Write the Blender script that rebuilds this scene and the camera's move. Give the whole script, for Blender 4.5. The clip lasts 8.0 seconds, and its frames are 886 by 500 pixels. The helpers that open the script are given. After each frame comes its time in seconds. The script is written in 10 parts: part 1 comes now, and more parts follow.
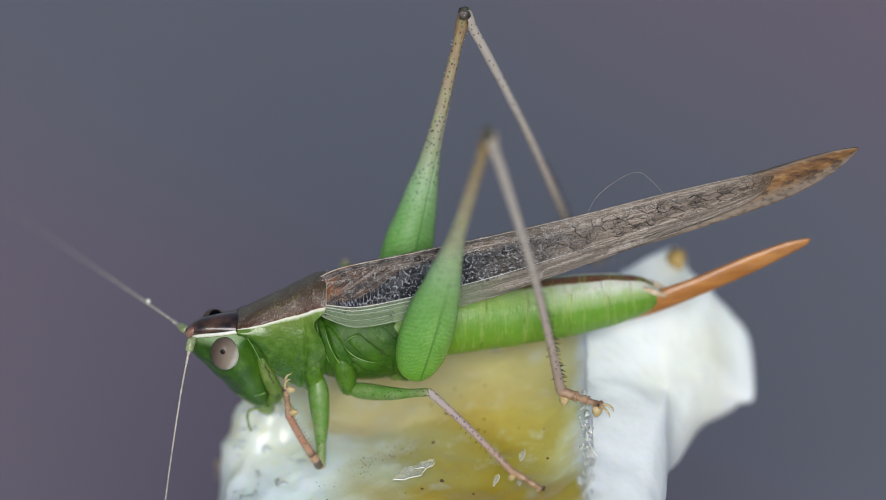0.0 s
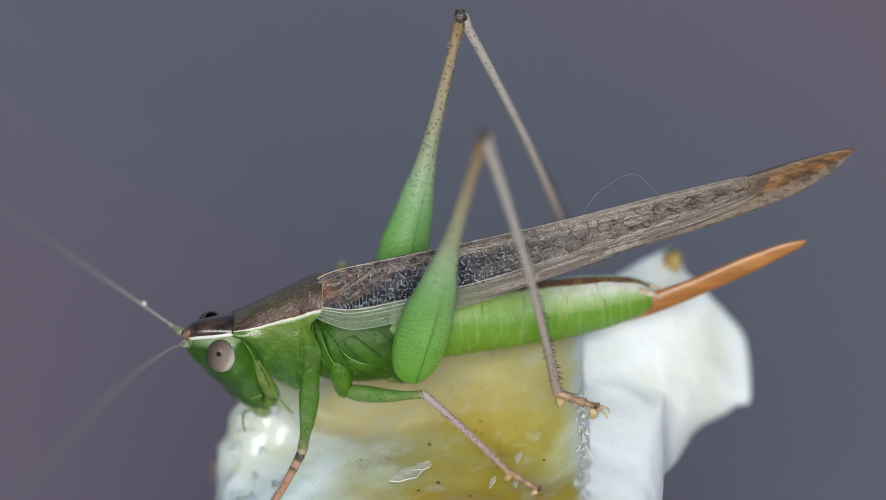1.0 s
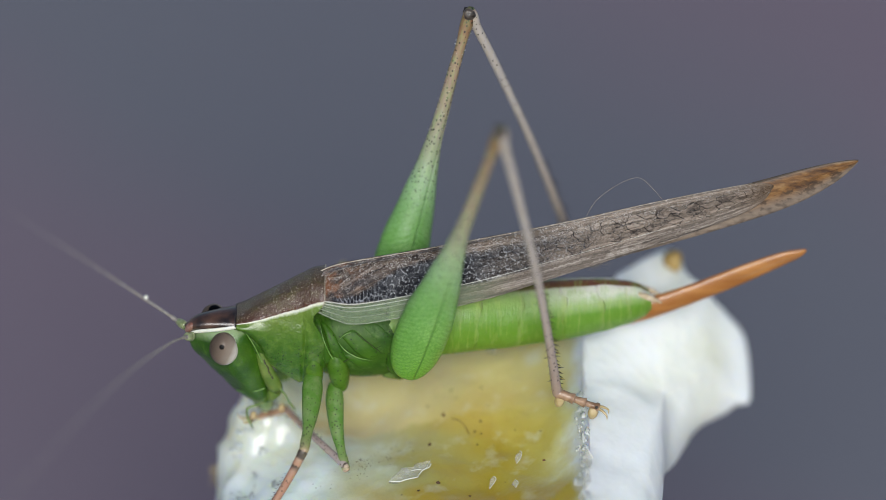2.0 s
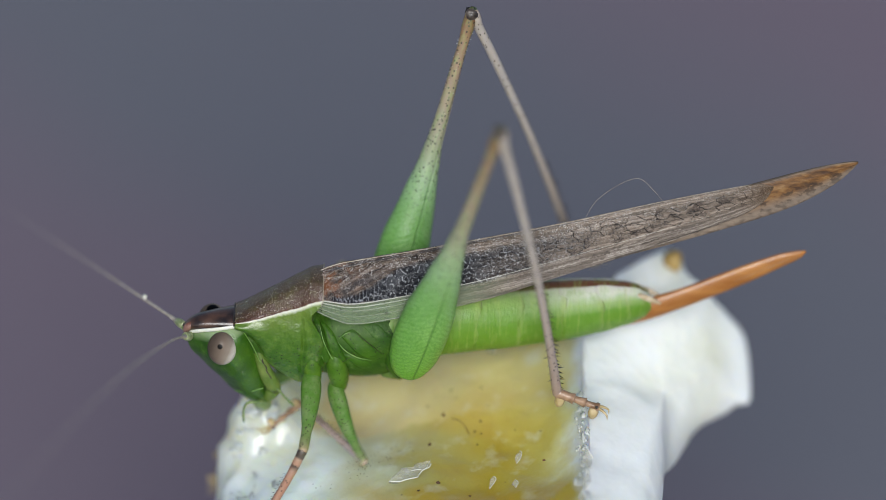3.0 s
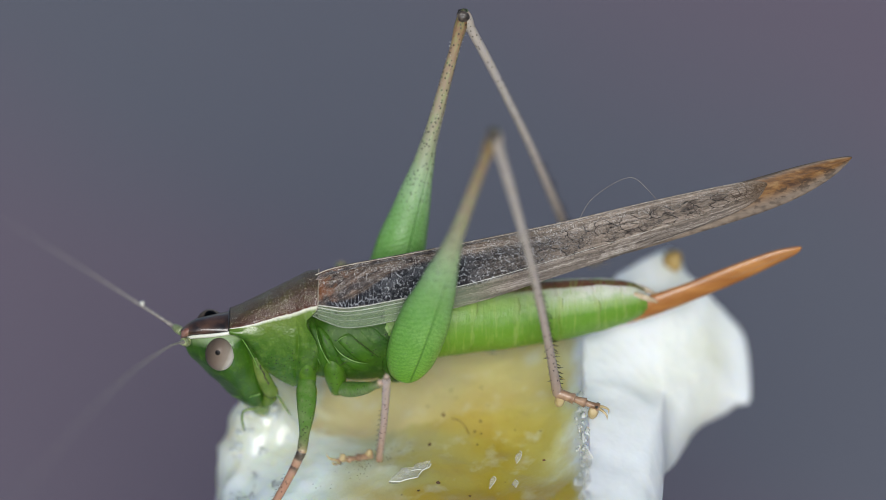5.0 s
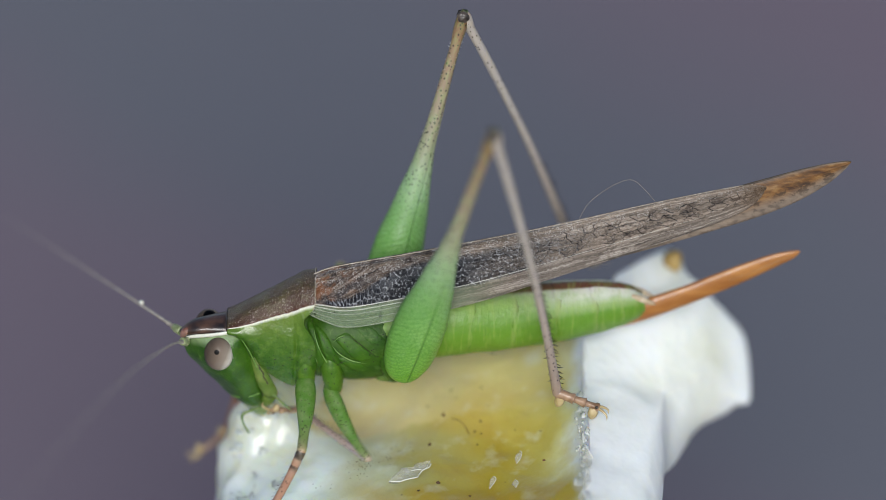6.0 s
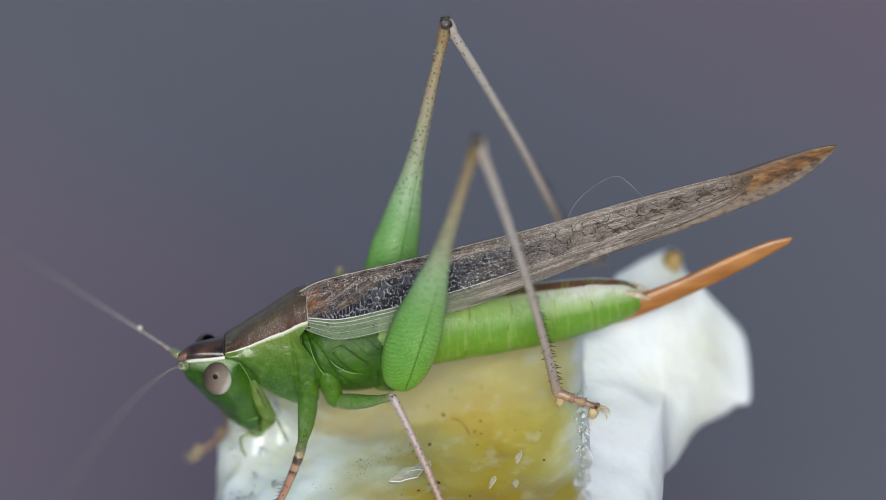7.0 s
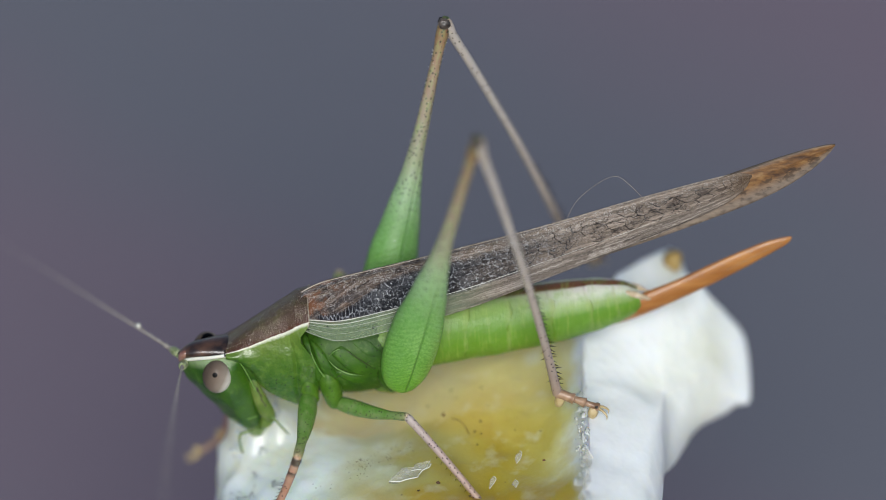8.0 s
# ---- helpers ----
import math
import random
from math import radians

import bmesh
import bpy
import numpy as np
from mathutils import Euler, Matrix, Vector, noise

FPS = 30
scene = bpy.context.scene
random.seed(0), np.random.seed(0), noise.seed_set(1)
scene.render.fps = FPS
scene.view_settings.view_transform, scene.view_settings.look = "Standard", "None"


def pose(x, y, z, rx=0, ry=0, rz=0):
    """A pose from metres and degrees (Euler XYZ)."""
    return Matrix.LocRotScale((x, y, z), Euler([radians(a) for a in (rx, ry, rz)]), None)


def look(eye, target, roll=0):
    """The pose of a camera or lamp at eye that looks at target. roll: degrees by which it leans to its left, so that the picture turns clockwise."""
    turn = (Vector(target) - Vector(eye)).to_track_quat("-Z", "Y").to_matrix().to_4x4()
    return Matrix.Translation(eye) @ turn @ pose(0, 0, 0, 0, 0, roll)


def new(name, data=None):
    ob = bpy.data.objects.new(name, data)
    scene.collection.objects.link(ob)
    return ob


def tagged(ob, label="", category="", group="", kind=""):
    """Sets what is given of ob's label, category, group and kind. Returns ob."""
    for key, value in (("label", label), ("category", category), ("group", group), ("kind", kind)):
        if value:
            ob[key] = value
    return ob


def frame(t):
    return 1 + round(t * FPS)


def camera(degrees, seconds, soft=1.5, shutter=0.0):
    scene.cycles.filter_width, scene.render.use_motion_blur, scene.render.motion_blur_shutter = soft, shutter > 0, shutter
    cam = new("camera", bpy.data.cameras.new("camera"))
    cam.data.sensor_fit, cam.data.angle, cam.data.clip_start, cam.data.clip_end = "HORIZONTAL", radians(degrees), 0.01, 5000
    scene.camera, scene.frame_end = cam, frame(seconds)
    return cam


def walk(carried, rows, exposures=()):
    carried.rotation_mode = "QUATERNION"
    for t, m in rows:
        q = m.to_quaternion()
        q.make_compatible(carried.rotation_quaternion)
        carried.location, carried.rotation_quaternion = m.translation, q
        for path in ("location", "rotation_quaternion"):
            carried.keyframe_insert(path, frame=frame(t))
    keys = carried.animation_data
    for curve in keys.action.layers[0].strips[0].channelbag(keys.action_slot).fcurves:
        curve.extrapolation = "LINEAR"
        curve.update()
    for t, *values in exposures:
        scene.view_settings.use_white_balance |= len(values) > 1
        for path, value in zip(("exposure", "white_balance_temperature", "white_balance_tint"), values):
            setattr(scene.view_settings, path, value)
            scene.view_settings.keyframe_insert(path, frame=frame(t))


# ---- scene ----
# ---- camera: macro lens, 35 degrees down, on a stand ----
MM = 0.001
TILT = radians(35)
FOCUS = 0.2
cam = camera(10.286, 8.0, soft=0.6, shutter=0.5)
cam.data.dof.use_dof = True
cam.data.dof.focus_distance = FOCUS + 0.0017
cam.data.dof.aperture_fstop = 17


def stand(right, up):
    """The camera slid by so many millimetres to its right and up."""
    slide = Vector((right, up * math.sin(TILT), up * math.cos(TILT))) * MM
    eye = Vector((0, -FOCUS * math.cos(TILT), FOCUS * math.sin(TILT))) + slide
    return look(eye, slide)


walk(cam, [(0.0, stand(-0.149, -0.076)), (0.2, stand(-0.149, -0.076)), (0.4, stand(0, 0)), (8.0, stand(0, 0))])

# ---- light: overcast daylight ----
world = bpy.data.worlds.new("world")
scene.world = world
world.use_nodes = True
sky = world.node_tree.nodes.new("ShaderNodeTexSky")
sky.sky_type, sky.sun_disc = "NISHITA", False
sky.sun_elevation, sky.sun_rotation = radians(35), radians(178)
background = world.node_tree.nodes["Background"]
background.inputs["Strength"].default_value = 0.095
world.node_tree.links.new(sky.outputs["Color"], background.inputs["Color"])
sun = new("sun", bpy.data.lights.new("sun", "SUN"))
sun.data.energy, sun.data.angle, sun.data.color = 3.05, radians(32), (1.0, 0.985, 0.965)
sun.matrix_basis = look((0.03, -0.82, 0.57), (0, 0, 0))
scene.view_settings.exposure = 0.0


# ---- materials ----
def shader(name, rough=0.5, subsurface=0.0, radius=(1.0, 0.6, 0.3), depth=0.4, coat=0.0, ior=1.45):
    """A material with its node tree and its main shader."""
    m = bpy.data.materials.new(name)
    m.use_nodes = True
    tree = m.node_tree
    b = tree.nodes["Principled BSDF"]
    b.inputs["Roughness"].default_value = rough
    b.inputs["IOR"].default_value = ior
    b.inputs["Coat Weight"].default_value = coat
    b.inputs["Coat Roughness"].default_value = 0.1
    if subsurface:
        b.inputs["Subsurface Weight"].default_value = subsurface
        b.inputs["Subsurface Radius"].default_value = radius
        b.inputs["Subsurface Scale"].default_value = depth * MM
    return m, tree, b


def put(tree, socket, value):
    if isinstance(value, bpy.types.NodeSocket):
        tree.links.new(value, socket)
    elif isinstance(value, tuple) and len(value) == 3 and socket.type == "RGBA":
        socket.default_value = (*value, 1)
    else:
        socket.default_value = value


def coords(tree):
    """The thing's own coordinates in millimetres."""
    c = tree.nodes.new("ShaderNodeTexCoord")
    v = tree.nodes.new("ShaderNodeVectorMath")
    v.operation = "SCALE"
    put(tree, v.inputs[0], c.outputs["Object"])
    v.inputs["Scale"].default_value = 1000
    return v.outputs[0]


def squash(tree, vector, factors):
    v = tree.nodes.new("ShaderNodeVectorMath")
    v.operation = "MULTIPLY"
    put(tree, v.inputs[0], vector)
    v.inputs[1].default_value = factors
    return v.outputs[0]


def axis(tree, vector, which):
    s = tree.nodes.new("ShaderNodeSeparateXYZ")
    put(tree, s.inputs[0], vector)
    return s.outputs[which]


def around(tree):
    """Lengthwise (0 to 1) and round-the-body (0 back, 1 belly) coordinates."""
    c = tree.nodes.new("ShaderNodeUVMap")
    s = tree.nodes.new("ShaderNodeSeparateXYZ")
    put(tree, s.inputs[0], c.outputs[0])
    return s.outputs[0], s.outputs[1]


def grain(tree, vector, scale, detail=3.0, rough=0.55):
    n = tree.nodes.new("ShaderNodeTexNoise")
    put(tree, n.inputs["Vector"], vector)
    n.inputs["Scale"].default_value = scale
    n.inputs["Detail"].default_value = detail
    n.inputs["Roughness"].default_value = rough
    return n.outputs["Fac"]


def cells(tree, vector, scale, feature="F1", rnd=1.0):
    n = tree.nodes.new("ShaderNodeTexVoronoi")
    n.feature = feature
    put(tree, n.inputs["Vector"], vector)
    n.inputs["Scale"].default_value = scale
    n.inputs["Randomness"].default_value = rnd
    return n.outputs["Distance"]


def ramp(tree, fac, stops):
    n = tree.nodes.new("ShaderNodeValToRGB")
    e = n.color_ramp.elements
    while len(e) < len(stops):
        e.new(0.5)
    for k, (at, colour) in zip(e, stops):
        k.position = at
        k.color = (*colour, 1) if isinstance(colour, tuple) else (colour, colour, colour, 1)
    put(tree, n.inputs[0], fac)
    return n.outputs[0]


def calc(tree, kind, a, b=0.0):
    n = tree.nodes.new("ShaderNodeMath")
    n.operation = kind
    put(tree, n.inputs[0], a)
    put(tree, n.inputs[1], b)
    return n.outputs[0]


def mix(tree, fac, a, b, kind="MIX"):
    n = tree.nodes.new("ShaderNodeMix")
    n.data_type, n.blend_type = "RGBA", kind
    put(tree, n.inputs[0], fac)
    put(tree, n.inputs[6], a)
    put(tree, n.inputs[7], b)
    return n.outputs[2]


def relief(tree, b, height, strength=0.4, depth=0.05):
    n = tree.nodes.new("ShaderNodeBump")
    n.inputs["Strength"].default_value = strength
    n.inputs["Distance"].default_value = depth * MM
    put(tree, n.inputs["Height"], height)
    put(tree, b.inputs["Normal"], n.outputs[0])


def dots(tree, vector, scale, size, rnd=0.9):
    """1 in small round dots, 0 between them."""
    return ramp(tree, cells(tree, vector, scale, "F1", rnd), [(0.0, 1.0), (size, 1.0), (size + 0.04, 0.0)])


def green_cuticle(name, low, high, dotted=0.0, rough=0.32, shine=0.25):
    m, t, b = shader(name, rough, 0.25, (0.5, 1.0, 0.2), 0.3, shine, 1.33)
    v = coords(t)
    c = mix(t, ramp(t, grain(t, v, 1.1, 4), [(0.35, 0.0), (0.68, 1.0)]), low, high)
    c = mix(t, calc(t, "MULTIPLY", ramp(t, grain(t, v, 3.5, 6, 0.7), [(0.55, 0.0), (0.75, 1.0)]), 0.3), c, (0.24, 0.36, 0.11))
    c = mix(t, calc(t, "MULTIPLY", ramp(t, grain(t, v, 2.2, 4), [(0.3, 1.0), (0.46, 0.0)]), 0.5), c, (0.02, 0.07, 0.005))
    if dotted:
        patch = ramp(t, grain(t, v, 0.8, 1), [(0.42, 0.0), (0.55, 1.0)])
        c = mix(t, calc(t, "MULTIPLY", dots(t, v, 5.5, 0.13), patch), c, (0.007, 0.007, 0.008))
    put(t, b.inputs["Base Color"], c)
    relief(t, b, calc(t, "ADD", calc(t, "MULTIPLY", grain(t, v, 1.4, 2), 2.0), calc(t, "MULTIPLY", cells(t, v, 11), 0.2)), 0.3, 0.09)
    return m


def hind_femur_skin():
    m, t, b = shader("hind_femur_skin", 0.42, 0.3, (0.5, 1.0, 0.2), 0.4, 0.1)
    v = coords(t)
    u, a = around(t)
    c = ramp(t, calc(t, "ADD", u, calc(t, "MULTIPLY", calc(t, "SUBTRACT", grain(t, v, 1.2), 0.5), 0.06)),
             [(0.0, (0.30, 0.50, 0.02)), (0.1, (0.18, 0.42, 0.03)), (0.3, (0.20, 0.40, 0.13)), (0.45, (0.25, 0.38, 0.21)), (0.56, (0.28, 0.29, 0.19)), (0.68, (0.29, 0.23, 0.16)), (0.82, (0.25, 0.155, 0.085)), (0.92, (0.16, 0.075, 0.03)), (0.985, (0.05, 0.03, 0.02))])
    dot = calc(t, "MULTIPLY", dots(t, squash(t, v, (0.8, 1, 1)), 7.0, 0.25), ramp(t, u, [(0.30, 0.0), (0.46, 1.0)]))
    c = mix(t, calc(t, "MULTIPLY", dot, 0.9), c, (0.015, 0.012, 0.01))
    knee = calc(t, "MULTIPLY", ramp(t, u, [(0.87, 0.0), (0.97, 1.0)]), ramp(t, calc(t, "ADD", grain(t, squash(t, v, (0.5, 2.2, 2.2)), 1.6, 3), calc(t, "MULTIPLY", axis(t, v, 2), -0.45)), [(0.46, 0.0), (0.54, 0.95)]))
    c = mix(t, knee, c, (0.012, 0.009, 0.008))
    c = mix(t, calc(t, "MULTIPLY", ramp(t, grain(t, squash(t, v, (1, 4, 4)), 2.2, 3), [(0.45, 0.0), (0.7, 1.0)]), 0.3), c, (0.27, 0.45, 0.16))
    net = cells(t, squash(t, v, (1.3, 1.0, 0.9)), 7.5, "DISTANCE_TO_EDGE")
    c = mix(t, calc(t, "MULTIPLY", ramp(t, net, [(0.02, 0.7), (0.12, 0.0)]), ramp(t, u, [(0.35, 1.0), (0.5, 0.0)])), c, (0.06, 0.20, 0.02))
    c = mix(t, calc(t, "MULTIPLY", ramp(t, grain(t, v, 0.7, 4), [(0.38, 0.0), (0.62, 1.0)]), ramp(t, u, [(0.3, 0.4), (0.5, 0.0)])), c, (0.07, 0.24, 0.02))
    z = calc(t, "ABSOLUTE", calc(t, "ADD", axis(t, v, 2), 0.25))
    w = calc(t, "SINE", calc(t, "MULTIPLY", calc(t, "ADD", axis(t, v, 0), calc(t, "ADD", calc(t, "MULTIPLY", z, 0.7), calc(t, "MULTIPLY", grain(t, v, 1.5), 0.5))), 26.0))
    keel = ramp(t, z, [(0.02, 0.0), (0.05, 1.0)])
    low = ramp(t, u, [(0.05, 0.0), (0.12, 1.0), (0.3, 1.0), (0.45, 0.0)])
    c = mix(t, calc(t, "MULTIPLY", ramp(t, w, [(0.2, 0.0), (0.9, 0.4)]), low), c, (0.07, 0.22, 0.02))
    c = mix(t, calc(t, "MULTIPLY", ramp(t, z, [(0.015, 0.75), (0.05, 0.0)]), low), c, (0.04, 0.15, 0.015))
    put(t, b.inputs["Base Color"], c)
    h = calc(t, "ADD", calc(t, "MULTIPLY", calc(t, "MULTIPLY", w, 0.14), ramp(t, u, [(0.3, 0.6), (0.55, 0.0)])), calc(t, "MULTIPLY", grain(t, v, 9, 3), 0.5))
    h = calc(t, "ADD", h, calc(t, "MULTIPLY", keel, 0.8))
    relief(t, b, h, 0.5, 0.07)
    return m


def leg_skin(name, stops, dot_scale=4.2, dot_size=0.16, bare=(0.0, 0.02)):
    """Leg cuticle whose colour changes along the segment, with dark bristle pits."""
    m, t, b = shader(name, 0.4, 0.2, (1.0, 0.8, 0.4), 0.2, 0.1)
    v = coords(t)
    u, a = around(t)
    c = ramp(t, u, stops)
    c = mix(t, calc(t, "MULTIPLY", ramp(t, grain(t, v, 3, 4), [(0.4, 0.0), (0.7, 1.0)]), 0.22), c, (0.42, 0.38, 0.27))
    dot = calc(t, "MULTIPLY", dots(t, squash(t, v, (0.8, 1, 1)), dot_scale, dot_size), ramp(t, u, [(bare[0], 0.0), (bare[1], 1.0)]))
    c = mix(t, calc(t, "MULTIPLY", dot, 0.9), c, (0.02, 0.012, 0.01))
    put(t, b.inputs["Base Color"], c)
    relief(t, b, grain(t, v, 9, 3), 0.4, 0.05)
    return m


def pronotum_skin():
    m, t, b = shader("pronotum_skin", 0.34, 0.15, (1.0, 0.8, 0.3), 0.2, 0.35)
    v = coords(t)
    u, a = around(t)
    n = calc(t, "MULTIPLY", calc(t, "SUBTRACT", grain(t, v, 2.4, 4, 0.7), 0.5), 0.06)
    c = ramp(t, calc(t, "ADD", a, n), [(0.0, (0.08, 0.054, 0.030)), (0.13, (0.062, 0.038, 0.020)), (0.28, (0.060, 0.023, 0.011)), (0.345, (0.07, 0.018, 0.007)), (0.365, (0.72, 0.72, 0.64)), (0.40, (0.62, 0.66, 0.52)), (0.435, (0.11, 0.18, 0.025)), (0.6, (0.046, 0.122, 0.005)), (0.8, (0.024, 0.090, 0.004)), (1.0, (0.08, 0.17, 0.012))])
    # small golden specks, which also paint in the sparkle of the glossy back
    speck = calc(t, "MULTIPLY", dots(t, v, 13, 0.2), ramp(t, a, [(0.3, 1.0), (0.34, 0.0)]))
    speck = calc(t, "MULTIPLY", speck, ramp(t, grain(t, v, 2.5, 3), [(0.42, 0.1), (0.56, 1.0)]))
    c = mix(t, calc(t, "MULTIPLY", speck, 0.85), c, (0.60, 0.54, 0.44))
    pits = calc(t, "MULTIPLY", dots(t, v, 7, 0.17), ramp(t, calc(t, "ADD", a, calc(t, "MULTIPLY", grain(t, v, 1.5), 0.35)), [(0.78, 0.0), (0.9, 1.0)]))
    c = mix(t, pits, c, (0.007, 0.007, 0.008))
    c = mix(t, calc(t, "MULTIPLY", ramp(t, grain(t, v, 2.4, 6, 0.7), [(0.48, 0.0), (0.68, 1.0)]), ramp(t, a, [(0.36, 0.1), (0.45, 0.28)])), c, (0.22, 0.34, 0.06))
    put(t, b.inputs["Base Color"], c)
    relief(t, b, calc(t, "ADD", calc(t, "MULTIPLY", cells(t, v, 15), ramp(t, a, [(0.33, 0.4), (0.38, 0.0)])), calc(t, "MULTIPLY", grain(t, v, 1.5, 3), 2.4)), 0.6, 0.1)
    return m


def net(tree, vector, feature="DISTANCE_TO_EDGE", rnd=0.7):
    """Flat cells, one unit wide."""
    n = tree.nodes.new("ShaderNodeTexVoronoi")
    n.voronoi_dimensions, n.feature = "2D", feature
    n.inputs["Scale"].default_value = 1.0
    n.inputs["Randomness"].default_value = rnd
    put(tree, n.inputs["Vector"], vector)
    return n.outputs["Distance" if feature == "DISTANCE_TO_EDGE" else "Color"]


def sheet_of(tree, u, a, along, across, wob):
    """Wing co-ordinates counted in cells along and across the wing."""
    n = tree.nodes.new("ShaderNodeCombineXYZ")
    put(tree, n.inputs[0], calc(tree, "ADD", calc(tree, "MULTIPLY", u, along), calc(tree, "MULTIPLY", wob, 0.9)))
    put(tree, n.inputs[1], calc(tree, "ADD", calc(tree, "MULTIPLY", a, across), wob))
    n.inputs[2].default_value = 0.37
    return n.outputs[0]


def tegmen_skin():
    """Brown leathery forewing: dark cells between pale veins, clear towards the costal edge."""
    m, t, b = shader("tegmen_skin", 0.36, 0.0, coat=0.0, ior=1.4)
    v = coords(t)
    u, a = around(t)
    wob = calc(t, "MULTIPLY", calc(t, "SUBTRACT", grain(t, v, 1.6, 3), 0.5), 1.6)
    crinkle = calc(t, "ADD", wob, calc(t, "MULTIPLY", calc(t, "SUBTRACT", grain(t, v, 7.0, 3), 0.5), 1.3))
    small = sheet_of(t, u, a, 88.0, 10.0, crinkle)
    large = sheet_of(t, u, calc(t, "SUBTRACT", a, calc(t, "MULTIPLY", u, 1.6)), 46.0, 6.0, wob)
    fine, tone, cross = net(t, small, rnd=1.0), net(t, small, "F1", 1.0), net(t, large, rnd=0.9)
    ladder = net(t, sheet_of(t, u, a, 96.0, 5.0, calc(t, "MULTIPLY", wob, 0.4)), rnd=0.6)
    # lengthwise streaks beyond, slanting ones near the root
    rise = calc(t, "ADD", a, calc(t, "MULTIPLY", u, 1.9))
    root = ramp(t, u, [(0.27, 1.0), (0.42, 0.0)])
    far_streak = grain(t, sheet_of(t, u, a, 13.0, 19.0, crinkle), 1.0, 6, 0.75)
    streak = calc(t, "ADD", calc(t, "MULTIPLY", grain(t, sheet_of(t, u, rise, 9.0, 17.0, 0.0), 1.0, 6, 0.72), root), calc(t, "MULTIPLY", far_streak, calc(t, "SUBTRACT", 1.0, root)))
    mottle = grain(t, v, 1.7, 5, 0.65)
    shred = grain(t, v, 9.0, 4, 0.7)
    brown = ramp(t, streak, [(0.40, (0.012, 0.009, 0.009)), (0.47, (0.06, 0.04, 0.03)), (0.53, (0.17, 0.12, 0.085)), (0.63, (0.50, 0.43, 0.37))])
    brown = mix(t, calc(t, "MULTIPLY", root, 0.42), brown, (0.030, 0.020, 0.016))
    rust = calc(t, "MULTIPLY", ramp(t, mottle, [(0.47, 0.0), (0.58, 0.75)]), ramp(t, u, [(0.14, 1.0), (0.30, 0.0)]))
    brown = mix(t, rust, brown, (0.21, 0.075, 0.022))
    brown = mix(t, calc(t, "MULTIPLY", ramp(t, u, [(0.42, 0.0), (0.6, 1.0)]), 0.45), brown, (0.36, 0.30, 0.24))
    # wide dark slants, and white flecks painted for glints along the upper ridge
    slant = ramp(t, grain(t, sheet_of(t, u, rise, 3.0, 6.5, wob), 1.0, 2), [(0.50, 0.0), (0.60, 0.8)])
    brown = mix(t, calc(t, "MULTIPLY", slant, calc(t, "MULTIPLY", root, ramp(t, a, [(0.14, 0.0), (0.28, 1.0)]))), brown, (0.022, 0.020, 0.024))
    ridge = ramp(t, a, [(0.06, 1.0), (0.18, 0.9), (0.30, 0.45), (0.6, 0.25)])
    sparkle = calc(t, "MAXIMUM", dots(t, v, 13.0, 0.30, 1.0), calc(t, "MULTIPLY", dots(t, v, 22.0, 0.34, 1.0), 0.7))
    sparkle = calc(t, "MULTIPLY", calc(t, "MULTIPLY", sparkle, ramp(t, grain(t, v, 4.0, 3), [(0.40, 0.15), (0.58, 1.0)])), calc(t, "MULTIPLY", ridge, ramp(t, u, [(0.6, 1.0), (0.85, 0.45)])))
    # dark branching cross veins and stained cells towards the tip
    belt = ramp(t, a, [(0.1, 0.0), (0.2, 1.0), (0.58, 1.0), (0.75, 0.3), (0.9, 0.0)])
    far = ramp(t, u, [(0.42, 0.0), (0.55, 1.0)])
    stain = calc(t, "MULTIPLY", ramp(t, axis(t, tone, 0), [(0.45, 0.0), (0.75, 0.8)]), calc(t, "MULTIPLY", belt, ramp(t, u, [(0.5, 0.15), (0.72, 0.9)])))
    brown = mix(t, calc(t, "MULTIPLY", stain, ramp(t, mottle, [(0.4, 0.2), (0.55, 1.0)])), brown, (0.04, 0.027, 0.02))
    line = calc(t, "MULTIPLY", ramp(t, cross, [(0.02, 1.0), (0.055, 0.0)]), ramp(t, mottle, [(0.36, 0.0), (0.46, 1.0)]))
    brown = mix(t, calc(t, "MULTIPLY", calc(t, "MULTIPLY", line, far), belt), brown, (0.010, 0.008, 0.007))
    line = calc(t, "MULTIPLY", ramp(t, fine, [(0.03, 0.75), (0.1, 0.0)]), ramp(t, streak, [(0.4, 1.0), (0.6, 0.0)]))
    brown = mix(t, calc(t, "MULTIPLY", calc(t, "MULTIPLY", line, far), belt), brown, (0.02, 0.014, 0.012))
    # near-black cells between broken pale veins in the middle field, whitened as painted glints
    cell = mix(t, ramp(t, axis(t, tone, 1), [(0.35, 0.0), (0.95, 1.0)]), (0.003, 0.004, 0.008), (0.05, 0.053, 0.06))
    cell = mix(t, calc(t, "MULTIPLY", ramp(t, u, [(0.32, 0.1), (0.52, 0.45)]), ramp(t, shred, [(0.52, 0.0), (0.64, 1.0)])), cell, (0.36, 0.36, 0.37))
    broken = calc(t, "MULTIPLY", ramp(t, fine, [(0.03, 1.0), (0.12, 0.0)]), ramp(t, shred, [(0.45, 0.0), (0.58, 1.0)]))
    dark = mix(t, broken, cell, (0.64, 0.66, 0.68))
    rungs = mix(t, calc(t, "MULTIPLY", ramp(t, ladder, [(0.03, 0.85), (0.10, 0.0)]), ramp(t, shred, [(0.36, 0.1), (0.52, 1.0)])), (0.004, 0.005, 0.011), (0.46, 0.48, 0.52))
    dark = mix(t, ramp(t, u, [(0.27, 1.0), (0.36, 0.0)]), dark, rungs)
    edge = calc(t, "ADD", a, calc(t, "MULTIPLY", calc(t, "SUBTRACT", grain(t, v, 1.5, 3), 0.5), 0.12))
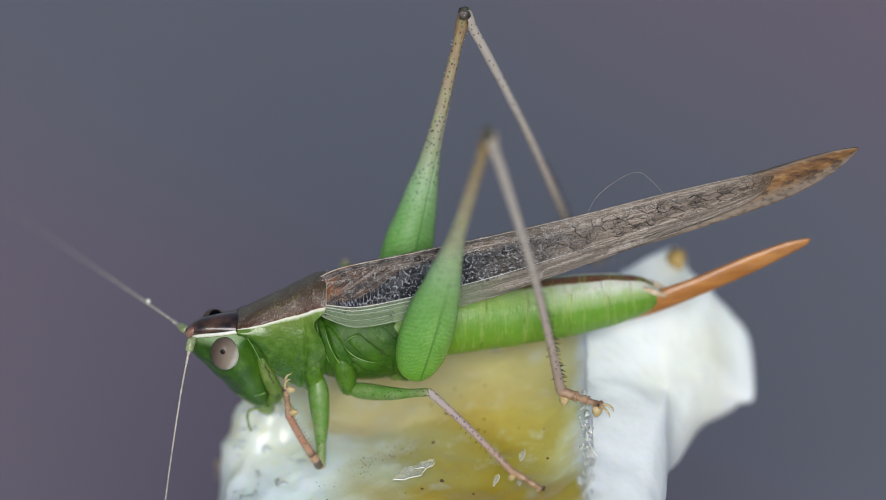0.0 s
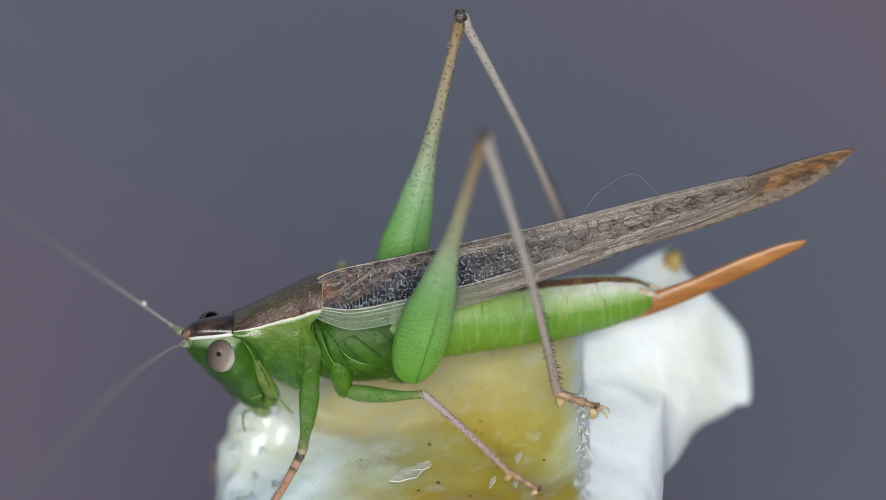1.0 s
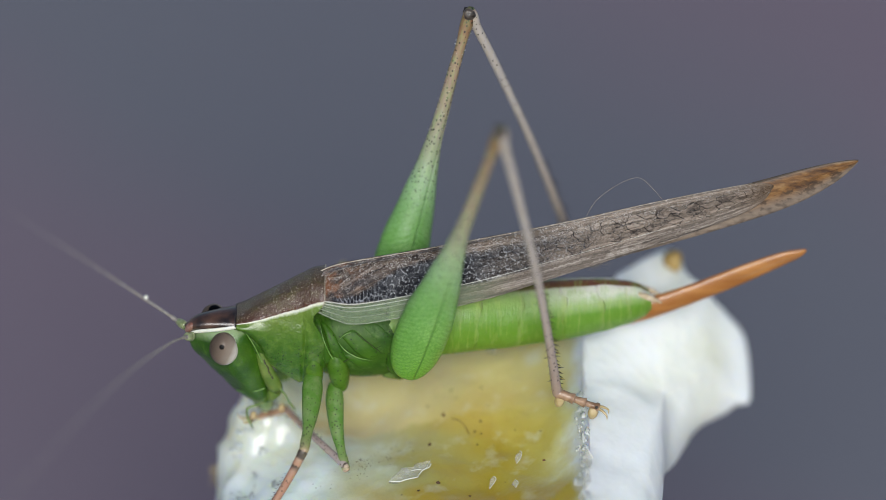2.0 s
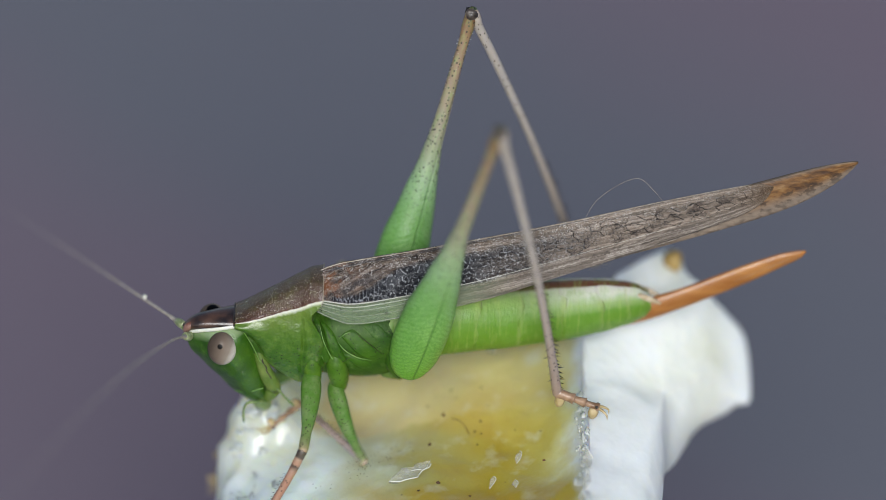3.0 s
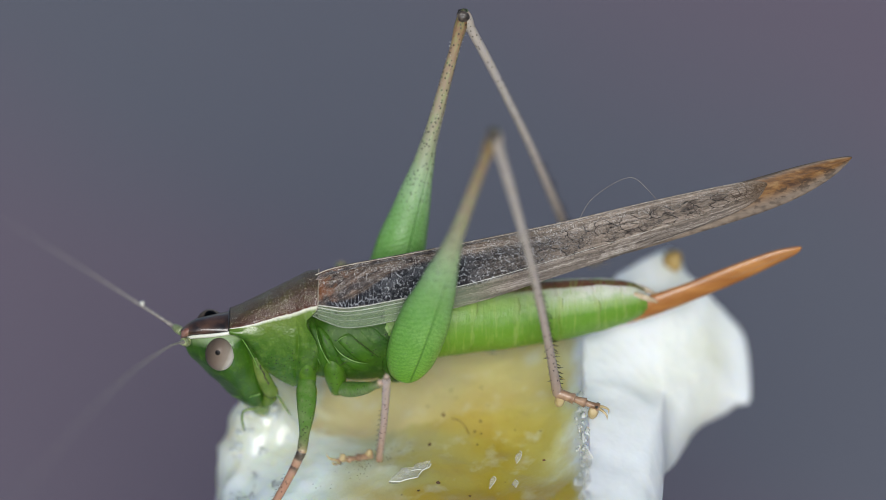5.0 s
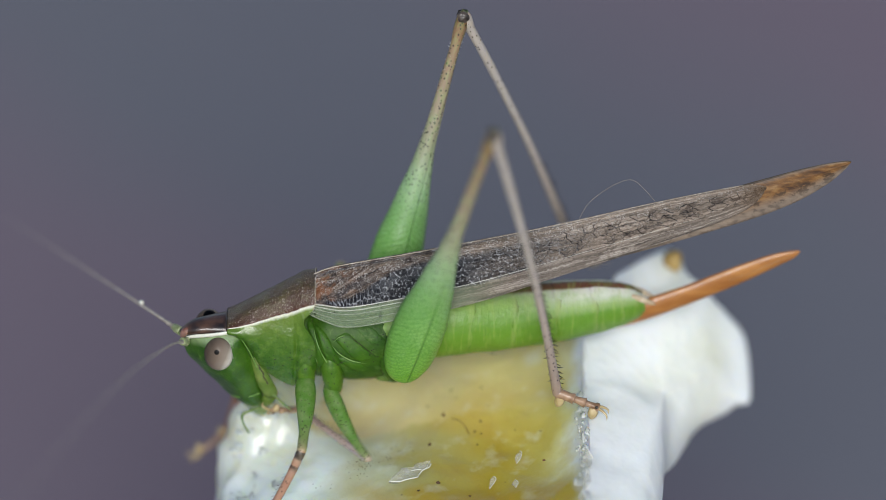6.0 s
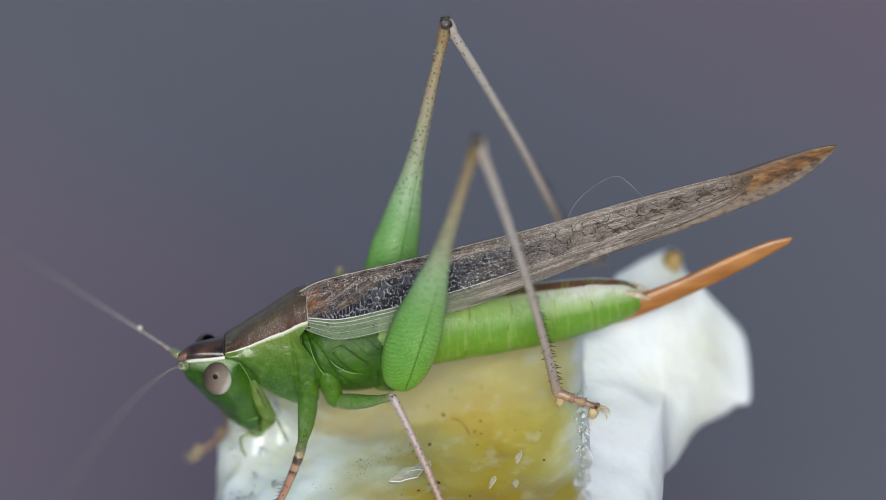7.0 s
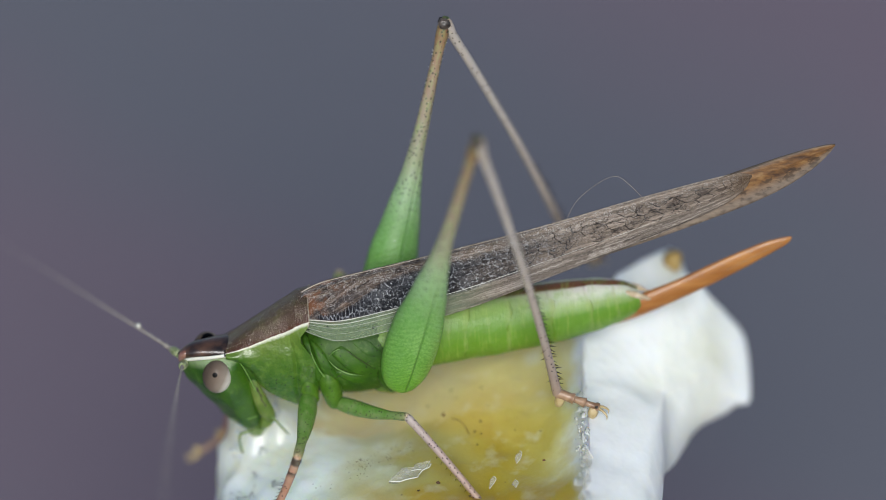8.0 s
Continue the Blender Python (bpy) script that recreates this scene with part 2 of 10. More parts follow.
    low = calc(t, "SUBTRACT", edge, calc(t, "MULTIPLY", ramp(t, u, [(0.1, 0.53), (0.24, 0.44), (0.30, 0.30), (0.36, 0.05)]), 0.8))
    field = calc(t, "MULTIPLY", ramp(t, low, [(0.13, 0.0), (0.19, 1.0)]), ramp(t, calc(t, "SUBTRACT", edge, calc(t, "MULTIPLY", u, 0.16)), [(0.58, 1.0), (0.63, 0.0)]))
    field = calc(t, "MULTIPLY", field, ramp(t, u, [(0.10, 0.0), (0.14, 1.0), (0.47, 1.0), (0.68, 0.0)]))
    c = mix(t, field, brown, dark)
    c = mix(t, calc(t, "MULTIPLY", sparkle, calc(t, "SUBTRACT", 1.0, calc(t, "MULTIPLY", field, 0.75))), c, (0.62, 0.60, 0.57))
    # clear whitish field along the lower edge, near the root only
    costal = mix(t, grain(t, sheet_of(t, u, a, 9.0, 26.0, 0.0), 1.0, 4), (0.12, 0.21, 0.08), (0.46, 0.54, 0.40))
    pale = calc(t, "MULTIPLY", ramp(t, edge, [(0.64, 0.0), (0.70, 1.0)]), ramp(t, u, [(0.40, 1.0), (0.56, 0.0)]))
    c = mix(t, pale, c, costal)
    specks = calc(t, "MULTIPLY", dots(t, v, 2.6, 0.10, 1.0), pale)
    c = mix(t, specks, c, (0.008, 0.008, 0.008))
    late = calc(t, "MULTIPLY", ramp(t, a, [(0.66, 0.0), (0.78, 1.0)]), ramp(t, u, [(0.48, 0.0), (0.60, 0.85), (0.8, 0.8), (0.92, 0.1)]))
    c = mix(t, late, c, ramp(t, far_streak, [(0.38, (0.05, 0.04, 0.034)), (0.5, (0.22, 0.185, 0.155)), (0.62, (0.52, 0.48, 0.43))]))
    c = mix(t, ramp(t, u, [(0.86, 0.0), (1.0, 0.7)]), c, (0.13, 0.075, 0.035))
    put(t, b.inputs["Base Color"], c)
    put(t, b.inputs["Alpha"], calc(t, "SUBTRACT", 1.0, calc(t, "MULTIPLY", pale, 0.62)))
    glint = calc(t, "ADD", calc(t, "MULTIPLY", ramp(t, fine, [(0.0, 1.0), (0.12, 0.0)]), calc(t, "ADD", field, calc(t, "MULTIPLY", far, 0.25))), calc(t, "ADD", calc(t, "MULTIPLY", streak, 1.6), calc(t, "MULTIPLY", shred, 1.2)))
    relief(t, b, glint, 0.8, 0.08)
    return m


def hind_wing_skin():
    m, t, b = shader("hind_wing_skin", 0.5)
    v = coords(t)
    u, a = around(t)
    streak = grain(t, squash(t, v, (0.6, 2, 2)), 2.2, 5, 0.65)
    blot = grain(t, squash(t, v, (0.9, 1.4, 1.4)), 2.6, 4)
    c = ramp(t, streak, [(0.32, (0.055, 0.026, 0.012)), (0.5, (0.16, 0.075, 0.022)), (0.68, (0.27, 0.155, 0.06))])
    c = mix(t, ramp(t, a, [(0.5, 0.0), (0.8, 0.85)]), c, mix(t, streak, (0.11, 0.085, 0.065), (0.30, 0.25, 0.20)))
    c = mix(t, calc(t, "MULTIPLY", ramp(t, blot, [(0.5, 0.0), (0.6, 0.8)]), ramp(t, a, [(0.3, 0.1), (0.55, 1.0), (0.9, 0.5)])), c, (0.03, 0.02, 0.014))
    c = mix(t, ramp(t, a, [(0.0, 0.8), (0.16, 0.0)]), c, (0.045, 0.045, 0.04))
    put(t, b.inputs["Base Color"], c)
    relief(t, b, streak, 0.4, 0.05)
    return m


def abdomen_skin():
    m, t, b = shader("abdomen_skin", 0.5, 0.45, (0.6, 1.0, 0.3), 0.6, 0.05)
    v = coords(t)
    u, a = around(t)
    n = calc(t, "MULTIPLY", calc(t, "SUBTRACT", grain(t, v, 1.6, 3), 0.5), 0.05)
    c = ramp(t, calc(t, "ADD", a, n), [(0.0, (0.15, 0.05, 0.02)), (0.055, (0.13, 0.045, 0.02)), (0.085, (0.60, 0.61, 0.54)), (0.19, (0.55, 0.59, 0.48)), (0.30, (0.25, 0.36, 0.13)), (0.40, (0.105, 0.24, 0.016)), (0.75, (0.105, 0.225, 0.014)), (1.0, (0.22, 0.30, 0.08))])
    young = ramp(t, calc(t, "ADD", a, n), [(0.0, (0.10, 0.05, 0.02)), (0.06, (0.12, 0.10, 0.04)), (0.10, (0.26, 0.36, 0.16)), (0.2, (0.20, 0.33, 0.08)), (0.32, (0.11, 0.25, 0.016)), (0.75, (0.105, 0.225, 0.014)), (1.0, (0.22, 0.30, 0.08))])
    c = mix(t, ramp(t, calc(t, "MULTIPLY", axis(t, v, 0), 0.1), [(0.3, 0.0), (0.62, 1.0)]), young, c)
    c = mix(t, calc(t, "MULTIPLY", ramp(t, grain(t, v, 2.2, 3), [(0.45, 0.0), (0.72, 1.0)]), 0.4), c, (0.16, 0.32, 0.045))
    c = mix(t, calc(t, "MULTIPLY", ramp(t, grain(t, squash(t, v, (4, 0.6, 0.6)), 1.2, 3), [(0.52, 0.0), (0.66, 1.0)]), 0.3), c, (0.30, 0.40, 0.10))
    c = mix(t, calc(t, "MULTIPLY", ramp(t, u, [(0.8, 0.0), (0.95, 0.3)]), 1.0), c, (0.34, 0.42, 0.14))
    put(t, b.inputs["Base Color"], c)
    relief(t, b, calc(t, "ADD", grain(t, v, 5, 3), grain(t, squash(t, v, (5, 0.8, 0.8)), 1.5, 2)), 0.4, 0.06)
    return m


def head_skin():
    m, t, b = shader("head_skin", 0.34, 0.25, (0.5, 1.0, 0.2), 0.3, 0.3)
    v = coords(t)
    u, a = around(t)
    c = mix(t, ramp(t, grain(t, v, 1.0, 4), [(0.35, 0.0), (0.66, 1.0)]), (0.017, 0.068, 0.003), (0.042, 0.118, 0.005))
    c = mix(t, ramp(t, u, [(0.0, 0.9), (0.16, 0.55), (0.24, 0.0)]), c, (0.34, 0.44, 0.25))
    c = mix(t, ramp(t, u, [(0.84, 0.0), (0.95, 0.5)]), c, (0.25, 0.38, 0.12))
    c = mix(t, calc(t, "MULTIPLY", ramp(t, grain(t, v, 4, 6, 0.7), [(0.55, 0.0), (0.75, 1.0)]), 0.22), c, (0.17, 0.31, 0.06))
    c = mix(t, calc(t, "MULTIPLY", ramp(t, grain(t, v, 1.8, 4), [(0.3, 1.0), (0.48, 0.0)]), 0.35), c, (0.015, 0.065, 0.004))
    put(t, b.inputs["Base Color"], c)
    relief(t, b, calc(t, "ADD", calc(t, "MULTIPLY", grain(t, v, 1.6, 2), 2.0), calc(t, "MULTIPLY", cells(t, v, 12), 0.2)), 0.4, 0.08)
    return m


def plain_skin(name, low, high, rough=0.4, scale=3.0, coat=0.1, sub=0.15, stretch=(1, 1, 1)):
    m, t, b = shader(name, rough, sub, (1, 0.8, 0.5), 0.2, coat)
    v = coords(t)
    c = mix(t, ramp(t, grain(t, squash(t, v, stretch), scale, 4), [(0.35, 0.0), (0.68, 1.0)]), low, high)
    put(t, b.inputs["Base Color"], c)
    relief(t, b, grain(t, squash(t, v, stretch), scale * 3, 3), 0.35, 0.04)
    return m


def eye_skin(name, spot, wide):
    m, t, b = shader(name, 0.3, 0.0, ior=1.22)
    v = coords(t)
    d = t.nodes.new("ShaderNodeVectorMath")
    d.operation = "DISTANCE"
    put(t, d.inputs[0], v)
    d.inputs[1].default_value = spot
    d = calc(t, "MULTIPLY", d.outputs["Value"], 0.7)
    # upper left darker, lower right paler: socket shade and rim highlight painted in
    side = calc(t, "ADD", calc(t, "MULTIPLY", calc(t, "ADD", axis(t, v, 0), calc(t, "MULTIPLY", axis(t, v, 2), -0.45)), 0.7), 0.5)
    c = ramp(t, side, [(0.12, (0.06, 0.045, 0.035)), (0.40, (0.15, 0.115, 0.09)), (0.66, (0.27, 0.23, 0.19)), (0.84, (0.66, 0.63, 0.58))])
    c = mix(t, calc(t, "MULTIPLY", grain(t, squash(t, v, (1.5, 1, 3)), 2.0, 4), 0.45), c, (0.13, 0.10, 0.075))
    c = mix(t, ramp(t, d, [(wide, 1.0), (wide + 0.025, 0.0)]), c, (0.001, 0.001, 0.001))
    put(t, b.inputs["Base Color"], c)
    relief(t, b, cells(t, v, 22), 0.12, 0.02)
    return m


def flesh_skin():
    """Moist fruit flesh: white spongy pulp on one side, clear yellow flesh in the middle, white pith on the other."""
    m, t, b = shader("flesh_skin", 0.3, 1.0, (1.0, 0.85, 0.5), 5.0, 0.5)
    v = coords(t)
    warp = calc(t, "MULTIPLY", calc(t, "SUBTRACT", grain(t, v, 0.3, 4), 0.5), 6.0)
    x = calc(t, "ADD", axis(t, v, 0), warp)
    white, pale, deep = (0.75, 0.83, 0.78), (0.60, 0.64, 0.44), (0.42, 0.27, 0.010)
    c = ramp(t, calc(t, "MULTIPLY", calc(t, "ADD", x, 10.0), 0.05), [(0.24, white), (0.33, pale), (0.43, (0.44, 0.41, 0.15)), (0.58, (0.42, 0.315, 0.035)), (0.72, (0.52, 0.44, 0.10)), (0.78, (0.66, 0.62, 0.27)), (0.82, (0.84, 0.86, 0.70))])
    y = calc(t, "ADD", axis(t, v, 1), calc(t, "MULTIPLY", warp, 0.8))
    c = mix(t, calc(t, "MULTIPLY", ramp(t, grain(t, squash(t, v, (0.7, 1, 1)), 0.26, 3, 0.45), [(0.45, 0.0), (0.62, 1.0)]), ramp(t, calc(t, "MULTIPLY", calc(t, "ADD", axis(t, v, 0), 10.0), 0.05), [(0.25, 0.0), (0.42, 0.75)])), c, deep)
    # paler yellow towards the back, its colour lightened to offset the body's shadow
    far = ramp(t, calc(t, "MULTIPLY", calc(t, "ADD", y, 4.0), 0.12), [(0.2, 0.0), (0.75, 0.6)])
    c = mix(t, far, c, (0.74, 0.67, 0.30))
    edge = ramp(t, calc(t, "MULTIPLY", calc(t, "ADD", axis(t, v, 0), calc(t, "MULTIPLY", calc(t, "SUBTRACT", grain(t, v, 1.2, 4), 0.5), 0.8)), 0.1), [(0.525, 0.0), (0.59, 1.0)])
    # clear tan hollow where the white skin is gone, lightened against the body's shade
    tan = calc(t, "ADD", calc(t, "MULTIPLY", calc(t, "ADD", axis(t, v, 1), calc(t, "MULTIPLY", calc(t, "SUBTRACT", grain(t, v, 0.8, 3), 0.5), 1.6)), 0.1), 0.5)
    side = calc(t, "ADD", calc(t, "MULTIPLY", calc(t, "ADD", axis(t, v, 0), calc(t, "MULTIPLY", calc(t, "SUBTRACT", grain(t, v, 0.7, 4), 0.5), 3.0)), 0.1), 0.6)
    tan = calc(t, "MULTIPLY", ramp(t, tan, [(0.47, 0.0), (0.50, 1.0)]), ramp(t, side, [(0.07, 0.0), (0.12, 0.9), (0.45, 0.9), (0.75, 0.2)]))
    c = mix(t, tan, c, (0.68, 0.58, 0.27))
    c = mix(t, edge, c, (0.86, 0.89, 0.83))
    c = mix(t, calc(t, "MULTIPLY", ramp(t, grain(t, v, 0.8, 4), [(0.55, 0.0), (0.75, 1.0)]), 0.35), c, white)
    pepper = calc(t, "MULTIPLY", dots(t, v, 2.1, 0.09, 1.0), ramp(t, grain(t, v, 0.45, 2), [(0.52, 0.0), (0.6, 1.0)]))
    c = mix(t, calc(t, "MULTIPLY", pepper, 0.85), c, (0.05, 0.035, 0.015))
    put(t, b.inputs["Base Color"], c)
    relief(t, b, calc(t, "ADD", grain(t, v, 1.2, 5, 0.6), calc(t, "MULTIPLY", grain(t, v, 4.0, 3), 0.35)), 0.3, 0.2)
    return m


def pith_skin(name, base=(0.76, 0.83, 0.81), tint=(0.68, 0.71, 0.52), rough=0.45, scale=0.8):
    m, t, b = shader(name, rough, 0.6, (1.0, 0.9, 0.75), 1.4, 0.25)
    v = coords(t)
    c = mix(t, calc(t, "MULTIPLY", ramp(t, grain(t, v, scale * 0.5, 3), [(0.45, 0.0), (0.7, 1.0)]), 0.8), base, tint)
    put(t, b.inputs["Base Color"], c)
    relief(t, b, calc(t, "ADD", grain(t, v, scale * 1.6, 4), calc(t, "MULTIPLY", cells(t, v, scale * 4), 0.3)), 0.5, 0.2)
    return m


def ground_skin():
    m, t, b = shader("ground_skin", 0.7)
    v = coords(t)
    slant = calc(t, "ADD", axis(t, v, 0), calc(t, "SUBTRACT", axis(t, v, 1), 76.0))
    slant = calc(t, "ADD", calc(t, "MULTIPLY", slant, 0.07), calc(t, "MULTIPLY", calc(t, "SUBTRACT", grain(t, v, 0.035, 3), 0.5), 2.0))
    reach = t.nodes.new("ShaderNodeVectorMath")
    reach.operation = "LENGTH"
    put(t, reach.inputs[0], v)
    wide = ramp(t, calc(t, "MULTIPLY", reach.outputs["Value"], 0.001), [(0.12, 0.0), (0.5, 1.0)])
    slant = calc(t, "ADD", slant, calc(t, "MULTIPLY", calc(t, "MULTIPLY", grain(t, v, 0.004, 4), wide), 30.0))
    blotch = calc(t, "ADD", calc(t, "MULTIPLY", calc(t, "COSINE", slant), 0.5), 0.5)
    c = mix(t, ramp(t, blotch, [(0.15, 0.0), (0.85, 1.0)]), (0.180, 0.143, 0.177), (0.146, 0.150, 0.176))
    c = mix(t, calc(t, "MULTIPLY", grain(t, v, 0.5, 5), 0.3), c, (0.062, 0.058, 0.068))
    put(t, b.inputs["Base Color"], c)
    relief(t, b, grain(t, v, 0.8, 4), 0.3, 0.4)
    return m


GROUND = ground_skin()
FLESH = flesh_skin()
RIND = pith_skin("rind_skin", (0.84, 0.88, 0.86), (0.76, 0.76, 0.50), 0.4, 0.22)
PULP = pith_skin("pulp_skin", (0.72, 0.79, 0.76), (0.66, 0.71, 0.60), 0.22, 1.2)
FIBRE = plain_skin("fibre_skin", (0.80, 0.83, 0.76), (0.88, 0.91, 0.88), 0.2, 2.0, 0.4, 0.0)
FIBRE.node_tree.nodes["Principled BSDF"].inputs["Alpha"].default_value = 0.7
FILM = plain_skin("film_skin", (0.66, 0.64, 0.5), (0.85, 0.86, 0.82), 0.15, 2.5, 0.7, 0.0)
FILM.node_tree.nodes["Principled BSDF"].inputs["Alpha"].default_value = 0.32
SPECK = plain_skin("speck_skin", (0.05, 0.03, 0.015), (0.12, 0.06, 0.03), 0.6)
NUB = plain_skin("nub_skin", (0.35, 0.22, 0.05), (0.55, 0.42, 0.18), 0.5, 1.0)
THORAX = green_cuticle("thorax_skin", (0.018, 0.066, 0.003), (0.044, 0.115, 0.006), 0.3, 0.5, 0.0)
PLATE = green_cuticle("plate_skin", (0.018, 0.072, 0.003), (0.046, 0.125, 0.007), 0.8, 0.5, 0.0)
COXA = green_cuticle("coxa_skin", (0.04, 0.115, 0.006), (0.085, 0.18, 0.015), 0.5, 0.42, 0.1)
SUTURE = plain_skin("suture_skin", (0.10, 0.24, 0.04), (0.26, 0.40, 0.15), 0.35, 3.0, 0.15)
MEMBRANE = plain_skin("membrane_skin", (0.06, 0.13, 0.012), (0.16, 0.22, 0.05), 0.5, 1.5, 0.0, 0.4)
# near-black green: dark seams, with the shade inside them put into the colour
SEAM_SHADE = plain_skin("seam_shade_skin", (0.012, 0.022, 0.006), (0.035, 0.05, 0.012), 0.3, 3.0, 0.3)
RIDGE = plain_skin("ridge_skin", (0.10, 0.24, 0.03), (0.20, 0.34, 0.10), 0.3)
HEAD = head_skin()
VERTEX = plain_skin("vertex_skin", (0.012, 0.009, 0.009), (0.085, 0.045, 0.030), 0.28, 1.6, 0.4)
BAND = plain_skin("band_skin", (0.60, 0.62, 0.52), (0.75, 0.76, 0.68), 0.3, 3.0, 0.3)
EYE = eye_skin("eye_skin", (-0.06, -0.455, 0.41), 0.062)
FAR_EYE = eye_skin("far_eye_skin", (0.06, -0.25, 0.70), 0.20)
CROWN_TIP = plain_skin("crown_tip_skin", (0.16, 0.06, 0.04), (0.34, 0.22, 0.17), 0.2, 2.0, 0.8)
DARK = plain_skin("dark_skin", (0.015, 0.012, 0.01), (0.05, 0.035, 0.025), 0.3, 3.0, 0.3)
PRONOTUM = pronotum_skin()
TEGMEN = tegmen_skin()
HINDWING = hind_wing_skin()
VEIN = plain_skin("vein_skin", (0.24, 0.19, 0.13), (0.45, 0.40, 0.32), 0.35, 2.0, 0.2)
VEIN_PALE = plain_skin("pale_vein_skin", (0.45, 0.45, 0.40), (0.66, 0.66, 0.60), 0.35, 2.0, 0.2)
ABDOMEN = abdomen_skin()
OVIPOSITOR = plain_skin("ovipositor_skin", (0.27, 0.10, 0.020), (0.42, 0.19, 0.05), 0.35, 1.2, 0.25, 0.3, (0.3, 1, 2))
CERCUS = plain_skin("cercus_skin", (0.45, 0.35, 0.22), (0.6, 0.52, 0.38), 0.4)
FEMUR = hind_femur_skin()
HIND_TIBIA = leg_skin("hind_tibia_skin", [(0.0, (0.26, 0.21, 0.18)), (0.06, (0.34, 0.25, 0.18)), (0.15, (0.42, 0.37, 0.32)), (0.5, (0.34, 0.315, 0.295)), (0.75, (0.27, 0.21, 0.18)), (1.0, (0.31, 0.19, 0.13))], 7.0, 0.22)
MID_FEMUR = leg_skin("mid_femur_skin", [(0.0, (0.062, 0.175, 0.010)), (0.55, (0.09, 0.205, 0.03)), (0.8, (0.19, 0.24, 0.09)), (0.92, (0.42, 0.33, 0.22)), (1.0, (0.40, 0.27, 0.20))], 8.5, 0.22, (0.1, 0.4))
MID_TIBIA = leg_skin("mid_tibia_skin", [(0.0, (0.40, 0.32, 0.24)), (0.05, (0.40, 0.30, 0.24)), (0.065, (0.05, 0.03, 0.03)), (0.09, (0.06, 0.04, 0.03)), (0.105, (0.40, 0.34, 0.33)), (0.5, (0.38, 0.29, 0.27)), (0.8, (0.36, 0.22, 0.15)), (1.0, (0.34, 0.19, 0.10))], 7.5, 0.22)
FORE_FEMUR = leg_skin("fore_femur_skin", [(0.0, (0.062, 0.175, 0.010)), (0.5, (0.09, 0.205, 0.03)), (0.75, (0.18, 0.22, 0.08)), (0.9, (0.36, 0.28, 0.15)), (1.0, (0.34, 0.2, 0.11))], 8.5, 0.22, (0.2, 0.5))
FORE_TIBIA = leg_skin("fore_tibia_skin", [(0.0, (0.36, 0.24, 0.15)), (0.1, (0.36, 0.22, 0.14)), (0.13, (0.03, 0.02, 0.015)), (0.28, (0.035, 0.02, 0.015)), (0.31, (0.36, 0.21, 0.14)), (0.38, (0.36, 0.2, 0.13)), (0.40, (0.05, 0.03, 0.02)), (0.45, (0.33, 0.17, 0.11)), (1.0, (0.33, 0.16, 0.1))], 5.5, 0.15)
TARSUS = plain_skin("tarsus_skin", (0.18, 0.10, 0.055), (0.38, 0.25, 0.16), 0.38, 3.0, 0.25, 0.2)
PAD = plain_skin("pad_skin", (0.36, 0.27, 0.12), (0.5, 0.4, 0.22), 0.35, 4.0)
KNEE = plain_skin("knee_skin", (0.008, 0.007, 0.007), (0.10, 0.08, 0.065), 0.32, 3.2, 0.25)
SPINE = plain_skin("spine_skin", (0.02, 0.015, 0.012), (0.05, 0.035, 0.03), 0.3)
ANTENNA = plain_skin("antenna_skin", (0.28, 0.25, 0.21), (0.46, 0.42, 0.36), 0.4, 4.0)
SCAPE = plain_skin("scape_skin", (0.12, 0.16, 0.06), (0.32, 0.36, 0.2), 0.35, 4.0)
PALP = plain_skin("palp_skin", (0.09, 0.17, 0.04), (0.22, 0.29, 0.12), 0.35, 3.0, 0.2, 0.3)


# ---- shaping helpers (millimetres) ----
def mesh_of(name, bm, material):
    """A smooth mesh from bm, scaled from millimetres to metres."""
    me = bpy.data.meshes.new(name)
    bmesh.ops.recalc_face_normals(bm, faces=bm.faces)
    bmesh.ops.scale(bm, vec=(MM, MM, MM), verts=bm.verts)
    bm.to_mesh(me)
    bm.free()
    for p in me.polygons:
        p.use_smooth = True
    me.materials.append(material)
    return me


def part(name, bm, material, parent, label=""):
    ob = new(name, mesh_of(name, bm, material))
    ob.parent = parent
    if label:
        tagged(ob, label)
    return ob


def spline(points, n):
    """n samples along a smooth line through rows of numbers."""
    p = np.array(points, float)
    q = np.vstack([2 * p[0] - p[1], p, 2 * p[-1] - p[-2]])
    out = []
    for s in np.linspace(0, len(p) - 1, n):
        i = min(int(s), len(p) - 2)
        f = s - i
        a, b, c, d = q[i:i + 4]
        out.append(0.5 * (2 * b + (c - a) * f + (2 * a - 5 * b + 4 * c - d) * f * f + (3 * b - a - 3 * c + d) * f ** 3))
    return np.array(out)


def unit(v):
    return v / np.linalg.norm(v)


def skin(bm, rings, closed=True, caps=True, across=None):
    """Faces over rows of points; lengthwise and crosswise coordinates go into the UV map."""
    uv = bm.loops.layers.uv.verify()
    grid = [[bm.verts.new(p) for p in ring] for ring in rings]
    n, k = len(grid), len(grid[0])
    steps = k if closed else k - 1
    for i in range(n - 1):
        for j in range(steps):
            j2 = (j + 1) % k
            f = bm.faces.new((grid[i][j], grid[i][j2], grid[i + 1][j2], grid[i + 1][j]))
            for loop, (a, c) in zip(f.loops, ((i, j), (i, j + 1), (i + 1, j + 1), (i + 1, j))):
                w = c / steps
                if across == "mirror":
                    w = 1 - abs(2 * w - 1)
                loop[uv].uv = (a / (n - 1), w)
    if closed and caps:
        for ring, u in ((grid[0], 0.0), (grid[-1], 1.0)):
            f = bm.faces.new(ring)
            for loop in f.loops:
                loop[uv].uv = (u, 0.3)
    return grid


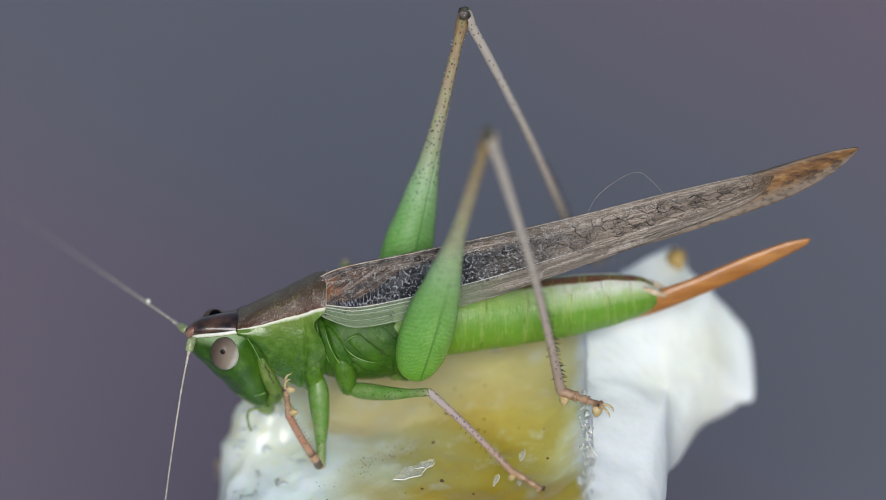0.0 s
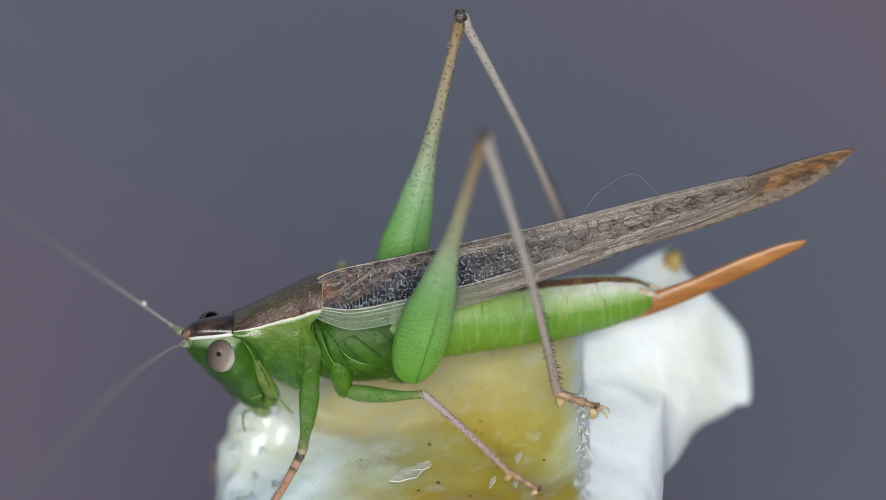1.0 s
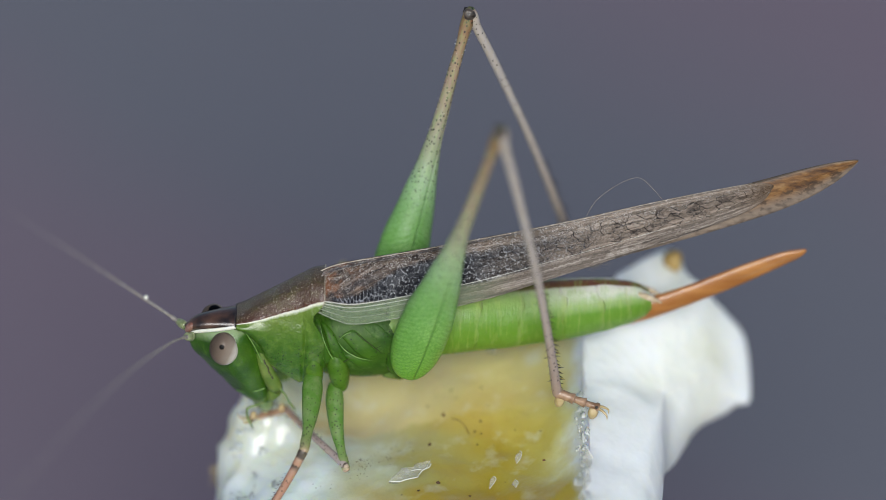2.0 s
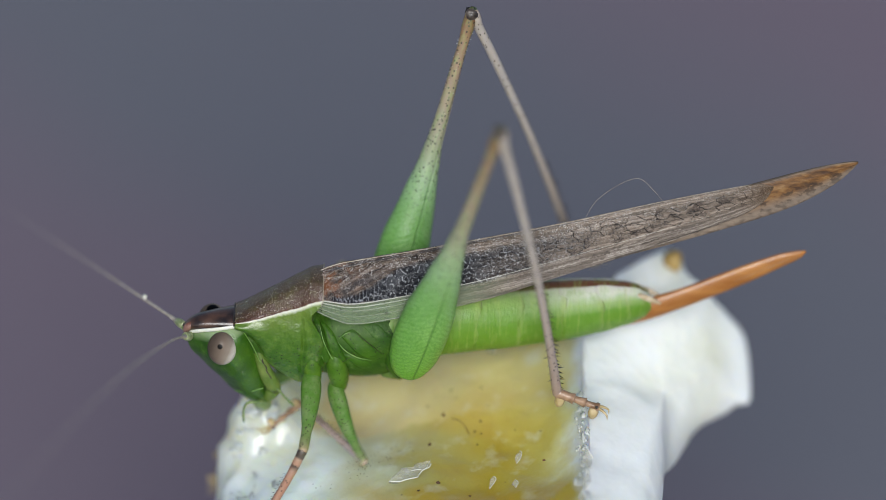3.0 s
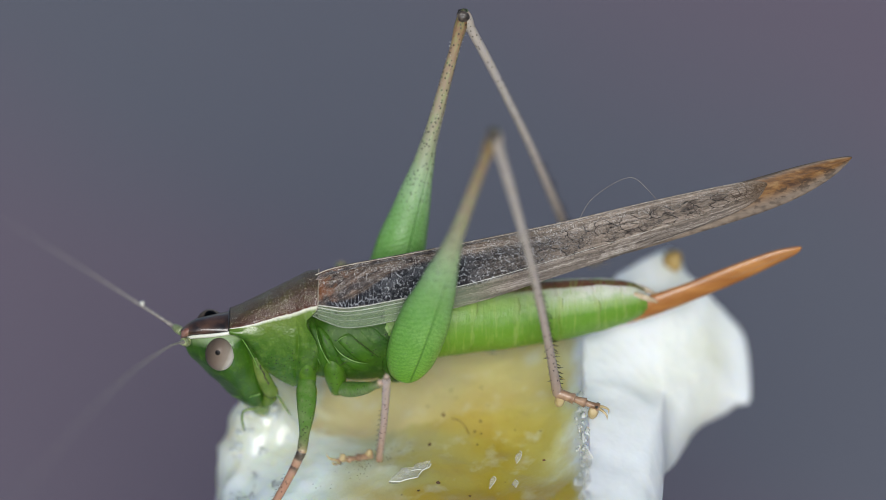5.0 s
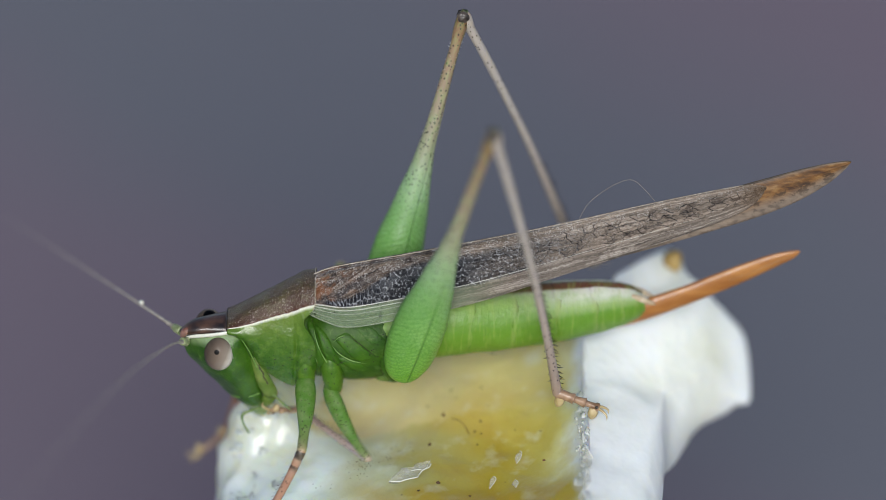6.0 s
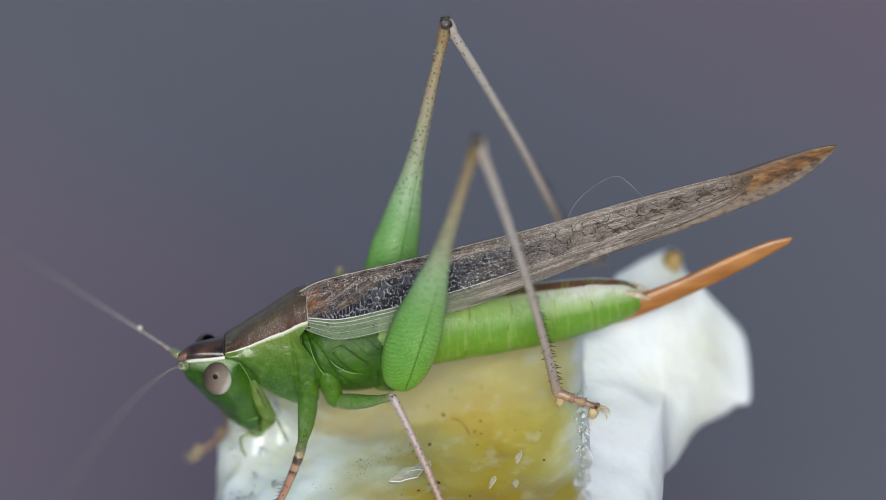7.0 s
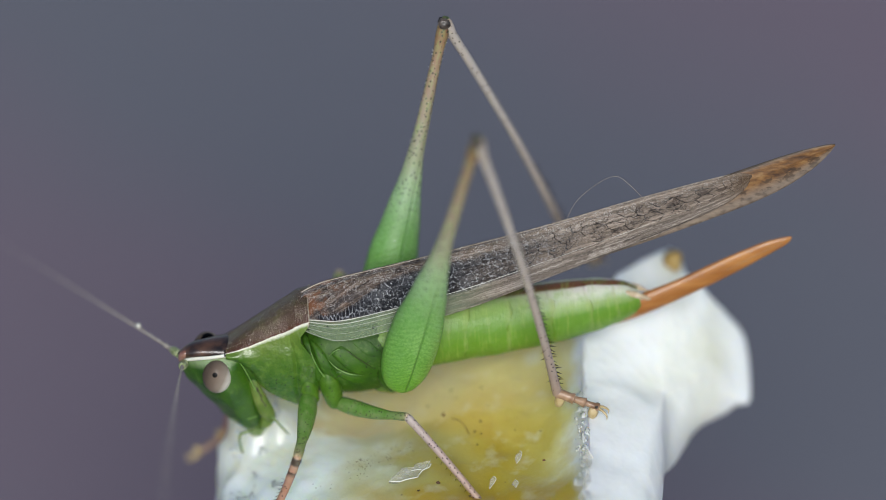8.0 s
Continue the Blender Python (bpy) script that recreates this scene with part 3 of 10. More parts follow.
def tube(bm, stations, n=24, seg=16, side=(0, 1, 0), wave=None):
    """A lofted body through stations (x, y, z, half width, half height); its rings start at the back."""
    rows = spline(stations, n)
    rows[:, 3:] = np.maximum(rows[:, 3:], 0.004)
    rings = []
    for i, (x, y, z, w, h) in enumerate(rows):
        along = unit(rows[min(i + 1, n - 1), :3] - rows[max(i - 1, 0), :3])
        s = np.array(side, float)
        s = unit(s - along * s.dot(along))
        up = np.cross(along, s)
        if up[2] < 0 and abs(up[2]) > 0.2:
            up = -up
        k = 1.0 if wave is None else wave(i / (n - 1))
        rings.append([np.array((x, y, z)) + k * (math.sin(a) * w * s + math.cos(a) * h * up) for a in np.linspace(0, 2 * math.pi, seg, endpoint=False)])
    return skin(bm, rings, across="mirror")


def blob(bm, centre, size, detail=3, rough=0.0, seed=0.0):
    """A rounded lump."""
    made = bmesh.ops.create_icosphere(bm, subdivisions=detail, radius=1.0)["verts"]
    for v in made:
        k = 1 + rough * noise.noise(v.co * 1.7 + Vector((seed, seed * 1.3, -seed)))
        v.co = Vector(centre) + Vector((v.co.x * size[0], v.co.y * size[1], v.co.z * size[2])) * k
    return made


def ripple(bm, amount, scale, seed=0.0):
    """Uneven growth: shifts the surface by smooth noise."""
    for v in bm.verts:
        v.co += Vector(noise.noise_vector(v.co * scale + Vector((seed, 0, seed)))) * amount


def limb(bm, length, stations, n=24, seg=12, bow=0.0):
    """A leg segment along +x: stations (share of the length, half width, half height)."""
    return tube(bm, [(u * length, 0, bow * math.sin(u * math.pi), w, h) for u, w, h in stations], n, seg)


def spikes(bm, places, size, lean, fat=0.13):
    """Small cones at (place, outward direction)."""
    for p, d in places:
        d = unit(np.array(d, float) + np.array(lean, float))
        s = unit(np.cross(d, (0.3, 1, 0.2)))
        t = np.cross(d, s)
        base = [bm.verts.new(np.array(p) + size * fat * (math.cos(a) * s + math.sin(a) * t)) for a in (0, 2.1, 4.2)]
        tip = bm.verts.new(np.array(p) + size * d)
        for i in range(3):
            bm.faces.new((base[i], base[(i + 1) % 3], tip))


# ---- the support ----
def build_ground():
    bm = bmesh.new()
    bmesh.ops.create_grid(bm, x_segments=24, y_segments=24, size=150000)
    ob = new("ground", mesh_of("ground", bm, GROUND))
    ob.location.z = BASE * MM
    tagged(ob, "smooth mauve-grey ground far out of focus", "ground", kind="structure")


BASE = -46.0


def top_height(x, y):
    """Height of the fruit's cut face."""
    z = -8.4 + 0.17 * x + 0.04 * (y + 4) - 0.03 * max(0.0, -2.5 - x) ** 1.8
    rise = min(1.0, max(0.0, (y + 7.5) / 4.5))
    z += (0.4 + 0.9 * rise * rise * (3 - 2 * rise)) * math.exp(-((x - 7.0) / 1.6) ** 2)
    z -= 2.6 * max(0.0, x - 5.88) ** 1.1
    z -= 0.75 * math.exp(-((x - 3.0) / 3.0) ** 2 - ((y + 3) / 4.0) ** 2)
    far, left = [min(1.0, max(0.0, k)) for k in ((y + 1.5) / 4, (-5.5 - x) / 2.5)]
    z += 2.6 * far * far * (3 - 2 * far) * left * left * (3 - 2 * left)
    z -= 0.8 * math.exp(-((x + 3.4) / 1.5) ** 2 - ((y - 0.9) / 1.4) ** 2)
    return z


def surface(x, y):
    """The cut face with its unevenness."""
    flat = Vector((x, y, 0))
    z = top_height(x, y)
    z += 0.16 * noise.fractal(flat * 0.4, 1.0, 2.0, 4) + 0.4 * noise.noise(flat * 0.2)
    return z + 0.34 * noise.fractal(flat * 0.9, 1.0, 2.0, 3) * min(1.0, max(0.0, (-4.5 - x) / 2))


OUTLINE = [(-9.9, -6.5), (-9.75, -3.0), (-9.35, 0.6), (-8.6, 2.3), (-7.5, 3.6), (-6.0, 4.9), (-2.0, 6.2), (2.0, 6.6), (6.0, 7.0), (8.0, 5.0), (8.4, 0.0), (8.4, -4.0), (8.0, -10.0), (0.0, -11.5), (-7.5, -10.0)]


def build_fruit():
    fruit = new("fruit_piece")
    fruit.location = (0, 0, BASE * MM)
    tagged(fruit, "moist piece of peeled yellow fruit with white pith", "fruit")
    # flesh: cut face with rounded rim and flanks down to the base
    bm = bmesh.new()
    ring = spline(OUTLINE + OUTLINE[:1], 281)[:-1]
    centre = np.array((-0.3, -2.0))
    rings = []
    for r in [0.005] + [k / 46 for k in range(1, 43)] + [0.93, 0.95, 0.965, 0.98, 0.992, 1.0]:
        row = []
        for q in ring:
            x, y = centre + (q - centre) * r
            z = surface(x, y) - 1.6 * max(0.0, (r - 0.8) / 0.2) ** 4
            row.append((x, y, z - BASE))
        rings.append(row)
    for down, shrink in ((2.5, 1.0), (6, 0.97), (12, 0.9), (20, 0.84), (28, 0.8), (-1, 0.78)):
        row = []
        for q in ring:
            x, y = centre + (q - centre) * shrink
            z = BASE if down < 0 else max(BASE + 3, top_height(*q) - 1.2 - down)
            w = 0.5 * noise.noise(Vector((x, y, z)) * 0.4)
            row.append((x + w, y + w, z - BASE))
        rings.append(row)
    skin(bm, rings)
    for v in bm.verts:
        w = min(1.0, max(0.0, (-6.2 - v.co.x) / 2.0))
        v.co += (Vector(noise.noise_vector(v.co * 1.1)) * 0.22 + Vector(noise.noise_vector(v.co * 3.0)) * 0.11) * w
    part("flesh", bm, FLESH, fruit, "translucent yellow flesh with moist cut face")
    # rind lobe behind
    bm = bmesh.new()
    rim = spline(LOBE + LOBE[:1], 281)[:-1]
    soft_rim = sum(np.roll(rim, k, 0) for k in range(-26, 27)) / 53
    heart = np.array((9.23, 1.20, -7.98))
    out = np.array((0.0, -0.82, 0.57))
    rings = []
    for r in [0.004] + [k / 30 for k in range(1, 28)] + [0.93, 0.955, 0.975, 0.99, 1.0]:
        rings.append([heart + (p + (q - p) * r ** 4 - heart) * r + out * 0.6 * (1 - r * r) ** 0.6 - (0, 0, BASE) for p, q in zip(soft_rim, rim)])
    for back, r in ((0.5, 1.005), (1.2, 0.97), (2.2, 0.86), (3.0, 0.6), (3.3, 0.2)):
        rings.append([heart + (q - heart) * r - out * back - (0, 0, BASE) for q in rim])
    skin(bm, rings)
    bm.verts.ensure_lookup_table()
    for k in range(30):
        bmesh.ops.smooth_vert(bm, verts=bm.verts[280:280 * 30], factor=0.5, use_axis_x=True, use_axis_y=True, use_axis_z=True)
    for v in bm.verts:
        v.co += Vector(noise.noise_vector(v.co * 0.3)) * 0.18 + Vector(noise.noise_vector(v.co * 0.9)) * 0.05 + Vector(noise.noise_vector(v.co * 2.6)) * 0.02
        torn = min(1.0, max(0.0, (6.5 - v.co.x) / 0.5))
        v.co.x += torn * (0.20 * noise.noise(Vector((2.0, v.co.y * 1.3, 0))) + 0.12 * noise.noise(Vector((5.0, v.co.y * 4.5, 0))))
    part("rind", bm, RIND, fruit, "bulging white rind lobe with faint yellow patches")
    bm = bmesh.new()
    blob(bm, np.array((9.77, 6.80, -5.29)) - (0, 0, BASE), (0.42, 0.5, 0.45), 3, 0.3)
    part("rind_nub", bm, NUB, fruit, "small brownish knob on the rind")
    # spongy pulp beads along the torn edge
    rng = random.Random(4)
    for i in range(60):
        y = rng.uniform(-6.8, 1.6)
        x = float(np.interp(y, (-6.5, -3.0, 0.6, 2.3), (-9.9, -9.75, -9.35, -8.6))) + 0.75 + abs(rng.gauss(0, 1.1))
        s = rng.uniform(0.05, 0.30)
        bm = bmesh.new()
        blob(bm, (x, y, surface(x, y) - BASE - 0.22 * s - 0.04), (s * rng.uniform(0.8, 1.3), s * rng.uniform(0.9, 1.6), s * 0.36), 2, 1.3, i * 3.1)
        part("pulp", bm, PULP, fruit)
    for i in range(100):
        y = rng.uniform(-8.5, -0.4)
        x = 5.74 + 0.02 * y + rng.gauss(0, 0.1)
        s = rng.uniform(0.012, 0.035)
        bm = bmesh.new()
        blob(bm, (x, y, surface(x, y) - BASE + rng.uniform(-0.02, 0.06)), (s * rng.uniform(0.8, 3.0), s * rng.uniform(2.0, 8.0), s * 0.7), 2, 1.6, i * 2.3)
        part("pith_shred", bm, FIBRE, fruit)
    # dried fibres and crumbs on the face
    for px, py, pz, size, turn in FIBRES:
        bm = bmesh.new()
        a = radians(turn)
        rings = []
        for s in np.linspace(-1, 1, 9):
            w = 0.40 * size * (1 - abs(s) ** 1.5) * (1.0 + 0.3 * math.sin(2.1 * s + turn)) + 0.012
            row = []
            for o in (-1, -0.4, 0.4, 1):
                x, y = px + size * s * math.cos(a) - w * o * math.sin(a), py + size * s * math.sin(a) + w * o * math.cos(a)
                x, y = x + 0.2 * size * noise.noise(Vector((x, y, 1)) * 5), y + 0.2 * size * noise.noise(Vector((x, y, 4)) * 5)
                row.append((x, y, surface(x, y) - BASE + 0.05 + pz + 0.10 * size * o * o + 0.10 * noise.noise(Vector((x, y, 0)) * 3.5)))
            rings.append(row + [(q[0], q[1], q[2] - 0.015) for q in row[::-1]])
        skin(bm, rings)
        scrap = new("film_scrap", mesh_of("film_scrap", bm, FILM))
        scrap.location = (0, 0, BASE * MM)
        bm = bmesh.new()
        tube(bm, [(*(np.array(row[0]) + (0, 0, 0.02)), 0.022 * size ** 0.5, 0.022 * size ** 0.5) for row in rings], 24, 6)
        part("curled_edge", bm, FIBRE, scrap)
        tagged(scrap, "thin curled translucent scrap lying on the fruit", "scrap", "film scraps on the fruit")
    for k, (x, y, s) in enumerate(SPECKS):
        bm = bmesh.new()
        blob(bm, (x, y, surface(x, y) - BASE + 0.02), (s, s * 0.8, s * 0.6), 2, 0.5, k)
        speck = new("speck", mesh_of("speck", bm, SPECK))
        speck.location = (0, 0, BASE * MM)
        tagged(speck, "tiny dark brown crumb stuck on the fruit", "crumb", "crumbs on the fruit")
    bm = bmesh.new()
    for k in range(110):
        x = rng.gauss(-2.7, 0.9)
        y, s = -2.2 + 0.45 * (x + 2.7) + rng.gauss(0, 0.45), rng.uniform(0.008, 0.03)
        blob(bm, (x, y, surface(x, y) - BASE + 0.01), (s, s * 0.8, s * 0.6), 1, 0.5, k)
    dust = new("dust_specks", mesh_of("dust_specks", bm, SPECK))
    dust.location = (0, 0, BASE * MM)
    tagged(dust, "scatter of fine black specks on the fruit", "specks", kind="stuff")
    bm = bmesh.new()
    tube(bm, [(x, y, surface(x, y) - BASE + 0.03, 0.016, 0.016) for x, y in ((0.35, -0.3), (0.7, -0.5), (0.95, -0.9), (1.1, -1.3))], 14, 5)
    hair = new("hair", mesh_of("hair", bm, SPECK))
    hair.location = (0, 0, BASE * MM)
    tagged(hair, "short dark curved hair lying on the fruit", "hair")
    return fruit


PITH_LINE = [(5.77 + 0.02 * y, y, surface(5.77 + 0.02 * y, y) + 0.10) for y in (-8.4, -7.0, -5.6, -4.2, -2.8, -1.4, 0.0, 1.4, 2.8, 4.2)]
LOBE = [(7.34, 5.60, -5.20), (8.40, 6.60, -5.26), (9.60, 7.40, -5.24), (10.16, 7.40, -5.53), (10.31, 6.80, -5.87), (11.11, 6.00, -6.25), (12.07, 6.20, -7.57), (12.82, 6.00, -8.73), (13.08, 5.20, -9.76), (13.09, 4.20, -10.69), (12.50, 3.90, -10.71), (12.09, 3.40, -10.82), (10.75, 2.20, -10.93), (10.08, 0.90, -10.93), (9.56, -0.61, -10.72), (8.98, -2.42, -10.02), (8.93, -4.31, -9.60), (8.50, -7.14, -9.06), (8.2, -9.64, -9.06), (6.9, -10.0, -8.5)] + PITH_LINE
FIBRES = [(-1.35, -3.7, 0, 1.0, 34), (-0.9, -3.2, 0, 0.5, 40), (3.1, -2.75, 0, 0.4, 80), (2.0, -4.3, 0, 0.33, 75), (2.95, -4.6, 0, 0.28, 95), (0.94, 4.2, 0, 0.16, 10), (2.1, 3.4, 0, 0.2, 150), (5.9, -4.8, 0.1, 0.6, 95), (5.8, -6.2, 0.1, 0.5, 80)]
SPECKS = [(0.02, 0.0, 0.09), (4.15, -3.2, 0.07), (-0.55, -1.6, 0.08), (-0.2, -4.2, 0.09), (-1.0, -4.9, 0.06), (1.1, -5.0, 0.06)]

build_ground()
fruit = build_fruit()


# ---- the katydid ----
katydid = new("katydid")
tagged(katydid, "slender green and brown katydid grooming on a piece of fruit", "insect")


def middle(x):
    """Sideways place of the body's midplane; the body points slightly away from the lens at its tail."""
    return 0.14 * (x + 9)


def build_abdomen():
    line = [(-4.30, 0.66, -5.17, 1.25, 1.3), (-2.20, 0.95, -4.75, 1.42, 1.45), (0.37, 1.31, -4.46, 1.42, 1.5), (2.71, 1.64, -4.41, 1.36, 1.4), (5.06, 1.97, -4.27, 1.22, 1.3), (6.94, 2.23, -4.11, 1.0, 1.1), (8.11, 2.40, -4.05, 0.72, 0.8), (8.63, 2.47, -3.99, 0.4, 0.45)]
    bm = bmesh.new()
    tube(bm, [(*r[:3], r[3] * 0.985, r[4] * 0.985) for r in line], 40, 28)
    abdomen = part("abdomen", bm, ABDOMEN, katydid, "bright green abdomen with pale side stripe")
    rows = spline(line, 91)
    for i in range(9):
        bm = bmesh.new()
        piece = [tuple(r) for r in rows[i * 10:i * 10 + 13]]
        tube(bm, [(x, y, z, w * k, h * k) for (x, y, z, w, h), k in zip(piece, (0.997, 1.0, 1.002, 1.003, 1.003, 1.002, 1.001, 1.001, 1.002, 1.002, 1.001, 0.994, 0.985))], 14, 28)
        ripple(bm, 0.025, 1.3, i)
        part("tergite", bm, ABDOMEN, abdomen)


def build_ovipositor():
    bm = bmesh.new()
    line = [(7.31, 2.28, -4.93, 0.28, 0.36), (8.60, 2.46, -4.48, 0.26, 0.5), (10.47, 2.73, -3.80, 0.2, 0.46), (12.33, 2.99, -3.01, 0.17, 0.44), (13.84, 3.20, -2.35, 0.14, 0.34), (14.70, 3.32, -2.04, 0.1, 0.2), (15.02, 3.36, -1.87, 0.03, 0.05)]
    tube(bm, line, 36, 14)
    ovi = part("ovipositor", bm, OVIPOSITOR, katydid, "long sword-shaped orange-brown ovipositor")
    bm = bmesh.new()
    tube(bm, [(x, y - w * 0.9, z - 0.02, 0.018, 0.018) for x, y, z, w, h in line[1:6]], 24, 6)
    part("valve_seam", bm, TARSUS, ovi)
    for side in (-1, 1):
        bm = bmesh.new()
        tube(bm, [(8.06, 2.39, -3.56, 0.16, 0.16), (8.58, 2.46, -3.73, 0.14, 0.14), (9.10, 2.53, -4.01, 0.04, 0.04)], 10, 8)
        bmesh.ops.translate(bm, vec=(0, side * 0.35, -side * 0.05), verts=bm.verts)
        part("cercus", bm, CERCUS, katydid)


# upper and lower edges of the folded forewing: (x, z) and how far its lower edge stands off the midplane
WING_TOP = [(-5.54, 0.68, -2.12), (-4.61, 0.87, -1.68), (-3.56, 0.98, -1.42), (-1.48, 1.25, -1.10), (1.53, 1.62, -0.57), (5.00, 2.08, 0.07), (8.47, 2.55, 0.84), (11.94, 3.01, 1.54), (13.37, 3.18, 1.81)]
WING_LOW = [(-5.53, -0.21, -3.07), (-4.60, -0.73, -3.21), (-3.56, -0.84, -3.42), (-1.48, -0.61, -3.10), (1.53, -0.08, -2.54), (5.00, 0.66, -1.59), (8.47, 1.55, -0.74), (11.96, 2.43, 0.22), (13.40, 2.84, 0.73)]


def wing_sheet(bm, top, low, side, bulge, thick, n=56, k=26, blunt=6.0):
    """A thin arched sheet between two edges, on one side of the body."""
    a, b = spline(top, n), spline(low, n)
    outer, inner = [], []
    for i in range(n):
        u = i / (n - 1)
        close = (1 - u ** blunt) ** 0.5
        end = 0.35 * a[i] + 0.65 * (0.5 * a[i] + 0.5 * b[i])
        p, q = end + (a[i] - end) * (0.15 + 0.85 * close), end + (b[i] - end) * (0.05 + 0.95 * close)
        row, back = [], []
        for j in range(k):
            w = j / (k - 1)
            c = p + (q - p) * w
            c = c + np.array((0, -1.0, 0.35)) * bulge * math.sin(math.pi * w ** 0.8) * (1 - 0.75 * u)
            c = c + np.array((0, -1, 0)) * 0.012 * math.sin(w * 50)
            if side > 0:
                c = np.array((c[0], 2 * middle(c[0]) - c[1], c[2]))
            row.append(c)
            back.append(c + np.array((0, -side * thick, -thick * 0.5)) * -1)
        outer.append(row)
        inner.append(back)
    rings = [o + i[::-1] for o, i in zip(outer, inner)]
    uv = bm.loops.layers.uv.verify()
    skin(bm, rings)
    total = 2 * k
    for f in bm.faces:
        for loop in f.loops:
            s = loop[uv].uv[1] * total
            loop[uv].uv[1] = min(1.0, s / (k - 1)) if s < k - 0.5 else max(0.0, (total - 1 - s) / (k - 1))
    return outer


def build_wings():
    for side in (-1, 1):
        bm = bmesh.new()
        sheet = wing_sheet(bm, WING_TOP, WING_LOW, side, 0.42, 0.03, blunt=11.0)
        tegmen = part("forewing", bm, TEGMEN, katydid, "narrow brown forewing with dark cells and pale veins")
        if side < 0:
            for w, r, mat in ((0.015, 0.035, VEIN), (0.07, 0.02, VEIN), (0.13, 0.018, VEIN), (0.2, 0.022, VEIN), (0.31, 0.016, VEIN), (0.47, 0.014, VEIN), (0.56, 0.018, VEIN), (0.65, 0.034, VEIN_PALE), (0.71, 0.026, VEIN_PALE), (0.77, 0.014, VEIN_PALE), (0.87, 0.010, VEIN_PALE), (0.985, 0.014, VEIN_PALE)):
                bm = bmesh.new()
                pts = []
                for i in range(0, 55, 3):
                    j = w * 25
                    a, b = sheet[i][int(j)], sheet[i][min(25, int(j) + 1)]
                    p = a + (b - a) * (j - int(j))
                    taper = 1 - 0.45 * i / 55
                    pts.append((p[0], p[1] - 0.012, p[2] + 0.006, r * taper, r * taper))
                tube(bm, pts, 46, 6)
                part("vein", bm, mat, tegmen)
    for side in (-1, 1):
        bm = bmesh.new()
        top = [(2.69, 1.74, -0.73), (7.32, 2.38, 0.23), (11.94, 2.99, 1.46), (14.25, 3.29, 2.10), (15.63, 3.47, 2.43), (16.84, 3.62, 2.63)]
        low = [(2.69, 0.84, -1.94), (7.33, 1.59, -1.22), (11.97, 2.54, -0.13), (14.29, 3.01, 0.61), (15.79, 3.37, 1.38), (16.77, 3.59, 2.12)]
        wing_sheet(bm, top, low, side, 0.12, 0.02, 40, 14, 12.0)
        part("hind_wing", bm, HINDWING, katydid, "brown membranous hind wing tip showing beyond forewing")


TRUNK = [(-5.57, 0.48, -4.83, 1.0, 1.1), (-4.76, 0.59, -4.97, 1.38, 1.65), (-3.36, 0.79, -5.06, 1.58, 1.85), (-1.96, 0.98, -5.09, 1.52, 1.75), (-0.80, 1.15, -5.18, 1.3, 1.35)]


def flank(x, z):
    """Sideways place of the trunk's near side."""
    rows = np.array(TRUNK)
    y, c, w, h = [float(np.interp(x, rows[:, 0], rows[:, k])) for k in (1, 2, 3, 4)]
    return y - w * math.sqrt(max(0.05, 1 - ((z - c) / h) ** 2))


def side_sheet(bm, corners, swell, lift, n=18, k=14):
    """A domed plate lying on the trunk's side; corners (x, z) go round from the upper front."""
    a, b, c, d = [np.array(q) for q in corners]
    rings = []
    for u in np.linspace(0, 1, n):
        row = []
        for v in np.linspace(0, 1, k):
            x, z = (a * (1 - v) + b * v) * (1 - u) + (d * (1 - v) + c * v) * u
            dome = (math.sin(math.pi * u) * math.sin(math.pi * v)) ** 0.45
            row.append((x, flank(x, z) + 0.10 - (lift + 0.10) * min(1.0, dome * 1.6) - swell * dome ** 1.6, z))
        rings.append(row + [(q[0], q[1] + 0.3, q[2]) for q in row[::-1]])
    skin(bm, rings)


def side_line(bm, points, r, lift):
    """A thin ridge following the trunk's side."""
    pts = spline(points, 9)
    tube(bm, [(x, flank(x, z) - lift, z, r * k, r * k) for (x, z), k in zip(pts, (0.1, 0.6, 1, 1, 1, 1, 1, 0.6, 0.1))], 20, 6)


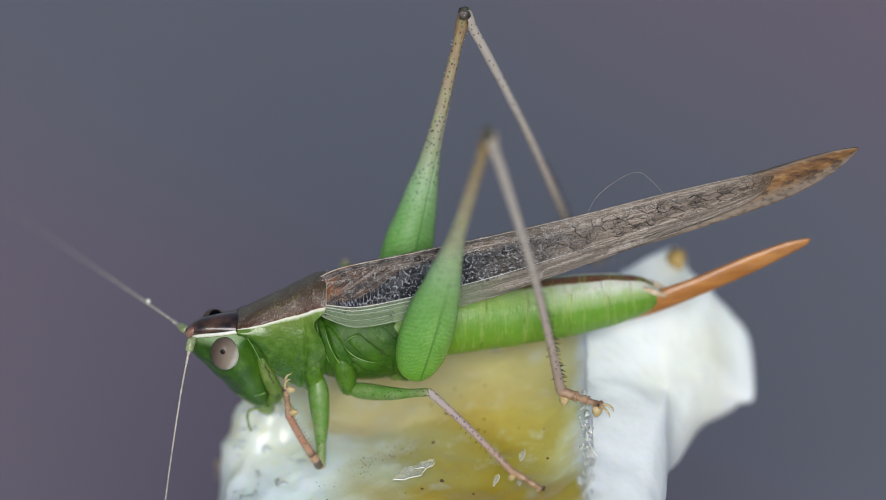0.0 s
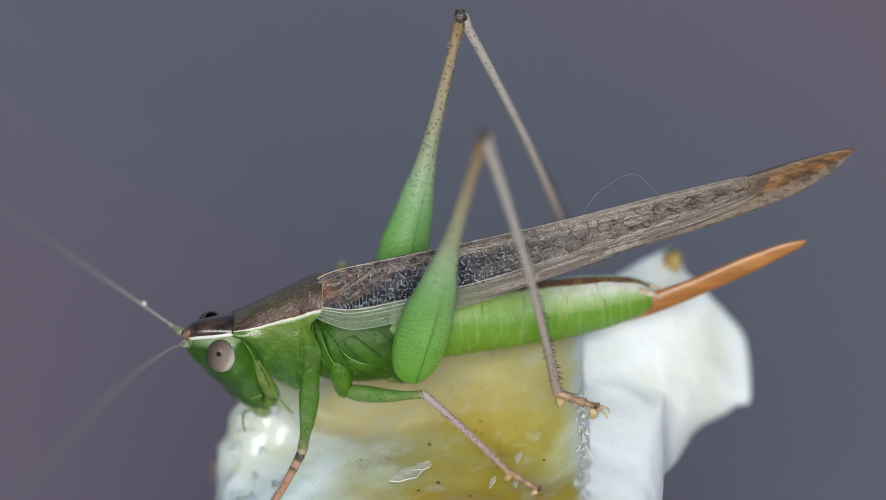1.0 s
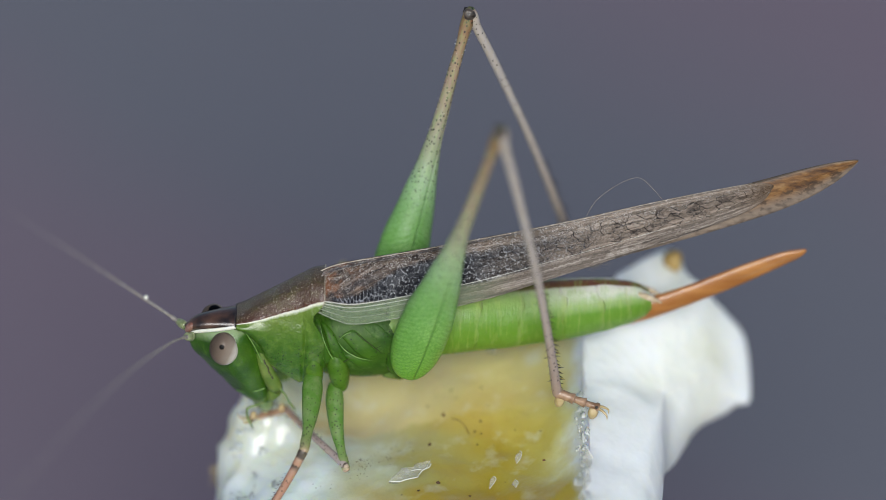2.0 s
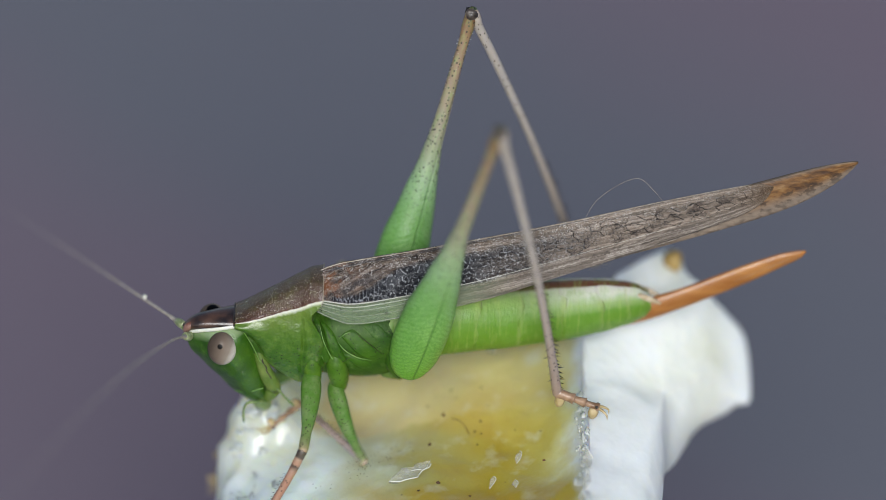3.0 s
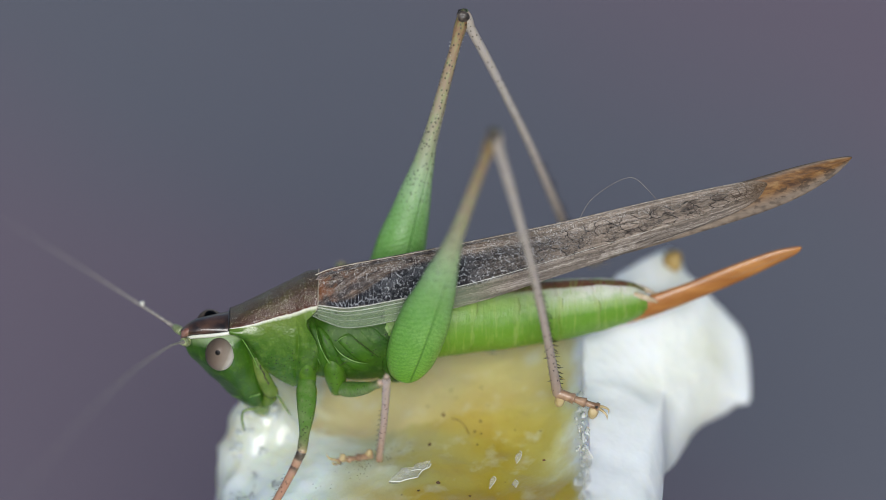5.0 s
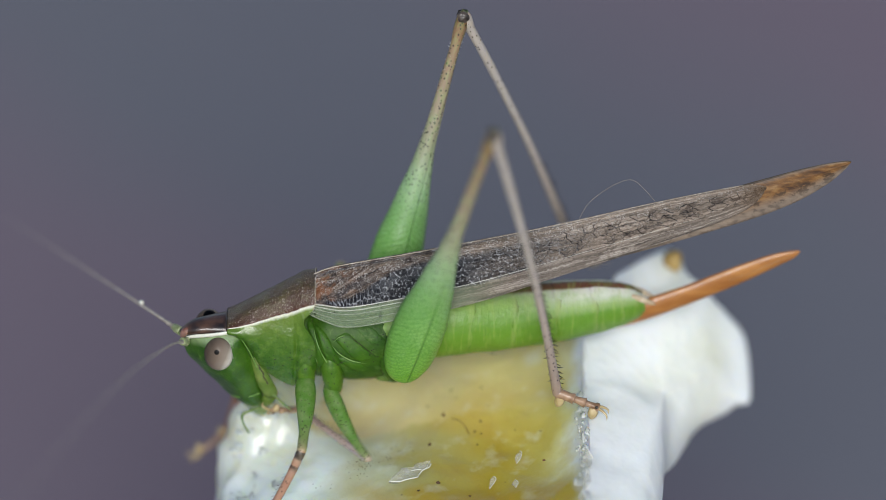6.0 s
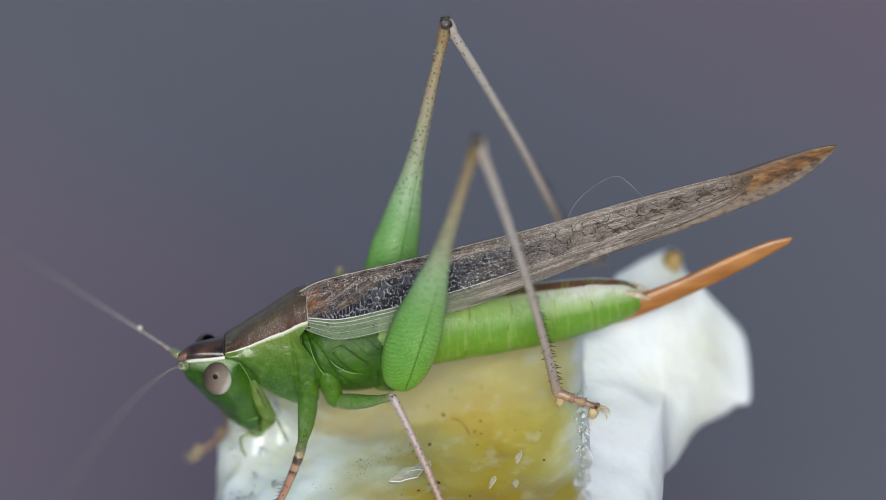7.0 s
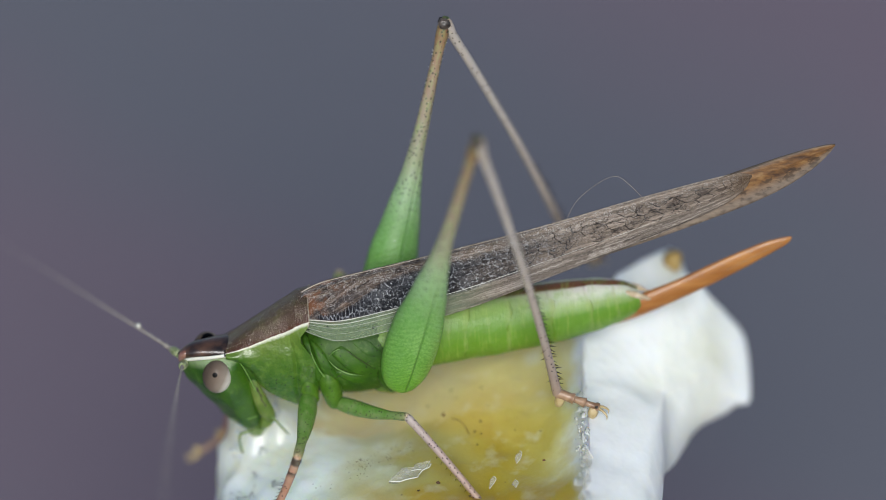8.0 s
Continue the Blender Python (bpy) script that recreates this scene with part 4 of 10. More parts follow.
def build_thorax():
    bm = bmesh.new()
    tube(bm, TRUNK, 30, 26)
    for v in bm.verts:
        v.co += Vector(noise.noise_vector(v.co * 0.9)) * 0.05
    thorax = part("thorax", bm, THORAX, katydid, "green thorax with sculpted side plates")
    # slanting side plates with a bright ridge along each edge
    for corners, swell, lift in (
            ([(-5.36, -3.65), (-5.02, -3.75), (-4.32, -5.55), (-4.78, -5.75)], 0.05, 0.03),
            ([(-4.98, -3.78), (-4.42, -3.95), (-3.72, -5.45), (-4.24, -5.72)], 0.05, 0.05),
            ([(-4.30, -4.10), (-3.63, -3.82), (-2.28, -5.02), (-2.95, -5.42)], 0.03, 0.06),
            ([(-3.50, -3.70), (-2.70, -3.55), (-1.60, -4.60), (-2.20, -4.90)], 0.03, 0.03),
            ([(-4.20, -4.95), (-3.80, -4.90), (-2.35, -5.60), (-2.55, -6.35)], 0.06, 0.02)):
        bm = bmesh.new()
        side_sheet(bm, corners, swell, lift)
        ripple(bm, 0.03, 1.6)
        part("side_plate", bm, PLATE, thorax)
    # pale ridges, and dark ones that stand in for shadow in the seams
    for points, r, lift, skin_of in (
            ([(-5.40, -3.70), (-5.26, -4.10), (-5.01, -4.76), (-4.74, -5.43)], 0.022, 0.045, SUTURE),
            ([(-5.00, -3.85), (-4.84, -4.33), (-4.50, -5.05), (-4.24, -5.48)], 0.020, 0.09, SUTURE),
            ([(-4.26, -4.35), (-3.92, -4.74), (-3.41, -5.05), (-2.81, -5.25)], 0.022, 0.09, SUTURE),
            ([(-4.20, -4.25), (-3.95, -4.05), (-3.72, -3.98)], 0.014, 0.08, SUTURE),
            ([(-3.60, -3.96), (-2.99, -4.42), (-2.37, -4.99)], 0.020, 0.08, SEAM_SHADE),
            ([(-4.72, -3.95), (-4.40, -4.55), (-4.05, -5.20)], 0.018, 0.08, SEAM_SHADE),
            ([(-4.30, -5.62), (-3.90, -5.20), (-3.65, -5.05)], 0.016, 0.09, SEAM_SHADE)):
        bm = bmesh.new()
        side_line(bm, points, r, lift)
        part("suture", bm, skin_of, thorax)
    # soft yellowish skin between the plates and the legs
    for at, size in (((-1.75, 0.15, -6.35), (0.75, 0.45, 0.36)),):
        bm = bmesh.new()
        blob(bm, at, size, 3, 0.2, 2.0)
        part("soft_skin", bm, MEMBRANE, thorax)
    for side in (-1, 1):
        bm = bmesh.new()
        tube(bm, [(-4.38, -0.40, -4.85, 0.22, 0.30), (-4.30, -0.56, -5.45, 0.42, 0.46), (-4.18, -0.60, -6.00, 0.45, 0.48), (-4.12, -0.60, -6.45, 0.38, 0.42), (-4.08, -0.58, -6.80, 0.28, 0.30), (-4.06, -0.57, -6.98, 0.08, 0.08)], 12, 14, side=(1, 0, 0))
        if side > 0:
            for v in bm.verts:
                v.co.y = 2 * middle(v.co.x) - v.co.y
        part("mid_coxa", bm, COXA, katydid)
        bm = bmesh.new()
        tube(bm, [(-1.95, -0.21, -5.05, 0.5, 0.5), (-1.68, -0.47, -5.58, 0.55, 0.5), (-1.44, -0.64, -5.98, 0.35, 0.35)], 12, 14, side=(1, 0, 0))
        if side > 0:
            for v in bm.verts:
                v.co.y = 2 * middle(v.co.x) - v.co.y
        part("hind_coxa", bm, THORAX, katydid)


def build_pronotum():
    """A saddle: brown back, white edge stripe, green side lobes."""
    # front to back: x, crest height, stripe half width and height, lobe half width, lobe foot height
    bm = bmesh.new()
    stations = spline(SADDLE, 72)
    rings = []
    for x, zt, wd, zs, wl, zl in stations:
        y0 = middle(x)
        half = spline([(0.0, zt), (0.55 * wd, zt - 0.10 * (zt - zs)), (0.92 * wd, zs + 0.35 * (zt - zs)), (1.0 * wd, zs), (0.5 * wd + 0.5 * wl + 0.04, zs + 0.28 * (zl - zs)), (wl, zs + 0.6 * (zl - zs)), (0.93 * wl, zl), (0.75 * wl, zl - 0.08)], 30)
        back = max(0.0, (x + 6.4) / 1.5) ** 2
        bent = []
        for o, z in half:
            low = min(1.0, max(0.0, (zs - z) / max(0.3, zs - zl)))
            notch = 0.55 * math.exp(-((z + 3.3) / (0.75 if z < -3.3 else 0.42)) ** 2)
            swell = 0.12 * math.sin(math.pi * low) - 0.08 * math.exp(-((x + 5.72 + 0.25 * low) / 0.09) ** 2) * min(1.0, 3 * low)
            swell -= 0.06 * math.exp(-((low - 0.62) / 0.05) ** 2) * math.exp(-((x + 6.1) / 0.35) ** 2)
            bent.append((x - notch * back - 0.12 * back * low * low, o + swell * (1 if o > 0.3 else 0), z))
        half = bent
        ring = [(q, y0 + o, z) for q, o, z in half[::-1]] + [(q, y0 - o, z) for q, o, z in half[1:]]
        rings.append(ring)
    skin(bm, rings, closed=False)
    uv = bm.loops.layers.uv.verify()
    for f in bm.faces:
        for loop in f.loops:
            loop[uv].uv[1] = abs(loop[uv].uv[1] * 2 - 1)
    ripple(bm, 0.05, 0.9)
    ripple(bm, 0.015, 3.0)
    saddle = part("pronotum", bm, PRONOTUM, katydid, "brown saddle with white edge and green side lobes")
    solid = saddle.modifiers.new("thickness", "SOLIDIFY")
    solid.thickness, solid.offset = 0.09 * MM, 0
    # thickened pale rims: the hind edge of the back and the foot of each lobe
    for side in (-1, 1):
        rim = [rings[-1][k] for k in range(16, len(rings[-1]) // 2 + 1, 2)] if side > 0 else [rings[-1][-1 - k] for k in range(16, len(rings[-1]) // 2 + 1, 2)]
        bm = bmesh.new()
        tube(bm, [(q[0] + 0.01, q[1] + side * 0.05, q[2] + 0.02, 0.02, 0.02) for q in rim], 50, 8, side=(1, 0, 0))
        part("hind_rim", bm, VEIN, saddle)
        foot = [ring[2 if side > 0 else -3] for ring in rings[8:70:3]]
        bm = bmesh.new()
        tube(bm, [(q[0], q[1], q[2], 0.04, 0.04) for q in foot], 60, 8)
        part("lobe_rim", bm, PLATE, saddle)
    bm = bmesh.new()
    tube(bm, [(q[0] - 0.01, q[1], q[2] + 0.01, 0.035, 0.035) for q in rings[0][12:47:2]], 30, 8, side=(1, 0, 0))
    part("front_rim", bm, DARK, saddle)
    # neck and prothorax inside the saddle
    bm = bmesh.new()
    tube(bm, [(-8.48, 0.07, -4.83, 0.75, 0.85), (-7.32, 0.24, -4.80, 0.9, 1.1), (-6.15, 0.40, -4.78, 0.95, 1.3), (-5.23, 0.53, -4.87, 0.95, 1.2)], 18, 20)
    part("prothorax", bm, THORAX, saddle)
    for side in (-1, 1):
        bm = bmesh.new()
        tube(bm, [(-5.55, -0.45, -5.25, 0.30, 0.4), (-5.50, -0.66, -5.80, 0.38, 0.40), (-5.47, -0.74, -6.20, 0.36, 0.38), (-5.46, -0.78, -6.42, 0.30, 0.32), (-5.45, -0.8, -6.55, 0.1, 0.1)], 12, 14, side=(1, 0, 0))
        if side > 0:
            for v in bm.verts:
                v.co.y = 2 * middle(v.co.x) - v.co.y
        part("fore_coxa", bm, COXA, saddle)
    return saddle


SADDLE = [
    (-8.63, -3.49, 0.72, -3.63, 0.74, -3.76),
    (-7.98, -3.17, 0.80, -3.52, 0.85, -4.26),
    (-7.28, -2.82, 0.85, -3.39, 1.00, -5.43),
    (-6.58, -2.47, 0.90, -3.25, 1.12, -6.10),
    (-5.93, -2.17, 0.95, -3.14, 1.20, -6.52),
    (-5.42, -1.93, 1.06, -2.88, 1.24, -6.54),
    (-4.96, -1.94, 1.16, -2.71, 1.28, -5.55)
]


def build_head():
    """A slanting cone-shaped face; rings run from the crown to the mouth."""
    bm = bmesh.new()
    rows = spline(FACE, 34)
    rings = []
    for x, z, fx, w, lean in rows:
        ring = []
        for a in np.linspace(0, 2 * math.pi, 36, endpoint=False):
            c, s = math.cos(a), math.sin(a)
            rx = abs(c) ** 0.85 * (1 if c > 0 else -1)
            dx = fx * rx
            ring.append((x + dx, middle(x) + w * abs(s) ** 0.8 * (1 if s > 0 else -1) * (1 - 0.78 * max(0, -c) ** 1.1), z + lean * dx))
        rings.append(ring)
    skin(bm, rings)
    ripple(bm, 0.05, 1.1)
    head = part("head", bm, HEAD, katydid, "green cone-shaped head slanting down to the mouth")
    for side in (-1, 1):
        bm = bmesh.new()
        made = blob(bm, (0, 0, 0), (0.60, 0.55, 0.74), 4)
        eye = part("eye", bm, EYE if side < 0 else FAR_EYE, head, "rounded pale grey-brown compound eye with dark spot")
        c = np.array((-9.11, -0.92, -4.65))
        if side > 0:
            c = np.array((-9.56, 0.77, -4.42))
        eye.location = Vector(c) * MM
    bm = bmesh.new()
    tube(bm, [(-10.65, -0.23, -4.09, 0.16, 0.16), (-10.18, -0.17, -3.85, 0.4, 0.26), (-9.49, -0.07, -3.78, 0.55, 0.3), (-8.64, 0.05, -3.78, 0.72, 0.34), (-8.36, 0.09, -3.80, 0.7, 0.3)], 20, 20)
    part("crown", bm, VERTEX, head, "glossy dark brown crown of the head")
    bm = bmesh.new()
    tube(bm, [(-10.44, -0.38, -4.21, 0.05, 0.07), (-10.06, -0.57, -4.01, 0.06, 0.085), (-9.24, -0.69, -3.84, 0.06, 0.085), (-8.31, -0.66, -3.69, 0.06, 0.085)], 16, 10)
    part("cheek_band", bm, BAND, head, "ivory stripe above the eye")
    for rows in ([(-8.23, -0.87, -3.85), (-7.84, -0.89, -4.64), (-7.49, -0.74, -5.73)],):
        bm = bmesh.new()
        tube(bm, [(p[0], p[1] + 0.05, p[2], 0.02, 0.02) for p in rows], 12, 6)
        part("cheek_ridge", bm, RIDGE, head)
    # mouthparts
    bm = bmesh.new()
    tube(bm, [(-7.79, 0.17, -7.51, 0.55, 0.5), (-7.57, 0.20, -8.06, 0.5, 0.42), (-7.39, 0.23, -8.43, 0.3, 0.25)], 12, 16, side=(0, 1, 0))
    part("mouthparts", bm, PALP, head)
    bm = bmesh.new()
    tube(bm, [(-7.72, -0.50, -5.00, 0.10, 0.16), (-7.50, -0.58, -5.67, 0.20, 0.26), (-7.25, -0.58, -6.39, 0.22, 0.32), (-7.05, -0.50, -6.97, 0.20, 0.30), (-7.22, -0.40, -7.45, 0.16, 0.24), (-7.40, -0.30, -7.80, 0.06, 0.08)], 22, 14, side=(0, 1, 0))
    part("cheek", bm, MEMBRANE, head, "yellowish green cheek behind the face")
    for k in range(11):
        u = k / 10
        at = (-7.47 + 0.30 * u + 0.03 * math.sin(k * 5.1), -0.82 - 0.02 * math.sin(k * 2.3), -5.32 - 0.92 * u)
        bm = bmesh.new()
        blob(bm, at, (0.035, 0.03, 0.05), 1, 0.4, k)
        part("dark_spot", bm, SPINE, head)
    bm = bmesh.new()
    tube(bm, [(-10.62, -0.25, -4.28, 0.12, 0.12), (-10.52, -0.33, -3.98, 0.17, 0.17), (-10.28, -0.32, -3.82, 0.14, 0.13), (-10.0, -0.28, -3.74, 0.05, 0.05)], 12, 12)
    part("crown_tip", bm, CROWN_TIP, head, "pinkish brown lobe at the tip of the crown")
    bm = bmesh.new()
    tube(bm, [(*q, 0.02, 0.02) for q in ((-8.68, -0.35, -7.21), (-8.27, -0.62, -7.10), (-7.84, -0.80, -6.90), (-7.47, -0.78, -6.77))], 14, 6)
    part("face_seam", bm, RIDGE, head)
    # antenna sockets
    for side, at in ((-1, (-10.46, -0.55, -4.28)), (1, (-10.65, 0.07, -4.25))):
        bm = bmesh.new()
        blob(bm, at, (0.19, 0.18, 0.19), 3, 0.25)
        part("antenna_socket", bm, SCAPE, head)
    return head


FACE = [(-9.18, -3.81, 0.84, 0.45, 0.10), (-9.28, -4.00, 1.17, 0.72, 0.12), (-9.28, -4.29, 1.30, 0.95, 0.22), (-9.20, -4.76, 1.25, 1.10, 0.40), (-8.90, -5.37, 1.15, 1.12, 0.40), (-8.58, -6.01, 1.06, 1.08, 0.35), (-8.28, -6.60, 0.92, 0.98, 0.32), (-8.04, -7.22, 0.74, 0.86, 0.34), (-7.80, -7.66, 0.54, 0.70, 0.36), (-7.62, -7.98, 0.26, 0.40, 0.40)]


def build_antenna(bow, thin, girth=1.0):
    """A long jointed thread along +x."""
    bm = bmesh.new()
    pts = [(s, 0, bow * (s / 12.0) ** 1.5, girth * r * max(0.12, 1 - thin * s / 26), girth * r * max(0.12, 1 - thin * s / 26)) for s, r in ((0, 0.13), (0.45, 0.14), (0.6, 0.09), (0.9, 0.1), (1.0, 0.075), (2.5, 0.07), (6, 0.058), (9, 0.048), (12, 0.04), (16, 0.034), (20, 0.028), (26, 0.015))]
    tube(bm, pts, 150, 8, wave=lambda u: 1 + 0.12 * math.sin(u * 420))
    ob = part("antenna", bm, ANTENNA, katydid, "thread-like pale brown antenna")
    bm = bmesh.new()
    tube(bm, [(-0.1, 0, 0, 0.17, 0.17), (0.2, 0, 0, 0.19, 0.19), (0.42, 0, 0, 0.15, 0.15)], 8, 10)
    part("scape", bm, SCAPE, ob)
    return ob


def build_palp(points, r):
    bm = bmesh.new()
    tube(bm, [(*p, r * k, r * k) for p, k in zip(points, (1, 0.9, 1.0, 0.8, 0.9, 0.5))], 26, 8)
    return part("palp", bm, PALP, katydid, "thin green jointed feeler beside the mouth")


def build_hind_leg():
    bm = bmesh.new()
    limb(bm, FEMUR_LENGTH, [(-0.035, 0.12, 0.12), (-0.02, 0.5, 0.6), (0.03, 0.66, 0.92), (0.12, 0.78, 1.1), (0.24, 0.74, 1.05), (0.32, 0.62, 0.88), (0.41, 0.5, 0.68), (0.5, 0.37, 0.47), (0.59, 0.29, 0.335), (0.68, 0.24, 0.275), (0.78, 0.21, 0.245), (0.9, 0.2, 0.21), (0.96, 0.24, 0.27), (1.0, 0.22, 0.25), (1.022, 0.1, 0.12)], 64, 22)
    ripple(bm, 0.03, 0.9)
    femur = part("hind_femur", bm, FEMUR, katydid, "swollen green hind thigh fading to tan at the knee")
    bm = bmesh.new()
    rng = random.Random(3)
    places = []
    for i in range(90):
        u, a = rng.uniform(0.45, 0.97), rng.uniform(0, 6.28)
        r = np.interp(u, (0.38, 0.52, 0.66, 0.8, 0.9, 0.96), (0.6, 0.38, 0.25, 0.2, 0.2, 0.27)) * 0.96
        d = (0, math.sin(a), math.cos(a))
        places.append(((u * FEMUR_LENGTH, r * d[1], r * d[2]), d))
    spikes(bm, places, 0.11, (0.3, 0, 0))
    part("bristles", bm, VEIN_PALE, femur)
    for o in (-0.17, 0.17):
        bm = bmesh.new()
        blob(bm, (FEMUR_LENGTH + 0.0, o, 0.02), (0.25, 0.13, 0.24), 3, 0.3)
        part("knee_lobe", bm, KNEE, femur)
    bm = bmesh.new()
    limb(bm, TIBIA_LENGTH, [(-0.015, 0.12, 0.14), (0.0, 0.24, 0.3), (0.03, 0.23, 0.27), (0.06, 0.19, 0.21), (0.2, 0.18, 0.195), (0.5, 0.165, 0.175), (0.8, 0.165, 0.175), (0.96, 0.19, 0.2), (1.0, 0.2, 0.2), (1.012, 0.12, 0.12)], 50, 14, bow=0.22)
    tibia = part("hind_tibia", bm, HIND_TIBIA, katydid, "long pale brown hind shin with dark spines")
    for i in range(26):
        u = 0.62 + 0.375 * i / 25
        for s in (-1, 1):
            if s < 0 and i % 2:
                continue
            bm = bmesh.new()
            z = 0.22 * math.sin(u * math.pi)
            spikes(bm, [((u * TIBIA_LENGTH, 0.06, z + s * 0.14), (0, 0.25, s))], (0.27 if s > 0 else 0.21) * (0.8 + 0.45 * abs(math.sin(i * 2.7 + s))), (0.9 + 0.5 * math.sin(i * 1.9), 0, 0), 0.14)
            part("spine", bm, SPINE, tibia)
    return femur, tibia, build_tarsus(1.8, "hind_tarsus", 1.45)


def build_tarsus(length, name, fat=1.0):
    """Four foot joints with pads, two claws."""
    bm = bmesh.new()
    limb(bm, length, [(-0.03, 0.1, 0.1), (0.0, 0.14 * fat, 0.15 * fat), (0.28, 0.13 * fat, 0.14 * fat), (0.40, 0.17 * fat, 0.15 * fat), (0.43, 0.1 * fat, 0.1 * fat), (0.62, 0.13 * fat, 0.13 * fat), (0.68, 0.16 * fat, 0.14 * fat), (0.71, 0.09 * fat, 0.09 * fat), (0.9, 0.1 * fat, 0.1 * fat), (1.0, 0.13 * fat, 0.13 * fat), (1.02, 0.06, 0.06)], 44, 12)
    tarsus = part(name, bm, TARSUS, katydid)
    for at, size in ((0.12, 0.2), (0.93, 0.2)):
        bm = bmesh.new()
        blob(bm, (at * length, -0.03, -0.2 * fat), (size * 0.75 * fat, 0.13 * fat, size * fat), 3, 0.2)
        part("foot_pad", bm, PAD, tarsus)
    for o in (-1, 1):
        bm = bmesh.new()
        tube(bm, [(length * 0.97, 0.05 * o, 0.02, 0.07, 0.07), (length + 0.22, 0.16 * o, 0.0, 0.055, 0.055), (length + 0.42, 0.22 * o, -0.1, 0.04, 0.04), (length + 0.5, 0.23 * o, -0.3, 0.007, 0.007)], 14, 8)
        part("claw", bm, PAD, tarsus)
    bm = bmesh.new()
    for o in (-1, 1):
        blob(bm, (length * 0.96, 0.09 * o * fat, 0.06), (0.09, 0.05, 0.08), 2)
    part("dark_joint", bm, SPINE, tarsus)
    return tarsus


def build_walking_leg(kind, lengths, femur_skin, tibia_skin, fat, bow=0.08):
    bm = bmesh.new()
    limb(bm, lengths[0], [(-0.05, 0.14 * fat, 0.16 * fat), (0.03, 0.32 * fat, 0.38 * fat), (0.2, 0.38 * fat, 0.48 * fat), (0.5, 0.31 * fat, 0.38 * fat), (0.75, 0.21 * fat, 0.24 * fat), (0.9, 0.21 * fat, 0.24 * fat), (1.0, 0.18 * fat, 0.21 * fat), (1.03, 0.08, 0.1)], 40, 16, bow=bow)
    femur = part(kind + "_femur", bm, femur_skin, katydid)
    bm = bmesh.new()
    limb(bm, lengths[1], [(-0.03, 0.1 * fat, 0.1 * fat), (0.02, 0.2 * fat, 0.22 * fat), (0.12, 0.19 * fat, 0.21 * fat), (0.3, 0.18 * fat, 0.2 * fat), (0.6, 0.17 * fat, 0.18 * fat), (0.92, 0.17 * fat, 0.18 * fat), (1.0, 0.18 * fat, 0.18 * fat), (1.02, 0.08, 0.08)], 36, 14, bow=0.06)
    tibia = part(kind + "_tibia", bm, tibia_skin, katydid)
    for i in range(10):
        for s in (-1, 1):
            u = 0.42 + 0.55 * i / 9
            bm = bmesh.new()
            spikes(bm, [((u * lengths[1], 0.1 * s * fat, -0.14 * fat), (0, 0.5 * s, -1))], 0.14, (0.6, 0, 0))
            part("spine", bm, SPINE, tibia)
    return femur, tibia, build_tarsus(lengths[2], kind + "_tarsus")


FEMUR_LENGTH, TIBIA_LENGTH = 13.30, 13.34
build_abdomen()
build_ovipositor()
build_thorax()
build_wings()
pronotum = build_pronotum()
head = build_head()
antenna_near = build_antenna(3.9, 0.9, 0.62)
antenna_far = build_antenna(0.25, 1.7)
bm = bmesh.new()
blob(bm, (2.9, 0, -0.1), (0.1, 0.1, 0.1), 2, 0.3)
part("crumb", bm, BAND, antenna_far)
bm = bmesh.new()
tube(bm, [(5.71, 2.66, -0.22, 0.007, 0.007), (6.12, 2.92, 0.51, 0.007, 0.007), (6.81, 3.01, 1.17, 0.007, 0.007), (7.49, 2.91, 1.69, 0.007, 0.007), (7.95, 2.87, 1.74, 0.007, 0.007), (8.42, 2.74, 1.36, 0.007, 0.007), (8.84, 2.60, 0.92, 0.007, 0.007)], 30, 5)
part("thread", bm, VEIN, katydid, "fine white thread caught on the wing")
palp_near = build_palp([(-7.41, -0.38, -7.75), (-7.81, -0.73, -7.62), (-8.18, -0.89, -7.63), (-8.26, -0.90, -7.94), (-8.20, -0.89, -8.36), (-8.11, -0.88, -8.66)], 0.06)
palp_low = build_palp([(-7.10, -0.48, -6.73), (-6.91, -0.61, -6.87), (-6.71, -0.68, -7.11), (-6.55, -0.66, -7.42), (-6.39, -0.63, -7.70), (-6.23, -0.61, -7.95)], 0.055)
near_hind = build_hind_leg()
far_hind = build_hind_leg()
near_mid = build_walking_leg("mid", (3.7, 4.9, 1.65), MID_FEMUR, MID_TIBIA, 0.80, -0.16)
far_mid = build_walking_leg("mid", (3.7, 4.9, 1.65), MID_FEMUR, MID_TIBIA, 1.0)
near_fore = build_walking_leg("fore", (3.75, 3.0, 1.3), FORE_FEMUR, FORE_TIBIA, 0.9)
far_fore = build_walking_leg("fore", (3.75, 3.6, 1.5), FORE_FEMUR, FORE_TIBIA, 1.0)


# ---- movement ----
def aim(a, b):
    """Pose of a leg segment whose joint is at a and whose far end points to b (millimetres, in the insect's space)."""
    a, b = Vector(a), Vector(b)
    x = (b - a).normalized()
    y = Vector((0, 1, 0))
    y = (y - x * y.dot(x)).normalized()
    z = x.cross(y)
    return Matrix.Translation(a * MM) @ Matrix((x, y, z)).transposed().to_4x4()


def droop(a, b):
    """Pose of an antenna rooted at a that sets out towards b and sags (millimetres, in the insect's space)."""
    a, b = Vector(a), Vector(b)
    x = (b - a).normalized()
    z = Vector((0, 0, -1))
    z = (z - x * z.dot(x)).normalized()
    return Matrix.Translation(a * MM) @ Matrix((x, z.cross(x), z)).transposed().to_4x4()


def nod(x, y, z, pitch):
    """A shift in millimetres with a pitch in degrees."""
    return pose(x * MM, y * MM, z * MM, 0, pitch, 0)


